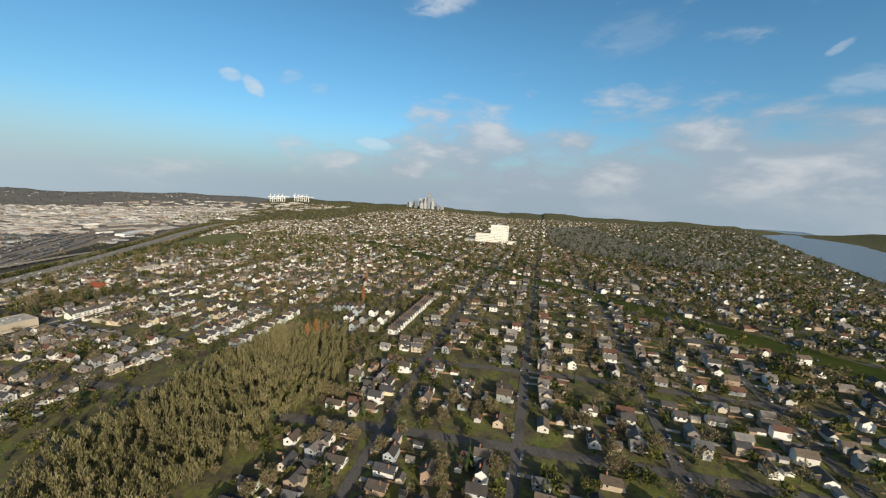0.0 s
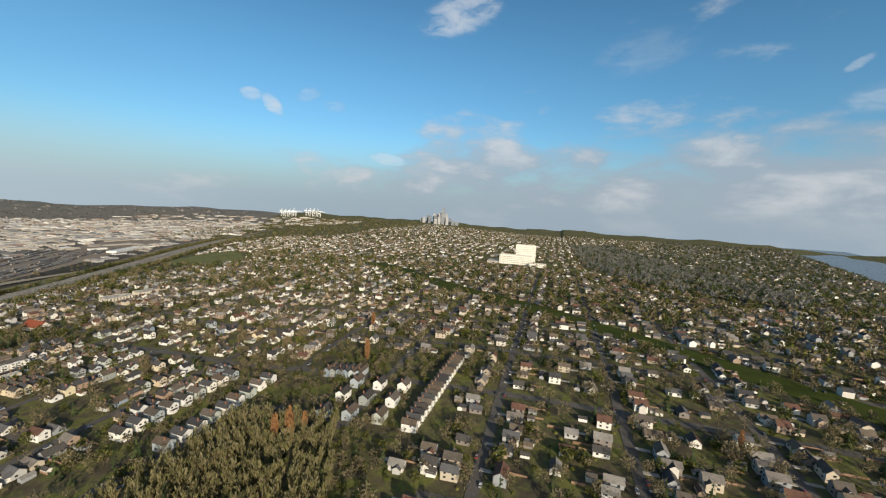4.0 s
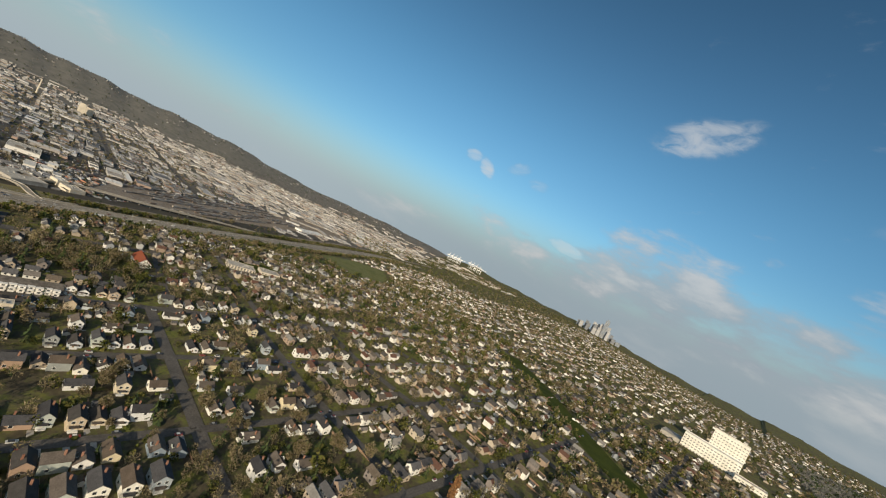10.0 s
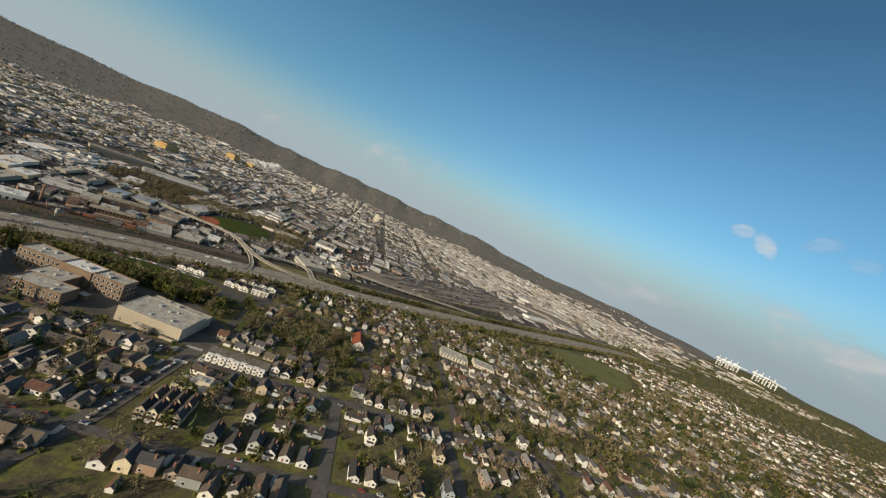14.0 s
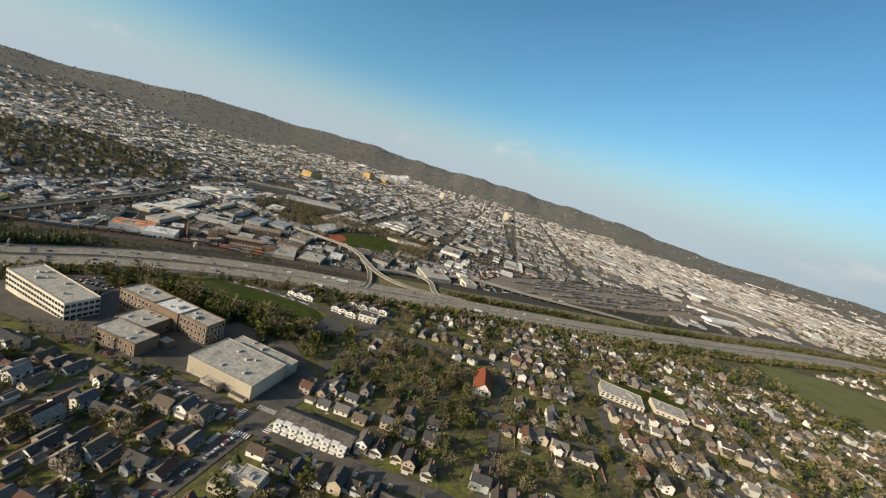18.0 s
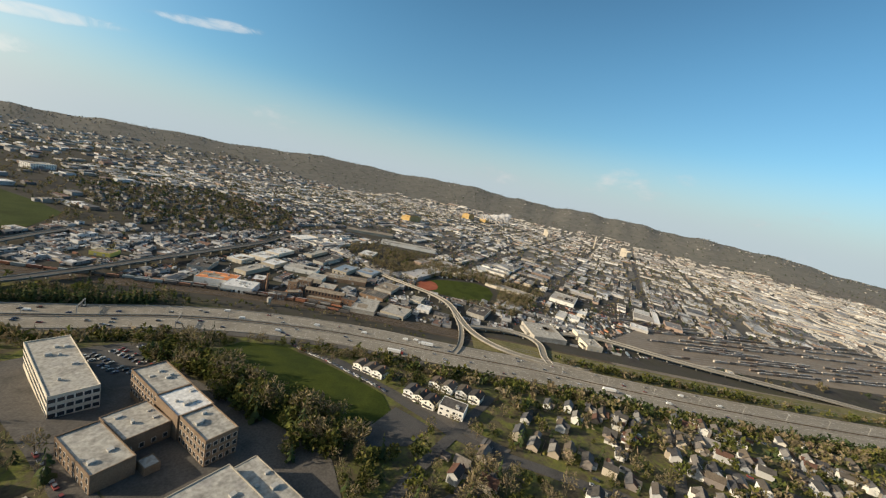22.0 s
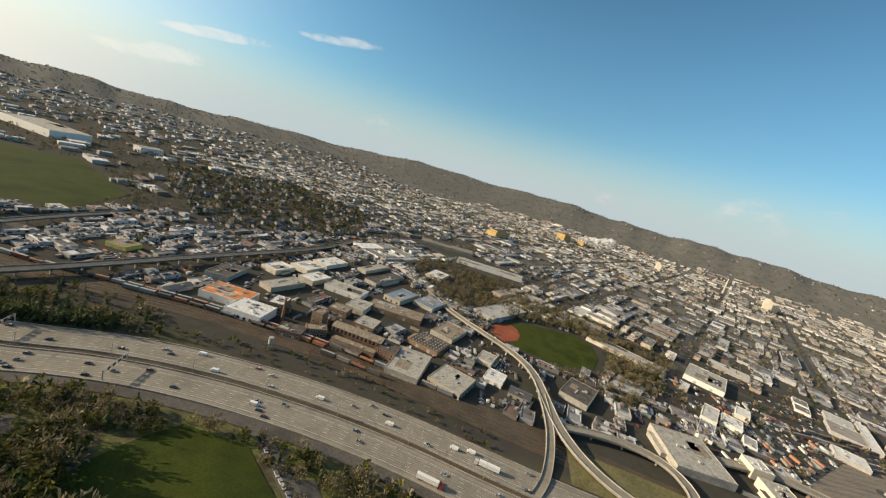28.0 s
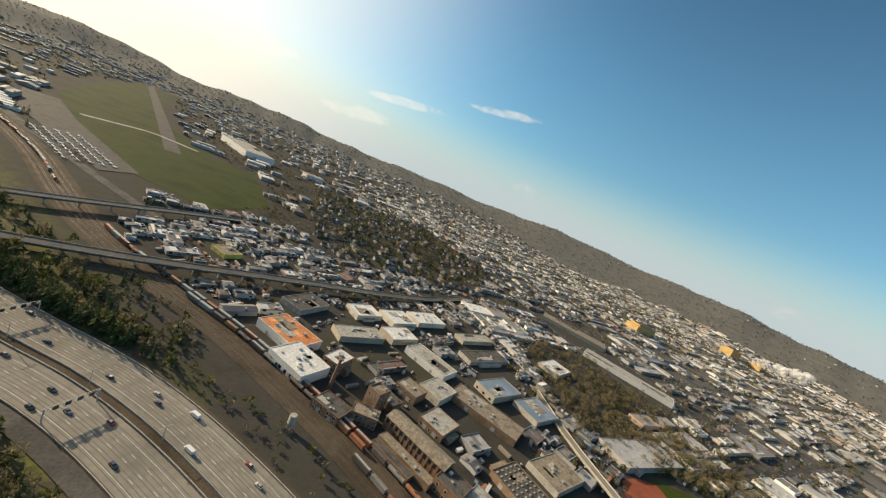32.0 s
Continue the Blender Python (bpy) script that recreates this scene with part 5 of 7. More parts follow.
# ---- industrial buildings near the tracks ----
def works(label, e, n, lx, ly, lz, turn, wall, roof, units=4, windows=None, parapet=0.5, base=None, name="warehouse"):
    lz *= 0.85
    w = thing(name, label, "warehouse", "valley works")
    ob = block(w, "wall", e, n, lx, ly, lz, turn, wall, roof, base, parapet, windows, units)
    for k in range(2):
        d = one_box(0.14, 3.4, 3.6).mesh("roller_door", VENT)
        part("roller_door", d, VENT, w).matrix_basis = pose(e, n, ob.matrix_basis.translation.z + 0.1, 0, 0, turn) @ pose(lx / 2, (k - 0.5) * ly * 0.4, 0)
    r3 = random.Random(int(abs(e * 5 + n * 3)))
    for k in range(2 if lx * ly > 700 else 1):
        a, b = lx * r3.uniform(0.2, 0.45), ly * r3.uniform(0.2, 0.5)
        part("roof_patch", one_box(a, b, 0.06, r3.uniform(-1, 1) * (lx * 0.48 - a / 2 - 0.5), r3.uniform(-1, 1) * (ly * 0.48 - b / 2 - 0.5), lz + 0.125), r3.choice((TAR_ROOF, GREY_MEMBRANE, BROWN_ROOF, roof)), ob)
    if r3.random() < 0.55:
        a, b = lx * r3.uniform(0.3, 0.6), r3.uniform(3, 6)
        annex = part("lean_to", one_box(a, b, lz * 0.55 + 1, 0, 0, -1), wall, w)
        annex.matrix_basis = ob.matrix_basis @ pose(r3.uniform(-1, 1) * (lx - a) / 2, (ly / 2 + b / 2) * r3.choice((-1, 1)), 0)
        part("lean_to_roof", one_box(a + 0.3, b + 0.2, 0.15, 0, 0, lz * 0.55), r3.choice((TAR_ROOF, BROWN_ROOF, GREY_MEMBRANE)), annex)
    return w


works("long shed with a rust-orange roof and white walls", -858, -70, 30, 48, 9, 35, WHITE_WALL, ORANGE_ROOF, 5)
works("white-roofed works building with tall white walls", -862, -28, 29, 38, 10, 33, WHITE_WALL, WHITE_MEMBRANE, 9, (5, 1, 3, 3, "e"))
works("tall dark brick block with a white roof", -893, -32, 22, 16, 14, 40, BRICK, WHITE_MEMBRANE, 4, (3, 3, 2, 1.8, "en"))
works("low concrete works shed with a dark roof", -880, -138, 42, 28, 7, 38, CONCRETE, TAR_ROOF, 6)
works("white-roofed warehouse with pale stone walls", -948, -146, 34, 27, 7, 16, STONE, WHITE_MEMBRANE, 3)
works("white-roofed warehouse with rooflights", -992, -146, 37, 32, 7, 16, STONE, WHITE_MEMBRANE, 10)
works("white-roofed warehouse with rooflights", -1040, -161, 48, 29, 7, 14, STONE, WHITE_MEMBRANE, 8)
works("cream warehouse with a pale grey roof", -928, -92, 50, 22, 7, 10, CREAM, GREY_MEMBRANE, 8)
works("white warehouse with a cream wall", -979, -104, 36, 26, 7.5, 15, CREAM, WHITE_MEMBRANE, 3)
works("long warehouse with a white wall and grey roof", -1000, -60, 26, 52, 7.5, 28, WHITE_WALL, GREY_MEMBRANE, 3)
works("wide low concrete shed with a dark roof", -1092, -88, 72, 22, 6, 12, CONCRETE, TAR_ROOF, 5)
works("cream works with a blue-grey metal roof", -1068, -24, 48, 27, 8, 14, CREAM, BLUE_ROOF, 2, (6, 1, 3, 2.5, "e"))
works("low shed with a striped blue-grey roof", -1100, 4, 40, 32, 6, 12, CONCRETE, BLUE_ROOF, 4)
works("pale yellow shed with a grey roof", -1104, -132, 60, 18, 6, 12, CREAM, GREY_MEMBRANE, 3)
works("long brown-roofed brick works", -1026, 12, 27, 70, 7, 33, OLD_BRICK, BROWN_ROOF, 9)
works("dark brick store beside the track", -880, 20, 16, 24, 8, 38, BRICK, TAR_ROOF, 3, (3, 2, 1.6, 1.8, "es"))
works("small brick block with a tan roof", -955, -8, 18, 22, 9, 30, OLD_BRICK, BROWN_ROOF, 2, (3, 2, 1.6, 1.8, "es"))
works("grey-roofed works with white clerestory", -985, -12, 30, 24, 8, 28, STONE, GREY_MEMBRANE, 4)
works("large pale grey-roofed warehouse", -951, 113, 49, 32, 8, 27, CONCRETE, GREY_MEMBRANE, 4)
works("cream works with a glass front", -970, 152, 36, 34, 8, 12, CREAM, GREY_MEMBRANE, 3, (6, 1, 3.5, 3.0, "en"))
works("low grey-roofed brick block round a dark court", -966, 29, 26, 24, 7, 28, OLD_BRICK, GREY_MEMBRANE, 4, (4, 1, 2, 1.8, "en"))
skylit = works("olive-roofed shed with rows of white rooflights", -1007, 89, 30, 36, 6, 14, OLD_BRICK, TAR_ROOF, 0)
works("low tan-roofed shed with long rooflights", -1056, 78, 42, 30, 6, 12, CONCRETE, BROWN_ROOF, 6)
light = one_box(1.9, 1.0, 0.5).mesh("rooflight", GREY_MEMBRANE)
for i in range(5):
    for j in range(9):
        part("rooflight", light, GREY_MEMBRANE, skylit).matrix_basis = pose(-1007, 89, ground(-1007, 89), 0, 0, 14) @ pose(-11.5 + i * 5.7, -15 + j * 3.8, 5.22)

# the old brick brewery: a long gabled hall with tall windows between piers, a tower, wings and lean-to sheds
brew = thing("brewery", "old brick brewery with a long gabled hall, tower and lean-to sheds", "brewery")
bz = ground(-935, 53)
hall_at = pose(-935, 53, bz, 0, 0, 117.6)
bw, br = Heap(), Heap()
bw.gable(0, 0, 0, 54, 14, 10.5, 2.6, wall=0, roof=None)
br.gable(0, 0, 0, 54, 14, 10.5, 2.6, wall=None, roof=0, eave=0.5)
part("hall_wall", bw, BRICK, brew).matrix_basis = hall_at
part("hall_roof", br, BROWN_ROOF, brew, "long brown gable roof").matrix_basis = hall_at
tall = Heap()
tall.box(0, 0, 0, 2.2, 0.14, 2.6, bottom=True)
tall.add([(-1.1, -0.07, 2.6), (1.1, -0.07, 2.6), (0.7, -0.07, 3.2), (-0.7, -0.07, 3.2), (-1.1, 0.07, 2.6), (1.1, 0.07, 2.6), (0.7, 0.07, 3.2), (-0.7, 0.07, 3.2)], [(0, 1, 2, 3), (5, 4, 7, 6), (1, 5, 6, 2), (4, 0, 3, 7), (3, 2, 6, 7)])
tall = tall.mesh("arched_window", GLASS)
pier = one_box(0.8, 0.35, 10.6).mesh("pier", OLD_BRICK)
for k in range(12):
    for sg in (-1, 1):
        part("arched_window", tall, GLASS, brew).matrix_basis = hall_at @ pose(-24.5 + k * 4.45, sg * 7.03, 6.4)
        part("pier", pier, OLD_BRICK, brew).matrix_basis = hall_at @ pose(-26.6 + k * 4.45, sg * 7.15, 0)
block(brew, "lean_to", -922.5, 63, 46, 8, 5, 117.6, OLD_BRICK, BROWN_ROOF, bz, 0.3, (9, 1, 2.2, 1.5, "n"), 2)
block(brew, "outer_shed", -913, 62, 34, 6, 3.8, 117.6, OLD_BRICK, TAR_ROOF, bz, 0.2)
block(brew, "tower", -915, 11, 13, 12, 16, 28, OLD_BRICK, BROWN_ROOF, bz, 0.9, (3, 3, 1.4, 1.8, "en"), 1)
block(brew, "wing", -903, 26, 12, 20, 8, 62, BRICK, BROWN_ROOF, bz, 0.5, (4, 2, 1.6, 1.8, "en"), 1)
block(brew, "end_block", -946, 87, 17, 20, 9, 28, BRICK, TAR_ROOF, bz, 0.5, (3, 2, 1.8, 1.8, "en"), 2)
block(brew, "boiler_house", -930, 8, 12, 14, 6, 28, OLD_BRICK, TAR_ROOF, bz, 0.4, None, 2)
works("small store with a white roof", -1024, 168, 22, 20, 6, 16, WHITE_WALL, WHITE_MEMBRANE, 2)
works("small grey-roofed store with stone walls", -1050, 140, 24, 18, 6, 16, STONE, GREY_MEMBRANE, 2)
works("large grey-roofed produce warehouse", -1100, 336, 58, 50, 9, 33, CONCRETE, GREY_MEMBRANE, 4)
works("low green-grey works by the ramp", -1095, 232, 46, 30, 7, 5, CONCRETE, TAR_ROOF, 5)
works("pale stone processing plant with stepped blocks", -1118, 404, 30, 24, 9, 30, STONE, GREY_MEMBRANE, 8)
works("tall pale stone block of the processing plant", -1146, 386, 20, 18, 12, 30, STONE, WHITE_MEMBRANE, 5)
works("yellow-clad shed beside the viaduct", -800, -232, 22, 26, 6, 35, YELLOW_WALL, BROWN_ROOF, 2)
works("long warehouse with cream ends", -1455, -262, 40, 136, 8, 38, CREAM, BROWN_ROOF, 4)
works("very long warehouse with a bright white wall", -1425, -105, 36, 150, 8, 30, WHITE_WALL, GREY_MEMBRANE, 4)
works("low depot of pale stone with a white roof", -1225, -90, 46, 30, 6, 20, STONE, WHITE_MEMBRANE, 5)
works("long low grey shed with pale walls", -1300, 230, 30, 110, 6, 0, STONE, GREY_MEMBRANE, 3)
works("white-walled warehouse on a street corner", -1365, 330, 70, 50, 8, 0, WHITE_WALL, GREY_MEMBRANE, 6)

chim = thing("chimney_stack", "tall dark brick chimney stack of the old works", "chimney")
bm = bmesh.new()
bmesh.ops.create_cone(bm, cap_ends=True, segments=12, radius1=1.6, radius2=1.1, depth=26, matrix=pose(0, 0, 13))
me = bpy.data.meshes.new("shaft")
bm.to_mesh(me)
bm.free()
me.materials.append(BRICK)
part("shaft", me, BRICK, chim)
part("crown", one_box(2.9, 2.9, 0.8, 0, 0, 25.6), BRICK, chim)
chim.matrix_basis = pose(-884, -6, ground(-884, -6))
sil = thing("silo", "small grey silo on legs beside the track", "silo")
bm = bmesh.new()
bmesh.ops.create_cone(bm, cap_ends=True, segments=14, radius1=2.2, radius2=2.2, depth=6, matrix=pose(0, 0, 7))
bmesh.ops.create_cone(bm, cap_ends=True, segments=14, radius1=0.6, radius2=2.2, depth=2.6, matrix=pose(0, 0, 2.8))
me = bpy.data.meshes.new("drum")
bm.to_mesh(me)
bm.free()
me.materials.append(CONCRETE)
part("drum", me, CONCRETE, sil)
for k in range(4):
    part("leg", one_box(0.25, 0.25, 4.5, 1.7 * math.cos(k * 1.57), 1.7 * math.sin(k * 1.57), 0), VENT, sil)
sil.matrix_basis = pose(-850, 40, ground(-850, 40))

# ---- ball field ----
sheet("ball_field", patch([(-1140, 92), (-1190, 88), (-1228, 108), (-1275, 155), (-1270, 190), (-1232, 212), (-1184, 220), (-1142, 188), (-1126, 140)], 0.35), TURF, "green ball field beside the ramp", "field")
sheet("clay_infield", patch([(-1122, 122), (-1126, 98), (-1140, 86), (-1164, 84), (-1186, 94), (-1182, 108), (-1166, 121), (-1146, 128)], 0.5), CLAY, "red clay infield", "field")

# ---- valley floor works, streets and airport ----
TAKEN = [(-858, -70, 34), (-862, -28, 30), (-893, -32, 20), (-880, -138, 32), (-948, -146, 26), (-992, -146, 28), (-1040, -161, 34), (-928, -92, 32), (-979, -104, 26)]
TAKEN += [(-1000, -60, 34), (-1092, -88, 42), (-1068, -24, 32), (-1100, 4, 30), (-1104, -132, 36), (-1026, 12, 42), (-937, 48, 36), (-905, 18, 20), (-880, 20, 18), (-955, -8, 18),
         (-985, -12, 22), (-951, 113, 32), (-970, 152, 28), (-966, 29, 20), (-1007, 89, 24), (-1056, 78, 26), (-918, 62, 22), (-915, 11, 14), (-946, 87, 16), (-1024, 168, 18), (-1050, 140, 18)]
TAKEN += [(-1100, 336, 46), (-1095, 232, 32), (-1118, 404, 24),
         (-1146, 386, 20), (-800, -232, 24), (-1455, -262, 74), (-1425, -105, 80), (-1225, -90, 30), (-1300, 230, 56), (-1365, 330, 48), (-884, -6, 8), (-850, 40, 8)]
RAMPS = [np.array(q, float) for q in ([(-1002, 382), (-977, 312), (-1002, 247), (-1036, 218), (-1091, 146), (-1110, 50), (-1142, -45)], [(-921, 266), (-966, 256), (-1040, 212)],
                                      [(-992, 366), (-1040, 344), (-1056, 322), (-1025, 262)], [(-1100, 330), (-1161, 414), (-1172, 523), (-1262, 800)],
                                      [(-560, -112), (-757, -152), (-1016, -212), (-1190, -300)], [(-500, -170), (-680, -270), (-830, -390)])]
AIRFIELD = [(-520, -560), (-640, -415), (-767, -385), (-856, -500), (-850, -800), (-730, -860), (-640, -1050), (-520, -1700), (-440, -2300), (-270, -2300), (-300, -1400), (-390, -860)]
BALL = [(-1140, 76), (-1192, 76), (-1236, 98), (-1288, 150), (-1284, 198), (-1236, 224), (-1180, 232), (-1128, 194), (-1112, 120)]
GROVE = [(-1150, 12), (-1178, 62), (-1215, 50), (-1330, -20), (-1385, -60), (-1390, -150), (-1270, -180), (-1190, -120)]
GEORGE = [(-900, -330), (-1250, -330), (-1420, -560), (-1350, -900), (-1000, -900), (-930, -560)]


def valley_free(e, n, r):
    x = CN * e + SN * n
    y = -SN * e + CN * n
    if x - 0.00018 * min(max(y - 740, -700), 700) ** 2 > -735 or line_distance(MOTORWAY, e, n) < 36 + r or line_distance(RAIL, e, n) < 20 + r * 0.8:
        return False
    if any(math.hypot(e - a, n - b) < c + r for a, b, c in TAKEN) or any(line_distance(q, e, n) < 8 + r for q in RAMPS):
        return False
    return not (inside(AIRFIELD, e, n) or inside(BALL, e, n) or inside(YARD, e, n) or inside(GEORGE, e, n) or inside(GROVE, e, n))


def shed(heap, e, n, lx, ly, lz, turn, fine):
    z = ground(e, n)
    c, s = math.cos(turn), math.sin(turn)
    if rng.random() < 0.16 and lx < 40:
        heap.gable(e, n, z, lx, ly, lz, min(lx, ly) * 0.14, turn, 0, 1, 0.4)
    else:
        heap.box(e, n, z - 1, lx, ly, lz + 1, turn, 0, 1)
        for k in (-1, 1) if fine else ():
            heap.box(e - s * k * (ly / 2 - 0.25), n + c * k * (ly / 2 - 0.25), z + lz, lx, 0.5, 0.6, turn, 0)
    for _ in range(rng.randint(1, 4 if fine else 2)):
        a, b = rng.uniform(-.4, .4) * lx, rng.uniform(-.4, .4) * ly
        heap.box(e + c * a - s * b, n + s * a + c * b, z + lz, rng.uniform(1.5, 5), rng.uniform(1.5, 4), rng.uniform(0.8, 2.2), turn, rng.choice((0, 1)))
    if fine:
        for _ in range(2):
            a, b = lx * rng.uniform(0.2, 0.6), ly * rng.uniform(0.25, 0.8)
            p, q = rng.uniform(-1, 1) * (lx * 0.46 - a / 2), rng.uniform(-1, 1) * (ly * 0.46 - b / 2)
            heap.box(e + c * p - s * q, n + s * p + c * q, z + lz, a, b, rng.uniform(0.05, 0.12), turn, 1)
        k = int(lx / 6)
        for i in range(k):
            a = -lx / 2 + (i + 0.5) * lx / k
            for sg in (-1, 1):
                if rng.random() < 0.7:
                    heap.box(e + c * a - s * sg * ly / 2, n + s * a + c * sg * ly / 2, z + rng.choice((0.2, 1.5, 3.0)), rng.uniform(1.5, 3.5), 0.16, rng.uniform(1.2, 2.6), turn, 2)


near_sheds, far_sheds, mid_sheds = [], Heap(), Heap()
STREET_E = [-1150 - 118 * k for k in range(24)]
for k, x in enumerate(STREET_E):
    for j in range(-7, 17):
        y0 = -1350 + (j + 7) * 205
        cell_e, cell_n = x - 59, y0 + 100
        if math.hypot(cell_e - CENTRE[0], cell_n - CENTRE[1]) > 3300:
            continue
        yy = y0 + 14
        while yy < y0 + 190:
            d = rng.choice((rng.uniform(7, 14), rng.uniform(9, 24), rng.uniform(12, 34), rng.uniform(30, 60)))
            parts = rng.choice(([1.0], [0.48, 0.46], [0.3, 0.32, 0.3], [0.62, 0.3], [0.2, 0.24, 0.18, 0.3], [0.24, 0.4, 0.28]))
            xx = x - 8
            for p in parts:
                w = 100 * p
                e, n = xx - w / 2, yy + d / 2
                xx -= w + rng.choice((0.6, 0.6, 4))
                lx, ly = w * rng.choice((rng.uniform(0.55, 0.9), 0.99)), d * rng.choice((rng.uniform(0.6, 0.9), 0.985))
                if rng.random() < 0.33 or not valley_free(e, n, max(lx, ly) * 0.5):
                    continue
                if e > -1560 and -250 < n < 620 and len(near_sheds) < 110:
                    near_sheds.append((e, n, lx, ly, rng.choice((3.4, 4.2, 4.8, 5.4, 6)), radians(rng.uniform(-1.5, 1.5))))
                    continue
                shed(mid_sheds if math.hypot(e + 800, n - 200) < 1250 else far_sheds, e, n, lx, ly, rng.choice((2.8, 3.2, 3.6, 4, 4.4, 5, 6)), radians(rng.uniform(-0.6, 0.6)), math.hypot(e + 800, n - 200) < 1400)
            yy += d + rng.choice((0.4, 0.4, 2.5, 9))
# smaller works fill the ground between the tracks and the ramps
for _ in range(1500):
    e, n = rng.uniform(-1200, -700), rng.uniform(-420, 470)
    lx, ly = rng.uniform(7, 26), rng.uniform(7, 17)
    r = max(lx, ly) * 0.55
    if valley_free(e, n, r * 0.62):
        TAKEN.append((e, n, r * 0.7 + 1))
        near_sheds.append((e, n, lx * 1.15, ly, rng.uniform(2.8, 5.0), radians(rng.choice((20, 110, 14)) + rng.uniform(-3, 3))))
def shed_thing(e, n, lx, ly, lz, turn):
    z = ground(e, n)
    t = thing("workshop", "small flat-roofed workshop with a parapet and roof units", "warehouse", "valley works", pose(e, n, z, 0, 0, math.degrees(turn)))
    w = Heap()
    w.box(0, 0, -1, lx, ly, lz + 1)
    for sy in (-1, 1):
        w.box(0, sy * (ly / 2 - 0.2), lz, lx, 0.4, 0.6)
    for sx in (-1, 1):
        w.box(sx * (lx / 2 - 0.2), 0, lz, 0.4, ly - 0.8, 0.6)
    part("wall", w, SHED_WALL, t)
    part("roof", one_box(lx - 0.8, ly - 0.8, 0.1, 0, 0, lz + 0.05), SHED_ROOF, t)
    for _ in range(rng.randint(1, 3)):
        part("roof_unit", one_box(rng.uniform(1.2, 3.5), rng.uniform(1.2, 2.6), rng.uniform(0.7, 1.6), rng.uniform(-.36, .36) * lx, rng.uniform(-.34, .34) * ly, lz + 0.1), VENT, t)
    for i in range(4):
        sg, w = (-1, 1)[i % 2], rng.uniform(1.6, 3.4)
        part("door" if i < 2 else "window", one_box(w, 0.16, 2.8 if i < 2 else 1.4, (-0.25, 0.2, 0.3, -0.3)[i] * lx, sg * ly / 2, 0.1 if i < 2 else 1.5), VENT if i < 2 else GLASS, t)


fill = Heap()
for i, q in enumerate(near_sheds):
    if i < 78:
        shed_thing(*q)
    else:
        shed(fill, *q, True)
if fill.v:
    solid("small_works", fill, [MID_SHED_WALL, MID_SHED_ROOF, GLASS], "small works, stores and sheds packed between streets", "warehouse", "stuff")
solid("street_block_works", mid_sheds, [MID_SHED_WALL, MID_SHED_ROOF, GLASS], "grey and dark-roofed works in street blocks beyond the ramps", "warehouse", "stuff")
solid("valley_warehouses", far_sheds, [FAR_SHED_WALL, FAR_SHED_ROOF, GLASS], "pale-roofed warehouses in street blocks over the valley floor", "warehouse", "stuff")
# north-eastern spread of long rail warehouses
long_sheds = Heap()
for _ in range(760):
    e, n = rng.uniform(-3300, -1250), rng.uniform(900, 3600)
    if -1650 + (n - 900) * -0.1 < e or math.hypot(e - CENTRE[0], n - CENTRE[1]) > 3750 or not (line_distance(MOTORWAY, e, n) > 120):
        continue
    shed(long_sheds, e, n, rng.uniform(12, 34), rng.choice((rng.uniform(14, 40), rng.uniform(20, 60), rng.uniform(50, 130))), rng.uniform(4, 7.5), radians(rng.choice((0, 0, 90)) + rng.uniform(-14, 4)), False)
solid("rail_warehouses", long_sheds, [FAR_SHED_WALL, FAR_SHED_ROOF, GLASS], "long white warehouses beside the railway", "warehouse", "stuff")
works("long white freight shed by the rail yard", -1600, 1140, 34, 150, 8, 26, WHITE_WALL, WHITE_MEMBRANE, 3)

street = 0
for x in STREET_E[:14]:
    for lo, hi in ((-1350, -330), (-330, 1450)):
        ln = [(x, lo), (x, hi)]
        if x < -1300 or lo < -400:
            street += 1
            solid("street_%d" % street, ribbon(ln, -6, 6, 0.25, 60), ASPHALT, "long straight asphalt street between warehouses", "street", "structure")
for y in range(-940, 1300, 205):
    street += 1
    solid("street_%d" % street, ribbon([(-2900, y), (-1240, y)], -5, 5, 0.24, 60), ASPHALT, "asphalt cross street between warehouses", "street", "structure")
sheet("airfield_grass", patch([(-660, -462), (-767, -391), (-851, -500), (-851, -600), (-825, -802), (-727, -850), (-600, -1100), (-480, -1700), (-420, -2300), (-280, -2300), (-330, -1500), (-400, -990), (-500, -760)], 0.3, 60), AIR_TURF, "broad green airfield grass", "airfield")
sheet("apron", patch([(-632, -424), (-668, -470), (-520, -720), (-440, -890), (-385, -880), (-455, -680), (-560, -525)], 0.6, 60), OLD_ASPHALT, "grey aircraft parking apron", "airfield")
solid("runway", ribbon([(-668, -735), (-300, -2400)], -15, 15, 0.7, 60), OLD_ASPHALT, "grey airfield runway", "runway", "structure")
solid("taxiway", ribbon([(-500, -800), (-600, -890), (-700, -850)], -7, 7, 0.75, 30), CONCRETE, "pale concrete cross taxiway", "runway", "structure")


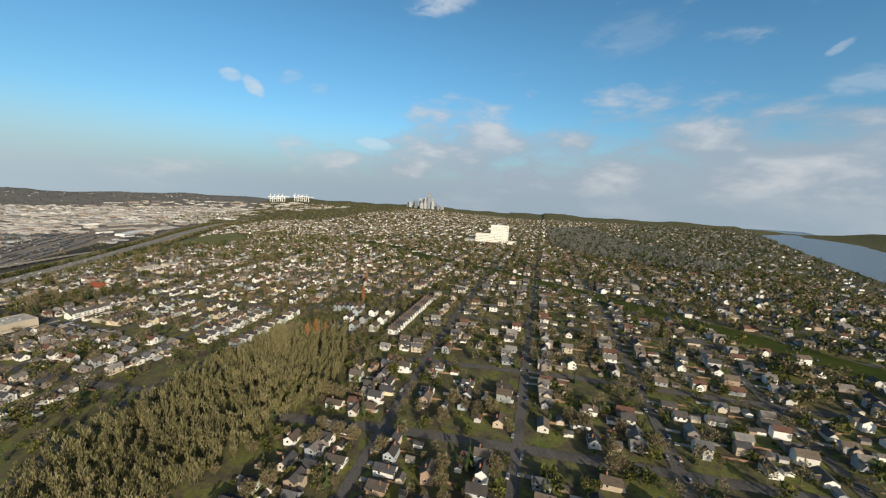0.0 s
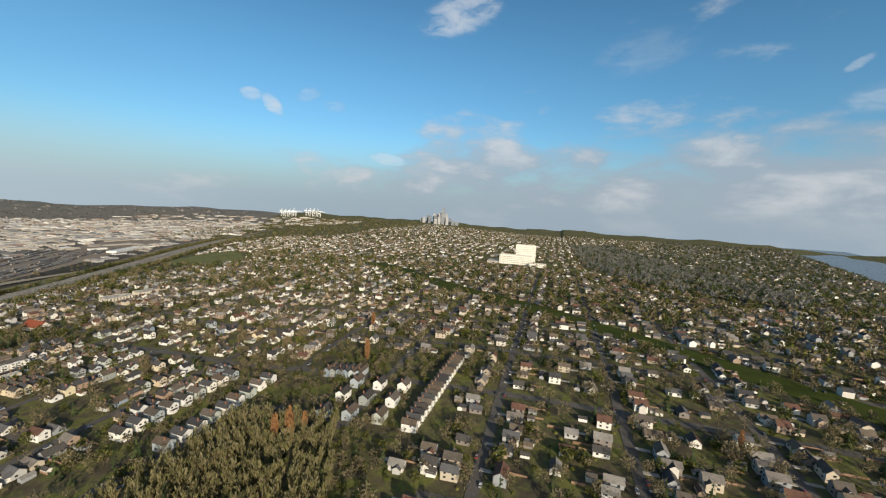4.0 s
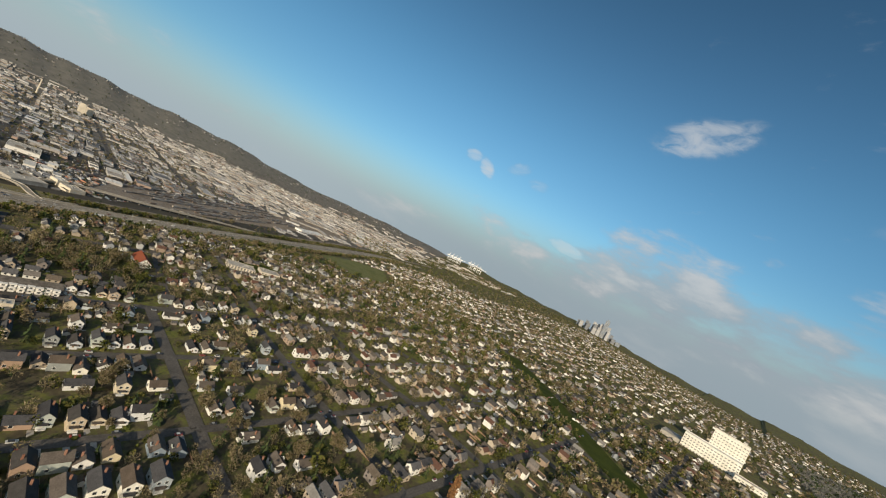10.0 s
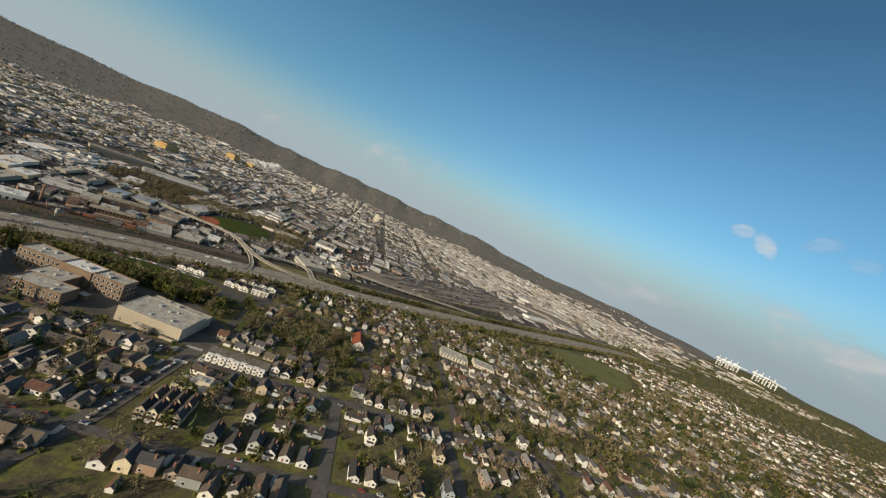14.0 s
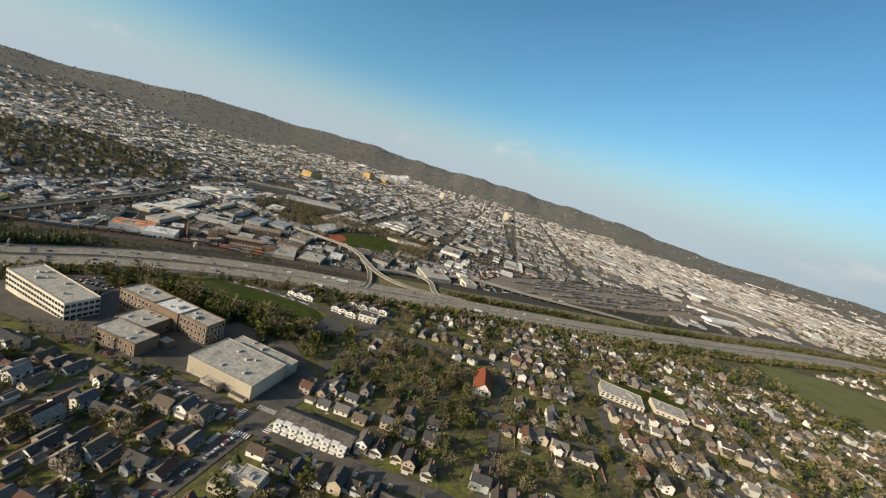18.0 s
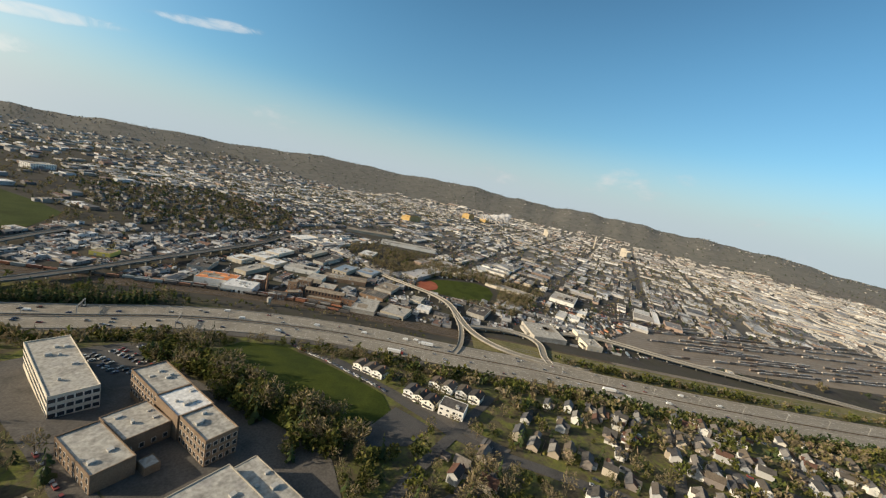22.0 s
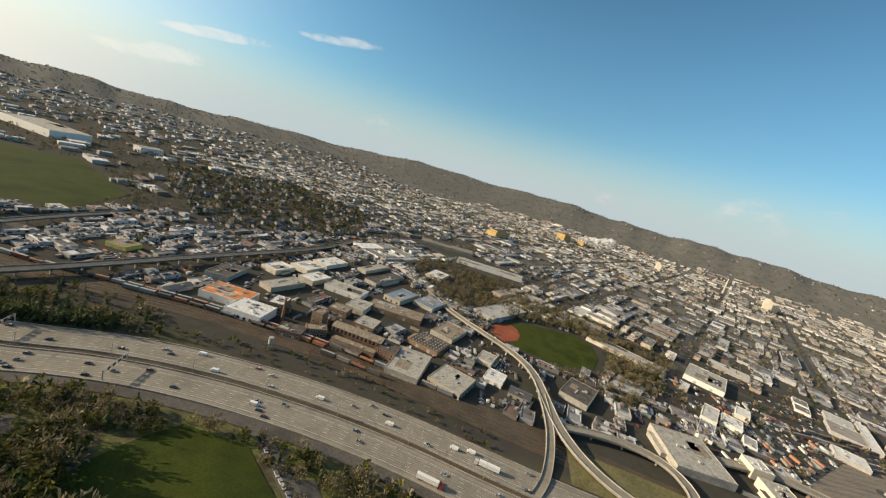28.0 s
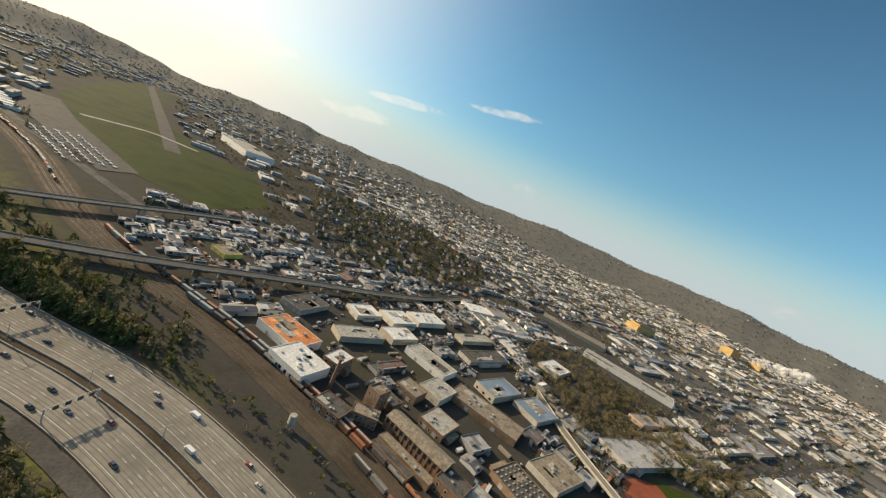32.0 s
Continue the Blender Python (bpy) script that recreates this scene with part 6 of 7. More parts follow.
def light_aircraft():
    """A small high-winged aircraft, nose along x."""
    t = thing("light_aircraft", "small white light aircraft parked on the apron", "aircraft", "parked aircraft")
    f = Heap()
    f.add([(2.6, -0.3, 0.9), (2.6, 0.3, 0.9), (0.6, 0.55, 0.7), (0.6, -0.55, 0.7), (2.6, 0, 1.4), (0.6, -0.5, 1.9), (0.6, 0.5, 1.9), (-4.2, 0, 1.2), (-4.2, 0, 1.6)],
          [(0, 1, 4), (0, 4, 5, 3), (1, 2, 6, 4), (4, 6, 5), (3, 5, 8, 7), (2, 7, 8, 6), (5, 6, 8), (0, 3, 2, 1), (3, 7, 2)])
    part("fuselage", f, WHITE_PAINT, t)
    part("wing", one_box(1.5, 10.8, 0.16, 0.5, 0, 1.95), WHITE_PAINT, t)
    part("tailplane", one_box(0.9, 3.4, 0.1, -4.0, 0, 1.4), WHITE_PAINT, t)
    part("fin", one_box(0.9, 0.1, 1.4, -4.1, 0, 1.4), WHITE_PAINT, t)
    g = Heap()
    for x, y in ((1.9, 0), (-0.1, -1.1), (-0.1, 1.1)):
        g.box(x, y, 0, 0.5, 0.2, 0.8, bottom=True)
    part("undercarriage", g, RUBBER, t)
    return t


plane_1 = light_aircraft()
planes = [(-640 + 11.5 * r + 40 * 0.53 * 0 + k * 15 * 0.52, -462 - k * 15 * 0.85 + 7.5 * r) for r in range(5) for k in range(11)]
for i, (e, n) in enumerate(planes):
    m = pose(e, n, ground(e, n) + 0.62, 0, 0, 35 + 180 * (i % 2) + rng.uniform(-8, 8))
    if i == 0:
        plane_1.matrix_basis = m
    else:
        copy_thing(plane_1, m)
for k in range(11):
    q = np.array([-478, -640.0]) + np.array([0.52, -0.85]) * 21 * k * (1 if k < 6 else 1.15)
    works("long low aircraft hangar with a white metal roof", q[0] + 24, q[1] + 10, 46, 13, 5, 10, WHITE_WALL, WHITE_MEMBRANE if k % 3 else BLUE_ROOF, 1)
works("huge hangar with pale walls beside the runway", -800, -1170, 90, 210, 22, 22, WHITE_WALL, GREY_MEMBRANE, 5)
works("white office block beside the airfield", -1005, -1090, 60, 40, 18, 15, WHITE_WALL, GREY_MEMBRANE, 4, (10, 4, 3, 1.6, "ne"))
# hangars and works round the airfield
hangars = Heap()
for _ in range(1800):
    e, n = rng.uniform(-2700, 250), rng.uniform(-3300, -480)
    lx, ly = rng.uniform(10, 50), rng.uniform(9, 34)
    if inside(AIRFIELD, e, n) or inside(GEORGE, e, n) or line_distance(RAIL, e, n) < 34 or line_distance(MOTORWAY, e, n) < 60 or math.hypot(e - CENTRE[0], n - CENTRE[1]) > 3500:
        continue
    if -910 < e < -690 and -1300 < n < -1040 or e < -1150 and n > -1350 or CN * e + SN * n > -640 and n > -700:
        continue
    shed(hangars, e, n, lx, ly, rng.uniform(4, 9), radians(rng.choice((7, 97)) + rng.uniform(-3, 3)), False)
solid("airfield_works", hangars, [MID_SHED_WALL, MID_SHED_ROOF, GLASS], "hangars and works beside the airfield", "warehouse", "stuff")
solid("road_airport", ribbon([(-760, -250), (-657, -371), (-512, -552), (-300, -830), (-58, -1160)], -7, 7, 0.4, 30), OLD_ASPHALT, "grey main road beside the tracks", "street", "structure")

# ---- trees ----
npr = np.random.RandomState(11)


def tufts(rs, n, centre_fn, size, upright=0.5, leaves=3, thin=0.4):
    """Sprays of pointed blades that lean outward and up; each spray hangs together."""
    V, F = [], []
    for _ in range(n):
        c = np.array(centre_fn(rs))
        out = np.array([c[0], c[1], 0.0]) / (math.hypot(c[0], c[1]) + 0.5)
        i = len(V)
        V.append(c)
        for k in range(leaves):
            s = size * rs.uniform(0.7, 1.5)
            up = out * (1 - upright) * rs.uniform(0.2, 1.2) + rs.uniform(-1, 1, 3) * (1.0 - 0.7 * upright) + np.array([0, 0, 0.3 + upright])
            up /= np.linalg.norm(up)
            side = np.cross(up, rs.uniform(-1, 1, 3))
            side /= np.linalg.norm(side) + 1e-6
            j = len(V)
            V += [c + up * s * 0.75 + side * s * thin * 0.5, c + up * s * (0.75 if thin > 0.6 else 1.0) - side * s * thin * 0.5]
            F.append((i, j, j + 1))
    return V, F


def stem(rs, tall, r0, sides=4):
    V, F = [], []
    for h, r in ((-1.0, r0), (tall * 0.5, r0 * 0.65), (tall, r0 * 0.18)):
        for k in range(sides):
            a = 6.283 * k / sides
            V.append(np.array([r * math.cos(a), r * math.sin(a), h]))
    for l in range(2):
        for k in range(sides):
            a, b = l * sides + k, l * sides + (k + 1) % sides
            F += [(a, b, b + sides), (a, b + sides, a + sides)]
    return V, F


def limbs(rs, tall, spread, n, r0):
    V, F = [], []
    for k in range(n):
        a, h = 6.283 * k / n + rs.uniform(-.4, .4), tall * rs.uniform(0.28, 0.6)
        tip = np.array([math.cos(a) * spread, math.sin(a) * spread, tall * rs.uniform(0.7, 0.98)])
        root = np.array([0, 0, h])
        side = np.array([-math.sin(a), math.cos(a), 0]) * r0
        i = len(V)
        V += [root - side, root + side, root + np.array([0, 0, r0 * 2.2]), tip]
        F += [(i, i + 1, i + 3), (i + 1, i + 2, i + 3), (i + 2, i, i + 3)]
    return V, F


def crown_point(tall, low, rx):
    def f(rs):
        while True:
            p = rs.uniform(-1, 1, 3)
            if 0.15 < np.linalg.norm(p) < 1:
                return p[0] * rx, p[1] * rx, low + (tall - low) * (p[2] * 0.5 + 0.5)
    return f


def join(*parts_):
    V, F = [], []
    for v, f in parts_:
        k = len(V)
        V += list(v)
        F += [tuple(i + k for i in q) for q in f]
    return np.array(V, float), np.array(F, int)


def conifer_shape(rs, tall, rx, layers, fans):
    V, F = [], []
    for l in range(layers):
        t = l / (layers - 1)
        h, r = tall * (0.10 + 0.86 * t), rx * (1 - t) ** 0.8 + 0.25
        for k in range(max(4, int(fans * (1 - t * 0.6)))):
            a = rs.uniform(0, 6.283)
            w, rr = rs.uniform(0.28, 0.5), r * rs.uniform(0.65, 1.12)
            i = len(V)
            V += [np.array([0, 0, h + tall * 0.10]), np.array([math.cos(a - w) * rr * 0.8, math.sin(a - w) * rr * 0.8, h - tall * 0.02]),
                  np.array([math.cos(a) * rr, math.sin(a) * rr, h - tall * rs.uniform(0.03, 0.07)]), np.array([math.cos(a + w) * rr * 0.8, math.sin(a + w) * rr * 0.8, h - tall * 0.01])]
            F += [(i, i + 1, i + 2), (i, i + 2, i + 3)]
    return V, F


rs = np.random.RandomState(5)
SHAPES = {"sapling": [], "clump": [], "bare": [], "conifer": [], "leafy": [], "poplar": []}
for k in range(4):
    SHAPES["bare"].append(join(stem(rs, 7.5, 0.22, 3), limbs(rs, 9.5, 2.6, 5, 0.1), tufts(rs, 42, crown_point(9.6, 2.0, 3.4), 1.7, 0.3, 3, 0.25)))
    SHAPES["sapling"].append(join(stem(rs, 9, 0.16, 3), tufts(rs, 34, crown_point(12.5, 2.0, 1.9), 2.8, 0.9, 3, 0.14)))
    SHAPES["conifer"].append(join(stem(rs, 5, 0.3, 3), conifer_shape(rs, 14, 3.0, 6, 8)))
    SHAPES["leafy"].append(join(stem(rs, 4, 0.25, 3), tufts(rs, 44, crown_point(7.6, 0.9, 2.9), 1.3, 0.1, 3, 0.85)))
    SHAPES["clump"].append(join(tufts(rs, 11, crown_point(9.0, 0.4, 3.2), 3.0, 0.45, 3, 0.6)))
    SHAPES["poplar"].append(join(stem(rs, 16, 0.3, 3), tufts(rs, 80, crown_point(22, 2.0, 2.4), 2.2, 0.85, 3, 0.3)))
TREE_MAT = {"sapling": TWIGS, "clump": TWIGS, "bare": TWIGS, "conifer": CONIFER, "leafy": BROADLEAF, "poplar": RUSSET}


def wood(name, kind, places, label, mat=None):
    """Many trees in one mesh: places are rows of e, n, scale."""
    allv, allf, off = [], [], 0
    for e, n, s in places:
        V, F = SHAPES[kind][npr.randint(4)]
        a = npr.uniform(0, 6.283)
        c, d = math.cos(a), math.sin(a)
        sx = s * npr.uniform(0.85, 1.2)
        allv.append(np.stack([e + sx * (c * V[:, 0] - d * V[:, 1]), n + sx * (d * V[:, 0] + c * V[:, 1]), ground(e, n) + s * V[:, 2]], 1))
        allf.append(F + off)
        off += len(V)
    if not allv:
        return
    v, f = np.concatenate(allv), np.concatenate(allf)
    me = bpy.data.meshes.new(name)
    me.vertices.add(len(v))
    me.vertices.foreach_set("co", v.ravel())
    me.loops.add(len(f) * 3)
    me.loops.foreach_set("vertex_index", f.ravel())
    me.polygons.add(len(f))
    me.polygons.foreach_set("loop_start", np.arange(0, len(f) * 3, 3))
    me.polygons.foreach_set("loop_total", np.full(len(f), 3))
    me.materials.append(mat or TREE_MAT[kind])
    me.update(calc_edges=True)
    tagged(new(name, me), label, "trees", kind="stuff")


taken = {}
for e, n, t in spots:
    taken.setdefault((int(e // 12), int(n // 12)), []).append((e, n))


for o_ in list(bpy.data.objects):
    if o_.type == "EMPTY" and o_.name.split(".")[0] in ("house", "apartment_row", "corner_block"):
        q_ = o_.matrix_basis.translation
        taken.setdefault((int(q_.x // 12), int(q_.y // 12)), []).append((q_.x, q_.y))


def roomy(e, n, r):
    i, j = int(e // 12), int(n // 12)
    for a in (i - 1, i, i + 1):
        for b in (j - 1, j, j + 1):
            for x, y in taken.get((a, b), ()):
                if math.hypot(e - x, n - y) < r:
                    return False
    return True


def off_road(e, n):
    return min(abs(e - x) for x in AVENUES) > 4.7 and (e < -600 or min(abs(n - y) for y in CROSS) > 5.2)


bare, conif, leafy = [], [], []
while len(bare) < 1500:
    e, n = npr.uniform(-312, -138), npr.uniform(60, 372)
    if inside(RAVINE, e, n):
        bare.append((e, n, npr.uniform(0.65, 1.2)))
for _ in range(110):
    e, n = npr.uniform(-312, -138), npr.uniform(60, 372)
    if inside(RAVINE, e, n):
        (conif if npr.rand() < 0.4 else leafy).append((e, n, npr.uniform(0.8, 1.3)))
wood("ravine_wood", "sapling", bare, "dense bare olive-brown winter woodland in a ravine", RAVINE_TWIGS)
bare = []
tries = 0
while len(bare) + len(conif) + len(leafy) < 10600 and tries < 120000:
    tries += 1
    e, n = npr.uniform(-1080, 640), npr.uniform(-170, 1260)
    x = CN * e + SN * n
    if x < -640 or not off_road(e, n) or not roomy(e, n, 5.2) or line_distance(MOTORWAY, e, n) < 46:
        continue
    if inside(LOT, e, n) or inside(PARK, e, n) or line_distance(FIELD_STREET, e, n) < 8 or line_distance(LOT_STREET, e, n) < 7 or inside(RAVINE, e, n) or inside(FIELD, e, n) or (inside(SCHOOL, e, n) and e > -690) or line_distance(CORRIDOR, e, n) < 20 or (-650 < e < -570 and 325 < n < 392):
        continue
    if -375 < e < -296 and 312 < n < 440 or -290 < e < -138 and 366 < n < 515 or abs(e + 722) < 20 and abs(n - 456) < 14 or -825 < e < -775 and 570 < n < 675:
        continue
    k = npr.rand()
    s = npr.choice((npr.uniform(0.45, 0.8), npr.uniform(0.75, 1.4)))
    if inside(WOOD_LOT, e, n):
        s *= 1.15
    (bare if k < 0.52 else conif if k < 0.68 else leafy).append((e, n, s))
for _ in range(300):
    e, n = npr.uniform(-790, -655), npr.uniform(262, 465)
    if inside(WOOD_LOT, e, n) and roomy(e, n, 8) and not inside(LOT, e, n) and line_distance(LOT_STREET, e, n) > 7:
        k = npr.rand()
        (bare if k < 0.60 else leafy if k < 0.86 else conif).append((e, n, npr.uniform(0.8, 1.35)))
for x in AVENUES:  # trees along the kerbs of the avenues
    if x > -250:
        for n in np.arange(200, 1240, 10.5):
            e = x + npr.choice((-5.2, 5.2)) + npr.uniform(-0.6, 0.6)
            if npr.rand() < 0.62 and min(abs(n - y) for y in CROSS) > 7 and not inside(RAVINE, e, n) and not inside(EAST_WOODS, e, n) and (x != -205 or n > 520):
                (bare if npr.rand() < 0.75 else leafy).append((e, n, npr.uniform(0.5, 0.95)))
for _ in range(900):  # yards round the new houses, and the head of the ravine
    e, n = npr.uniform(-380, -160), npr.uniform(312, 515)
    if not inside(RAVINE, e, n) and roomy(e, n, 8.5) and not (-166 < e < -138 and 365 < n < 512) and min(abs(e + 300), abs(e + 205)) > 6:
        k = npr.rand()
        (bare if k < 0.6 else leafy if k < 0.88 else conif).append((e, n, npr.uniform(0.35, 0.9)))
leafy += [(e, n, npr.uniform(1.7, 2.3)) for e, n in ((-704, 158), (-700, 168), (-697, 182), (-699, 214), (-697, 236), (-696, 262), (-701, 275), (-703, 146), (-709, 190), (-708, 248))]
for _ in range(150):  # round the school field
    e, n = npr.uniform(-735, -683), npr.uniform(105, 285)
    if not inside([(-740, 122), (-722, 120), (-706, 150), (-706, 262), (-760, 284), (-690, 290), (-735, 200)], e, n) and e > -712 - 0.1 * (n - 105):
        (leafy if npr.rand() < 0.55 else bare if npr.rand() < 0.6 else conif).append((e, n, npr.uniform(0.9, 1.8)))
for _ in range(58):
    n = npr.uniform(92, 292)
    e = npr.uniform(-714, -693) - (6 if n < 130 else 0)
    if not inside(SCHOOL, e, n) or e < -688:
        (leafy if npr.rand() < 0.5 else bare).append((e, n, npr.uniform(1.5, 2.1)))
leafy += [(e, n, 2.0) for e, n in ((-690, 283), (-692, 307), (-692, 248), (-698, 337), (-683, 264), (-722, 326), (-694, 222), (-696, 200))]
# motorway verges
mid, _ = resample(MOTORWAY, 5.0)
mn = normals(mid)
for i in range(len(mid)):
    if not -500 < mid[i, 1] < 1700:
        continue
    for _ in range(3):
        o = -npr.uniform(41, 66)
        e, n = mid[i, 0] + mn[i, 0] * o, mid[i, 1] + mn[i, 1] * o
        if inside(FIELD, e, n) or inside(SCHOOL, e, n) and e > -700 or roomy(e, n, 8) is False:
            continue
        if -812 < e < -770 and 130 < n < 300 and npr.rand() < 0.5:
            continue
        (bare if npr.rand() < 0.45 else leafy if npr.rand() < 0.7 else conif).append((e, n, npr.uniform(0.5, 1.1)))
    o = npr.uniform(31, 46)
    e, n = mid[i, 0] + mn[i, 0] * o, mid[i, 1] + mn[i, 1] * o
    if mid[i, 1] < 5 and min(line_distance(q, e, n) for q in RAMPS) > 9:
        conif.append((e, n, npr.uniform(0.7, 1.2)))
        if mid[i, 1] > -330:
            for o in (npr.uniform(31, 36), npr.uniform(35, 43)):
                e, n = mid[i, 0] + mn[i, 0] * o, mid[i, 1] + mn[i, 1] * o
                if line_distance(RAIL, e, n) > 18 and min(line_distance(q, e, n) for q in RAMPS) > 8:
                    conif.append((e, n, npr.uniform(0.85, 1.5)))
        if npr.rand() < 0.6:
            bare.append((e + 4, n - 4, npr.uniform(0.4, 0.7)))
    elif mid[i, 1] > 400:
        for _ in range(3):
            o = npr.uniform(31, 60)
            e, n = mid[i, 0] + mn[i, 0] * o, mid[i, 1] + mn[i, 1] * o
            if min(line_distance(q, e, n) for q in RAMPS) > 8 and line_distance(RAIL, e, n) > 20:
                (leafy if npr.rand() < 0.6 else bare).append((e, n, npr.uniform(0.4, 0.85)))
# old village south of the viaduct, round the ball field, and between the works
for _ in range(1300):
    e, n = npr.uniform(-1430, -930), npr.uniform(-900, -320)
    if inside(GEORGE, e, n):
        k = npr.rand()
        (bare if k < 0.5 else conif if k < 0.9 else leafy).append((e, n, npr.uniform(0.5, 1.1)))
for _ in range(1000):
    e, n = npr.uniform(-1400, -1120), npr.uniform(-80, 280)
    if not inside(BALL, e, n) and all(math.hypot(e - a, n - b) > c * 0.75 for a, b, c in TAKEN) and min(line_distance(q, e, n) for q in RAMPS) > 9:
        (bare if npr.rand() < 0.75 else leafy).append((e, n, npr.uniform(0.5, 1.0)))
for _ in range(8200):
    e, n = npr.uniform(-2900, -700), npr.uniform(-1300, 900)
    if valley_free(e, n, 5):
        (bare if npr.rand() < 0.7 else conif).append((e, n, npr.uniform(0.4, 0.9)))
for _ in range(420):  # dark trees behind the ball field
    e, n = npr.uniform(-1340, -1120), npr.uniform(120, 300)
    if not inside(BALL, e, n) and math.hypot(e + 1200, n - 165) < 130 and min(line_distance(q, e, n) for q in RAMPS) > 9 and all(math.hypot(e - a, n - b) > c * 0.7 for a, b, c in TAKEN):
        (bare if npr.rand() < 0.7 else conif).append((e, n, npr.uniform(0.6, 1.1)))
for _ in range(620):  # the grove beside the ramp, and the belt behind the ball field
    e, n = npr.uniform(-1400, -1140), npr.uniform(-190, 70)
    if inside(GROVE, e, n) and all(math.hypot(e - a, n - b) > c * 0.8 for a, b, c in TAKEN) and min(line_distance(q, e, n) for q in RAMPS) > 8:
        (bare if npr.rand() < 0.88 else leafy).append((e, n, npr.uniform(0.5, 1.15)))
    e, n = npr.uniform(-1345, -1205), npr.uniform(30, 290)
    if not inside(BALL, e, n) and e < -1205 - 0.6 * max(0, 150 - n) * 0.6 + 20 and all(math.hypot(e - a, n - b) > c * 0.45 for a, b, c in TAKEN):
        (bare if npr.rand() < 0.8 else conif).append((e, n, npr.uniform(0.6, 1.2)))
for _ in range(3600):  # scattered trees among the works round the airfield
    e, n = npr.uniform(-2600, 100), npr.uniform(-2600, -420)
    if inside(AIRFIELD, e, n) or line_distance(RAIL, e, n) < 20 or line_distance(MOTORWAY, e, n) < 45 or CN * e + SN * n > -560 and n > -700:
        continue
    (bare if npr.rand() < 0.6 else conif if npr.rand() < 0.3 else leafy).append((e, n, npr.uniform(0.5, 1.0)))
# the hill further off
hill_far, hill_dark = [], []
for _ in range(14000):
    e, n = npr.uniform(-2300, 1900), npr.uniform(-300, 3900)
    if n < 1260 and e < 640 or not (-640 if n < 1500 else -900) < CN * e + SN * n or shore(e, n) > -15 or line_distance(MOTORWAY, e, n) < 60 or (-300 < e < -70 and 1290 < n < 1490) or inside(PARK, e, n):
        continue
    (hill_far if npr.rand() < 0.55 else hill_dark).append((e, n, npr.uniform(0.6, 1.45)))
east_bare, east_dark = [], []
while len(east_bare) < 1900:  # the wooded slope behind the hospital
    e, n = npr.uniform(30, 560), npr.uniform(1000, 3000)
    if inside(EAST_WOODS, e, n):
        (east_bare if npr.rand() < 0.72 else east_dark).append((e, n, npr.uniform(0.9, 1.7)))
while len(east_dark) < 2000:  # trees among the houses on the lake side, and on the far shore
    e, n = npr.uniform(200, 2600), npr.uniform(700, 3900)
    s_ = float(shore(e, n))
    if -900 < s_ < -10 and n > 1260:
        (east_bare if npr.rand() < 0.5 else east_dark).append((e, n, npr.uniform(0.8, 1.6)))
far_bare = []
for _ in range(6800):
    az, r = radians(npr.uniform(160, 315)), npr.uniform(2950, 4350)
    far_bare.append((CENTRE[0] + math.sin(az) * r, CENTRE[1] + math.cos(az) * r, npr.uniform(0.7, 1.25)))
# dense conifers and scrub between the motorway and the tracks, south of the works
for _ in range(2600):
    e, n = npr.uniform(-790, -400), npr.uniform(-480, 40)
    dm, dr = line_distance(MOTORWAY, e, n), line_distance(RAIL, e, n)
    near_way = int(np.argmin(np.hypot(mid[:, 0] - e, mid[:, 1] - n)))
    west_side = (e - mid[near_way, 0]) * mn[near_way, 0] + (n - mid[near_way, 1]) * mn[near_way, 1] > 0
    if west_side and dm > 33 and dr > 17 and dm < 105 and min(line_distance(q, e, n) for q in RAMPS) > 9:
        k = npr.rand()
        (conif if k < 0.42 else leafy if k < 0.7 else bare).append((e, n, npr.uniform(0.45, 1.05)))
# brush between the motorway and the tracks
for i in range(len(mid)):
    if -260 < mid[i, 1] < 240:
        for _ in range(5 if mid[i, 1] < -30 else 1):
            o = npr.uniform(30, 52)
            e, n = mid[i, 0] + mn[i, 0] * o, mid[i, 1] + mn[i, 1] * o
            if line_distance(RAIL, e, n) > 19 and min(line_distance(q, e, n) for q in RAMPS) > 7:
                (leafy if npr.rand() < 0.5 else bare).append((e, n, npr.uniform(0.25, 0.6)))
# the green belt between the motorway and the rail viaduct, and conifers on the hill side
belt = np.random.RandomState(77)
for i in range(len(mid)):
    if 385 < mid[i, 1] < 940:
        for _ in range(5):
            o = belt.uniform(33, 62)
            e, n = mid[i, 0] + mn[i, 0] * o, mid[i, 1] + mn[i, 1] * o
            if min(line_distance(q, e, n) for q in RAMPS) > 9 and line_distance(RAIL, e, n) > 20:
                k = belt.rand()
                (leafy if k < 0.55 else conif if k < 0.8 else bare).append((e, n, belt.uniform(0.55, 1.15)))
        o = -belt.uniform(38, 48)
        e, n = mid[i, 0] + mn[i, 0] * o, mid[i, 1] + mn[i, 1] * o
        if belt.rand() < 0.8 and roomy(e, n, 7):
            conif.append((e, n, belt.uniform(0.8, 1.35)))
NEAR_TREES = [q for q in bare + conif + leafy if (-470 < q[0] < -330 and 380 < q[1] < 560) or (-720 < q[0] < -684 and 170 < q[1] < 300) or (-200 < q[0] < 60 and 150 < q[1] < 260)][:110]
nt_set = set(NEAR_TREES)
core = lambda q: (-830 < q[0] < 180 and 60 < q[1] < 720) or (-1400 < q[0] < -1110 and -190 < q[1] < 290)
wood("bare_trees", "bare", [q for q in bare if q not in nt_set and core(q)], "bare brown winter trees in yards and along streets")
wood("bare_trees", "clump", [q for q in bare if q not in nt_set and not core(q)], "bare brown winter trees further from the streets")
wood("conifers", "conifer", [q for q in conif if q not in nt_set and (core(q) or -1000 < q[0] < -400 and q[1] < 60)], "dark green conifers in yards and along verges")
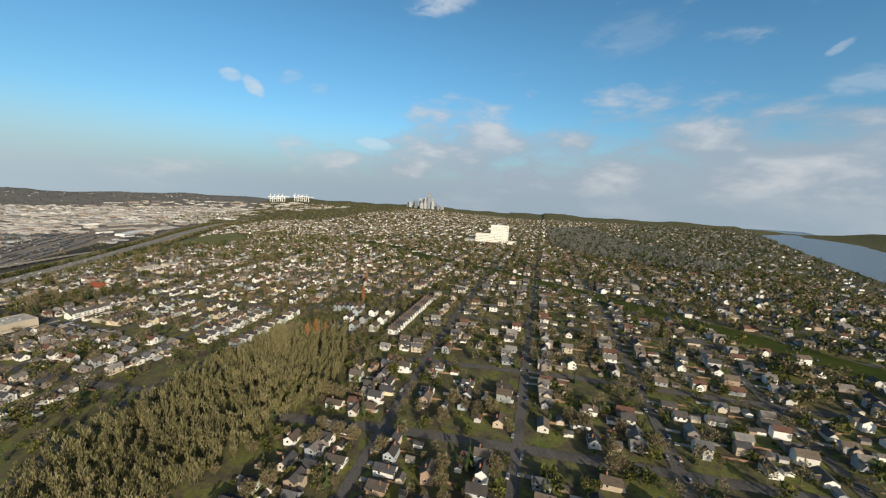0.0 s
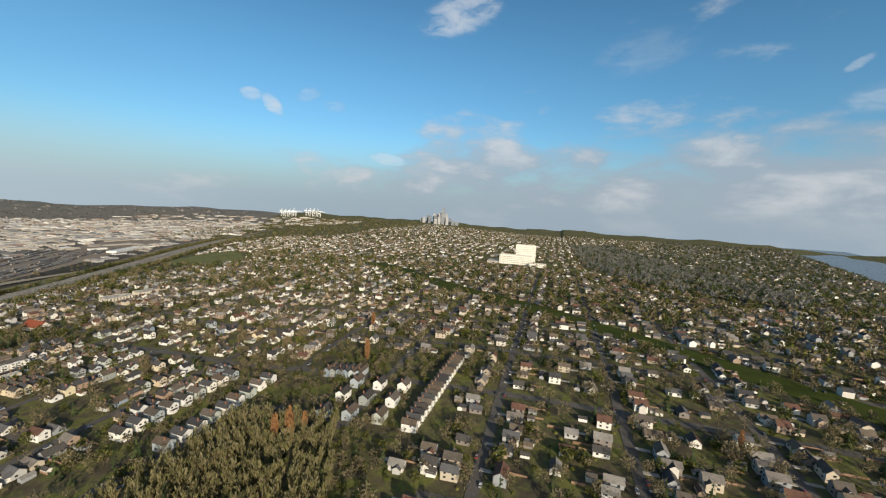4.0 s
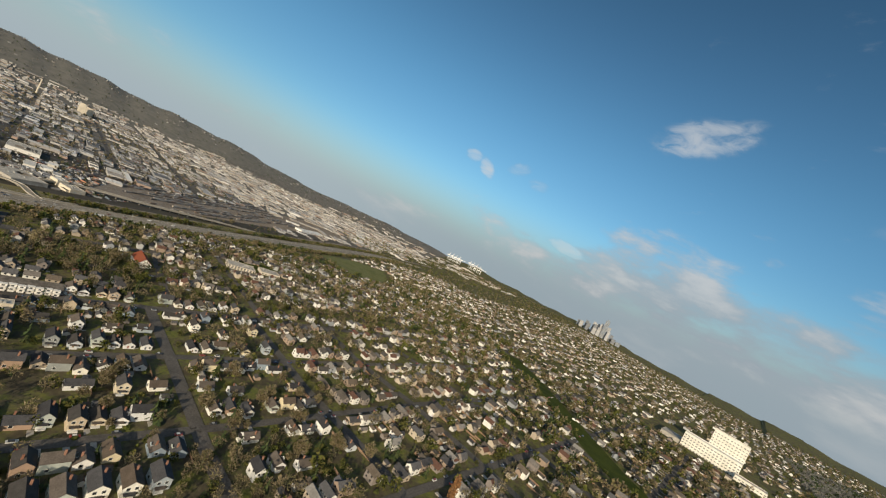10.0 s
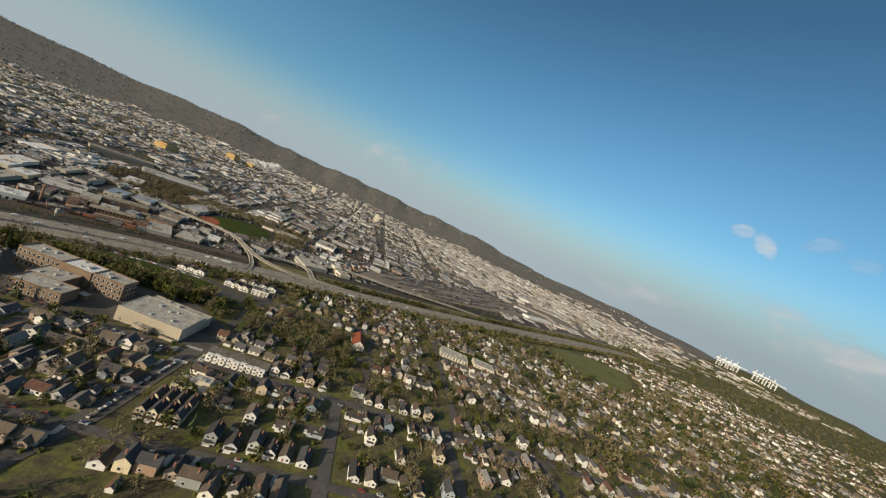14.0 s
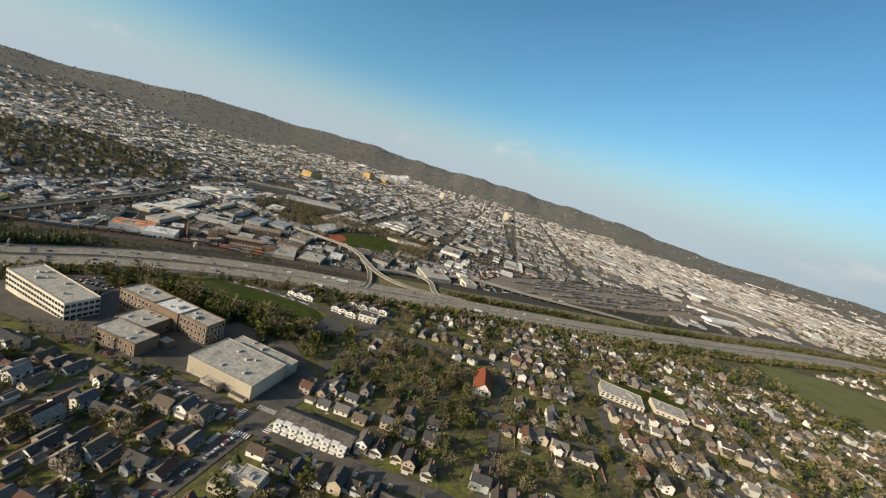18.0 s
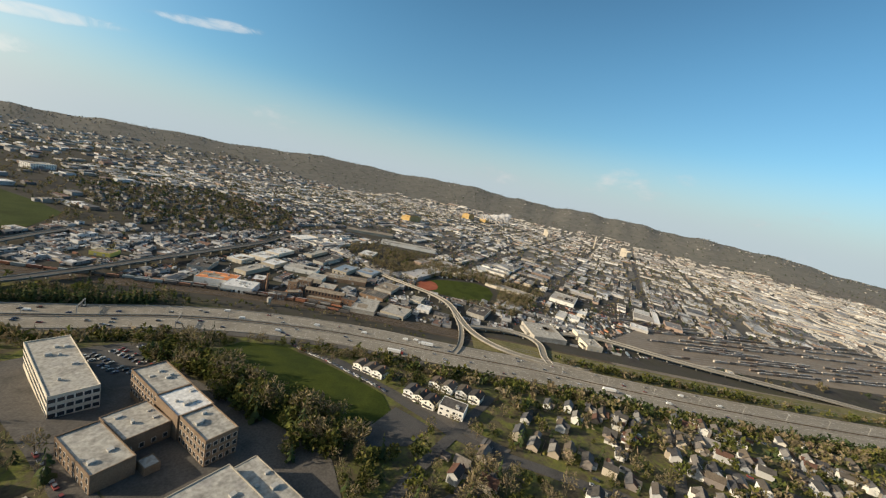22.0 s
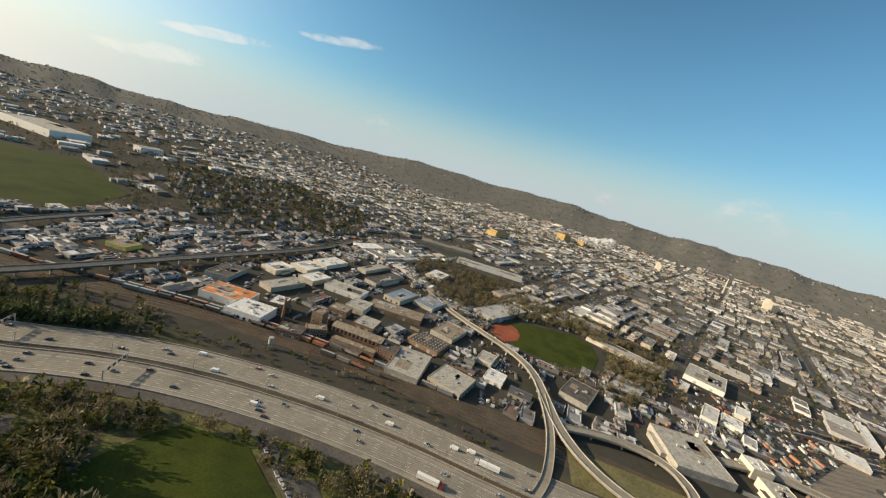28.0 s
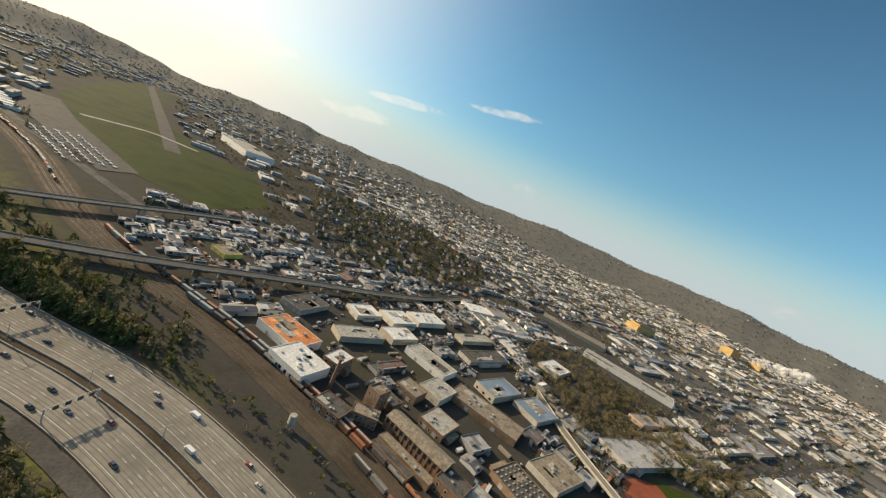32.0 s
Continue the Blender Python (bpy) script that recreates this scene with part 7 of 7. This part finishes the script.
wood("conifers", "clump", [q for q in conif if q not in nt_set and not (core(q) or -1000 < q[0] < -400 and q[1] < 60)], "dark green conifers further from the streets", CONIFER)
wood("evergreen_trees", "leafy", [q for q in leafy if q not in nt_set and core(q)], "olive-green evergreen broadleaf trees in yards")
wood("evergreen_trees", "clump", [q for q in leafy if q not in nt_set and not core(q)], "olive-green evergreen trees over the hill", BROADLEAF)
wood("ridge_woods", "clump", far_bare[:4000], "grey-brown woods on the ridge across the valley, coloured paler for haze", HAZED_TWIGS)
wood("ridge_conifers", "clump", far_bare[4800:5600], "dark conifers on the ridge across the valley", CONIFER)
wood("slope_woods", "clump", east_bare, "grey-brown bare woods on the slope towards the lake", HAZED_TWIGS)
wood("slope_conifers", "clump", east_dark, "dark conifers on the slope towards the lake", CONIFER)
wood("hill_trees", "clump", hill_far, "distant bare trees over the hill")
wood("hill_evergreens", "clump", hill_dark, "distant evergreens over the hill", BROADLEAF)


def tree(kind, label):
    """A single tree: trunk with limbs, and a crown of many small pieces."""
    root = thing("tree", label, "tree", "hillside trees")
    rs = np.random.RandomState(31)

    def mesh(name, vf, mat):
        v, f = join(*vf)
        me = bpy.data.meshes.new(name)
        me.from_pydata(v.tolist(), [], f.tolist())
        me.materials.append(mat)
        return me

    if kind == "bare":
        part("trunk", mesh("trunk", [stem(rs, 8, 0.24, 6), limbs(rs, 9.5, 3, 9, 0.11)], BARK), BARK, root)
        part("crown", mesh("crown", [tufts(rs, 170, crown_point(10.2, 2.4, 3.4), 1.3, 0.5, 4, 0.28)], TWIGS), TWIGS, root)
    elif kind == "conifer":
        part("trunk", mesh("trunk", [stem(rs, 9, 0.3, 6)], BARK), BARK, root)
        part("crown", mesh("crown", [conifer_shape(rs, 14, 3.1, 14, 13)], CONIFER), CONIFER, root)
    elif kind == "leafy":
        part("trunk", mesh("trunk", [stem(rs, 4, 0.25, 6), limbs(rs, 6.5, 2.4, 6, 0.1)], BARK), BARK, root)
        part("crown", mesh("crown", [tufts(rs, 220, crown_point(7.8, 1.0, 3.0), 0.95, 0.1, 4, 0.85)], BROADLEAF), BROADLEAF, root)
    else:
        part("trunk", mesh("trunk", [stem(rs, 20, 0.4, 6)], BARK), BARK, root)
        part("crown", mesh("crown", [tufts(rs, 380, crown_point(24, 1.5, 2.6), 1.6, 0.85, 4, 0.22)], RUSSET), RUSSET, root)
    return root


TREES = {"bare": tree("bare", "bare brown deciduous tree in winter"), "conifer": tree("conifer", "dark green conifer with drooping branches"), "leafy": tree("leafy", "rounded olive-green evergreen tree"),
         "poplar": tree("poplar", "tall narrow russet-brown poplar without leaves")}
bset, cset = set(bare), set(conif)
used = set()
plan = [("bare" if q in bset else "conifer" if q in cset else "leafy", q) for q in NEAR_TREES]
plan += [("poplar", (e, n, s)) for e, n, s in ((-281, 567, 1.0), (-241, 476, 1.0), (-236, 352, 1.0), (-230, 346, 0.85), (-243, 346, 0.9), (-226, 356, 0.8), (60, 420, 0.7))]
for kind, (e, n, s) in plan:
    m = pose(e, n, ground(e, n) - 0.1, 0, 0, npr.uniform(0, 360))
    if kind in used:
        copy_thing(TREES[kind], m).scale = (s, s, s)
    else:
        used.add(kind)
        TREES[kind].matrix_basis = m


# ---- houses further off ----
def plain_house(heap, e, n, turn):
    lx, ly, lz = rng.uniform(9, 15), rng.uniform(7, 9.5), rng.choice((3.2, 3.4, 5.6))
    heap.gable(e, n, ground(e, n), lx, ly, lz, rng.uniform(1.8, 2.8), turn, 0, 1, 0.3)


hq = Heap()
for x in range(-1300, 1900, 41):
    for y in range(-330, 3850, 14):
        e, n = x + rng.uniform(-13, 13), y + rng.uniform(-7, 7)
        if (n < 1255 and e < 600) or (e < -610 and n < 1900) or CN * e + SN * n < -560 or line_distance(MOTORWAY, e, n) < 85 or (-310 < e < -60 and 1285 < n < 1500) or line_distance(CORRIDOR, e, n) < 26:
            continue
        if inside(EAST_WOODS, e, n) or shore(e, n) > -25:
            continue
        if rng.random() < (0.26 if e > 250 else 0.47 if n < 2300 else 0.36):
            plain_house(hq, e, n, rng.choice((0, 0, math.pi / 2)))
solid("distant_houses", hq, [FAR_SIDING, FAR_SHINGLE], "distant rows of small painted houses over the hill", "house", "stuff")
hq = Heap()
for _ in range(1200):
    az, r = rng.uniform(165, 318), rng.uniform(2850, 4360)
    if 3150 < r < 3900 and rng.random() < 0.7:
        continue
    plain_house(hq, CENTRE[0] + math.sin(radians(az)) * r, CENTRE[1] + math.cos(radians(az)) * r, rng.uniform(0, 3))
solid("ridge_houses", hq, [RIDGE_SIDING, FAR_SHINGLE], "small pale houses scattered on the far ridge", "house", "stuff")
hq = Heap()
for _ in range(420):
    e, n = rng.uniform(-1430, -930), rng.uniform(-900, -320)
    if inside(GEORGE, e, n):
        far_house(hq, e, n, rng.choice((0.3, 0.3 + math.pi / 2)))
solid("village_houses", hq, [RIDGE_SIDING, FAR_SHINGLE, GLASS], "old small houses among trees on the valley floor", "house", "stuff")


# ---- skyline and landmarks ----
def tower(e, n, lx, ly, tall, crown=0.0):
    t = thing("office_tower", "distant grey glass office tower of the city centre", "skyscraper", "city skyline", pose(e, n, height(e, n) - 2, 0, 0, 14))
    part("shaft", one_box(lx, ly, tall), TOWER_GLASS, t)
    bands = Heap()
    for k in range(int(tall / 12)):
        bands.box(0, 0, 6 + k * 12, lx + 0.6, ly + 0.6, 1.6, bottom=True)
    part("floor_band", bands, CONCRETE, t)
    if crown:
        part("crown", one_box(lx * 0.6, ly * 0.6, crown, 0, 0, tall), TOWER_GLASS, t)


for e, n, w, d, h, c in ((-1290, 4215, 38, 34, 176, 14), (-1330, 4230, 30, 30, 120, 10), (-1262, 4250, 30, 32, 128, 0), (-1365, 4180, 30, 28, 98, 6), (-1400, 4240, 32, 30, 112, 0), (-1310, 4140, 30, 28, 84, 0),
                         (-1235, 4190, 28, 28, 90, 8), (-1440, 4200, 34, 30, 80, 0), (-1480, 4260, 30, 30, 92, 0), (-1520, 4230, 34, 30, 62, 0), (-1380, 4290, 30, 30, 104, 8), (-1220, 4270, 30, 30, 74, 0),
                         (-1180, 4230, 34, 28, 52, 0), (-1560, 4270, 34, 34, 56, 0), (-1140, 4260, 40, 30, 44, 0), (-1345, 4120, 34, 30, 62, 0)):
    tower(e, n, w, d, h, c)


def harbour_crane(e, n):
    c = thing("harbour_crane", "white steel container crane with a long boom", "crane", "harbour cranes", pose(e, n, height(e, n), 0, 0, 20))
    for x in (-12, 12):
        for y in (-10, 10):
            part("leg", one_box(2.4, 2.4, 52, x, y, 0), WHITE_PAINT, c)
    part("portal", one_box(28, 3, 3.4, 0, -10, 34), WHITE_PAINT, c)
    part("portal", one_box(28, 3, 3.4, 0, 10, 34), WHITE_PAINT, c)
    part("boom", one_box(100, 5, 4, 18, 0, 52), WHITE_PAINT, c)
    part("mast", one_box(3, 8, 28, -8, 0, 56), WHITE_PAINT, c)
    part("machine_house", one_box(16, 9, 7, -18, 0, 56), WHITE_PAINT, c)


for k in range(4):
    harbour_crane(-2480 - 34 * k, 3600 - 20 * k)
for k in range(4):
    harbour_crane(-2690 - 34 * k, 3480 - 20 * k)


def mill_tower(e, n, lx, ly, tall, wall, label):
    t = thing("silo_block", label, "silo", "mill", pose(e, n, ground(e, n)))
    part("shaft", one_box(lx, ly, tall), wall, t)
    part("head_house", one_box(lx * 0.7, ly * 0.7, 6, 0, 0, tall), wall, t)
    part("roof", one_box(lx * 0.75, ly * 0.75, 0.6, 0, 0, tall + 6), TAR_ROOF, t)


mill_tower(-2880, 0, 18, 22, 38, STONE, "pale concrete grain tower on the valley floor")
mill_tower(-2850, 14, 14, 14, 30, STONE, "pale concrete grain tower on the valley floor")
mill_tower(-2790, 470, 60, 30, 34, STONE, "pale concrete plant block on the valley floor")
mill_tower(-2720, 440, 26, 24, 46, STONE, "pale concrete plant tower on the valley floor")
mill_tower(-2750, -470, 90, 46, 30, OCHRE_WALL, "ochre-clad steel mill hall")
mill_tower(-2810, -380, 60, 40, 24, OCHRE_WALL, "ochre-clad steel mill hall")
mill_tower(-1960, -420, 100, 40, 22, OCHRE_WALL, "ochre brick office block with regular windows")
stack = thing("chimney_stack", "slender pale concrete chimney", "chimney", at=pose(-2830, 290, 0))
bm = bmesh.new()
bmesh.ops.create_cone(bm, cap_ends=True, segments=12, radius1=4, radius2=2.2, depth=72, matrix=pose(0, 0, 36))
me = bpy.data.meshes.new("shaft")
bm.to_mesh(me)
bm.free()
part("shaft", me, STONE, stack)
me.materials.append(STONE)
bm = bmesh.new()
rr = random.Random(3)
for k in range(90):
    t = k / 89
    bmesh.ops.create_icosphere(bm, subdivisions=2, radius=rr.uniform(4, 11) * (0.5 + t), matrix=pose(-2760 + rr.uniform(-14, 14) - 30 * t, -395 + 170 * t + rr.uniform(-18, 18), 30 + 34 * t + rr.uniform(-14, 14)))
for v in bm.verts:
    v.co += v.normal * (noise.noise(v.co * 0.12) * 4)
me = bpy.data.meshes.new("steam_plume")
bm.to_mesh(me)
bm.free()
me.materials.append(STEAM)
tagged(new("steam_plume", me), "white steam drifting from the mill", "steam", kind="stuff")


# ---- vehicles ----
def vehicle(kind):
    if kind == "car":
        c = thing("car", "small saloon car with dark windows", "car", "motorway traffic")
        bm = bmesh.new()
        prof = [(-2.2, 0.35), (2.2, 0.35), (2.25, 0.75), (1.2, 0.95), (-2.15, 1.0), (-2.25, 0.7)]
        for y in (-0.9, 0.9):
            bm.faces.new([bm.verts.new((x, y, z)) for x, z in prof])
        bm.verts.ensure_lookup_table()
        n = len(prof)
        for i in range(n):
            bm.faces.new([bm.verts[i], bm.verts[(i + 1) % n], bm.verts[n + (i + 1) % n], bm.verts[n + i]])
        bmesh.ops.recalc_face_normals(bm, faces=bm.faces[:])
        me = bpy.data.meshes.new("body")
        bm.to_mesh(me)
        bm.free()
        me.materials.append(CAR_PAINT)
        part("body", me, CAR_PAINT, c)
        cab = Heap()
        cab.add([(-1.9, -0.8, 0.98), (0.95, -0.8, 0.95), (0.95, 0.8, 0.95), (-1.9, 0.8, 0.98), (-1.3, -0.65, 1.44), (0.25, -0.65, 1.46), (0.25, 0.65, 1.46), (-1.3, 0.65, 1.44)],
                [(0, 1, 5, 4), (1, 2, 6, 5), (2, 3, 7, 6), (3, 0, 4, 7)])
        part("cabin_glass", cab, GLASS, c)
        part("roof", one_box(1.6, 1.3, 0.05, -0.52, 0, 1.45), CAR_PAINT, c)
        wx, wy, r = 1.4, 0.85, 0.33
    elif kind == "van":
        c = thing("van", "white panel van with dark windscreen", "van", "motorway traffic")
        part("body", one_box(5.0, 2.0, 1.9, -0.3, 0, 0.4), WHITE_PAINT, c)
        part("bonnet", one_box(1.2, 1.9, 0.9, 2.75, 0, 0.4), WHITE_PAINT, c)
        part("cabin_glass", one_box(0.1, 1.7, 0.7, 2.22, 0, 1.4), GLASS, c)
        wx, wy, r = 1.8, 0.95, 0.36
    else:
        c = thing("truck", "articulated lorry with a long white trailer", "truck", "motorway traffic")
        part("trailer", one_box(14.5, 2.6, 2.9, -2.2, 0, 1.15), WHITE_PAINT, c)
        part("cab", one_box(2.6, 2.4, 2.6, 6.9, 0, 0.6), CAR_PAINT, c)
        part("cabin_glass", one_box(0.1, 2.1, 0.8, 8.22, 0, 2.1), GLASS, c)
        part("chassis", one_box(17, 1.0, 0.4, -0.5, 0, 0.7), RUBBER, c)
        wx, wy, r = 6.2, 1.1, 0.5
    w = Heap()
    for k in range(8):
        a, b = k * math.pi / 4, (k + 1) * math.pi / 4
        w.add([(r * math.cos(a), -0.12, r * math.sin(a)), (r * math.cos(b), -0.12, r * math.sin(b)), (r * math.cos(b), 0.12, r * math.sin(b)), (r * math.cos(a), 0.12, r * math.sin(a))], [(0, 1, 2, 3)])
    w.add([(r * math.cos(k * math.pi / 4), -0.12, r * math.sin(k * math.pi / 4)) for k in range(8)], [tuple(range(8))])
    w.add([(r * math.cos(k * math.pi / 4), 0.12, r * math.sin(k * math.pi / 4)) for k in range(8)], [tuple(reversed(range(8)))])
    wm = w.mesh("wheel", RUBBER)
    for sx in (-1, 1):
        for sy in (-1, 1):
            part("wheel", wm, RUBBER, c).matrix_basis = pose(sx * wx - (kind == "truck") * 0.8, sy * wy, r)
    return c


FLEET = {k: vehicle(k) for k in ("car", "van", "truck")}
used = set()


def drive(kind, e, n, z, turn, group=""):
    m = pose(e, n, z, 0, 0, turn)
    if kind in used:
        o = copy_thing(FLEET[kind], m)
    else:
        used.add(kind)
        o = FLEET[kind]
        o.matrix_basis = m
    if group:
        o["group"] = group


for base, flip in ((3.5, 0), (-26.5, 180)):
    for lane in range(5):
        s = rng.uniform(0, 50)
        while s < fws[-1]:
            i = int(np.searchsorted(fws, s))
            s += rng.uniform(38, 150)
            if i >= len(fwl) or not -120 < fwl[i, 1] < 560:
                continue
            e, n = along(fwl, fwn, i, base + 2.7 + lane * 3.9)
            k = rng.choices(("car", "van", "truck"), (10, 2, 0.28))[0]
            drive(k, e, n, 5.46, math.degrees(heading(fwn, i)) + flip + 180)
# school car park
for r, (x0, n) in enumerate(((-654, 9), (-660, 10), (-672, 11), (-678, 11), (-691, 9))):
    for k in range(n):
        if rng.random() < 0.85:
            e, y = x0 - k * 0.35 - 3, 78 + k * 5.6
            drive("car", e, y, ground(e, y) + 0.55, rng.choice((0, 180)) + 8, "parked cars")
# cars along kerbs and in works yards: many, joined
cars = Heap()


def small_car(e, n, turn, z):
    cars.box(e, n, z + 0.25, 4.3, 1.75, 0.65, turn, 0)
    c, s = math.cos(turn), math.sin(turn)
    cars.box(e - c * 0.3, n - s * 0.3, z + 0.9, 2.3, 1.5, 0.5, turn, 1)
    cars.box(e - c * 0.3, n - s * 0.3, z + 1.38, 1.8, 1.4, 0.08, turn, 0)


for x in AVENUES + WEST_AVENUES:
    half = 5.2 if x == -585 else 3.5
    y = -100
    while y < 1000:
        y += rng.uniform(6, 26)
        for sg in (-1, 1):
            if rng.random() < 0.4 and (x != -585 or y > 330) and not inside(RAVINE, x, y) and (x > -600 or (clear(x, y) and y > 420)):
                e = x + sg * half
                small_car(e, y + rng.uniform(-2, 2), math.pi / 2, ground(e, y) + 0.3)
for _ in range(3000):
    e, n = rng.uniform(-1700, -700), rng.uniform(-330, 620)
    if valley_free(e, n, -1.0):
        small_car(e, n, radians(rng.choice((20, 110, 38))), ground(e, n))
for _ in range(420):
    e, n = rng.uniform(-1450, -720), rng.uniform(-330, 520)
    t = radians(rng.choice((20, 110, 38, 128)))
    k = rng.randint(4, 12)
    for i in range(k):
        x, y = e - math.sin(t) * 2.7 * i, n + math.cos(t) * 2.7 * i
        if rng.random() < 0.85 and valley_free(x, y, -1.5):
            small_car(x, y, t, ground(x, y))
stores = Heap()
for _ in range(2600):
    e, n = rng.uniform(-1350, -740), rng.uniform(-320, 460)
    if valley_free(e, n, 0.5):
        stores.box(e, n, ground(e, n), rng.choice((6, 12, 3.5)), 2.5, rng.uniform(1.2, 2.9), radians(rng.choice((20, 110, 38)) + rng.uniform(-6, 6)))
solid("yard_stores", stores, BOXES, "containers, skips and trailers standing in works yards", "container", "stuff")
for p, q, c in ((LUCILE[1], LUCILE[2], 14), ((-803, 140), (-780, 268), 24), ((-604, 180), (-591, 318), 20)):
    for k in range(c):
        t = (k + rng.random() * 0.4) / c
        e, n = p[0] + (q[0] - p[0]) * t + 3.6, p[1] + (q[1] - p[1]) * t
        small_car(e, n, math.atan2(q[1] - p[1], q[0] - p[0]), ground(e, n) + 0.35)
FAR_PAINT = material("parked_car_paint", [(.62, .62, .60), (.05, .05, .055), (.30, .31, .32), (.55, .55, .53), (.12, .13, .15), (.28, .06, .05), (.07, .10, .18)], 0.35, pick="island", spread=0.04, bump=0)
solid("parked_cars", cars, [FAR_PAINT, GLASS], "cars parked along kerbs and in yards", "car", "stuff")
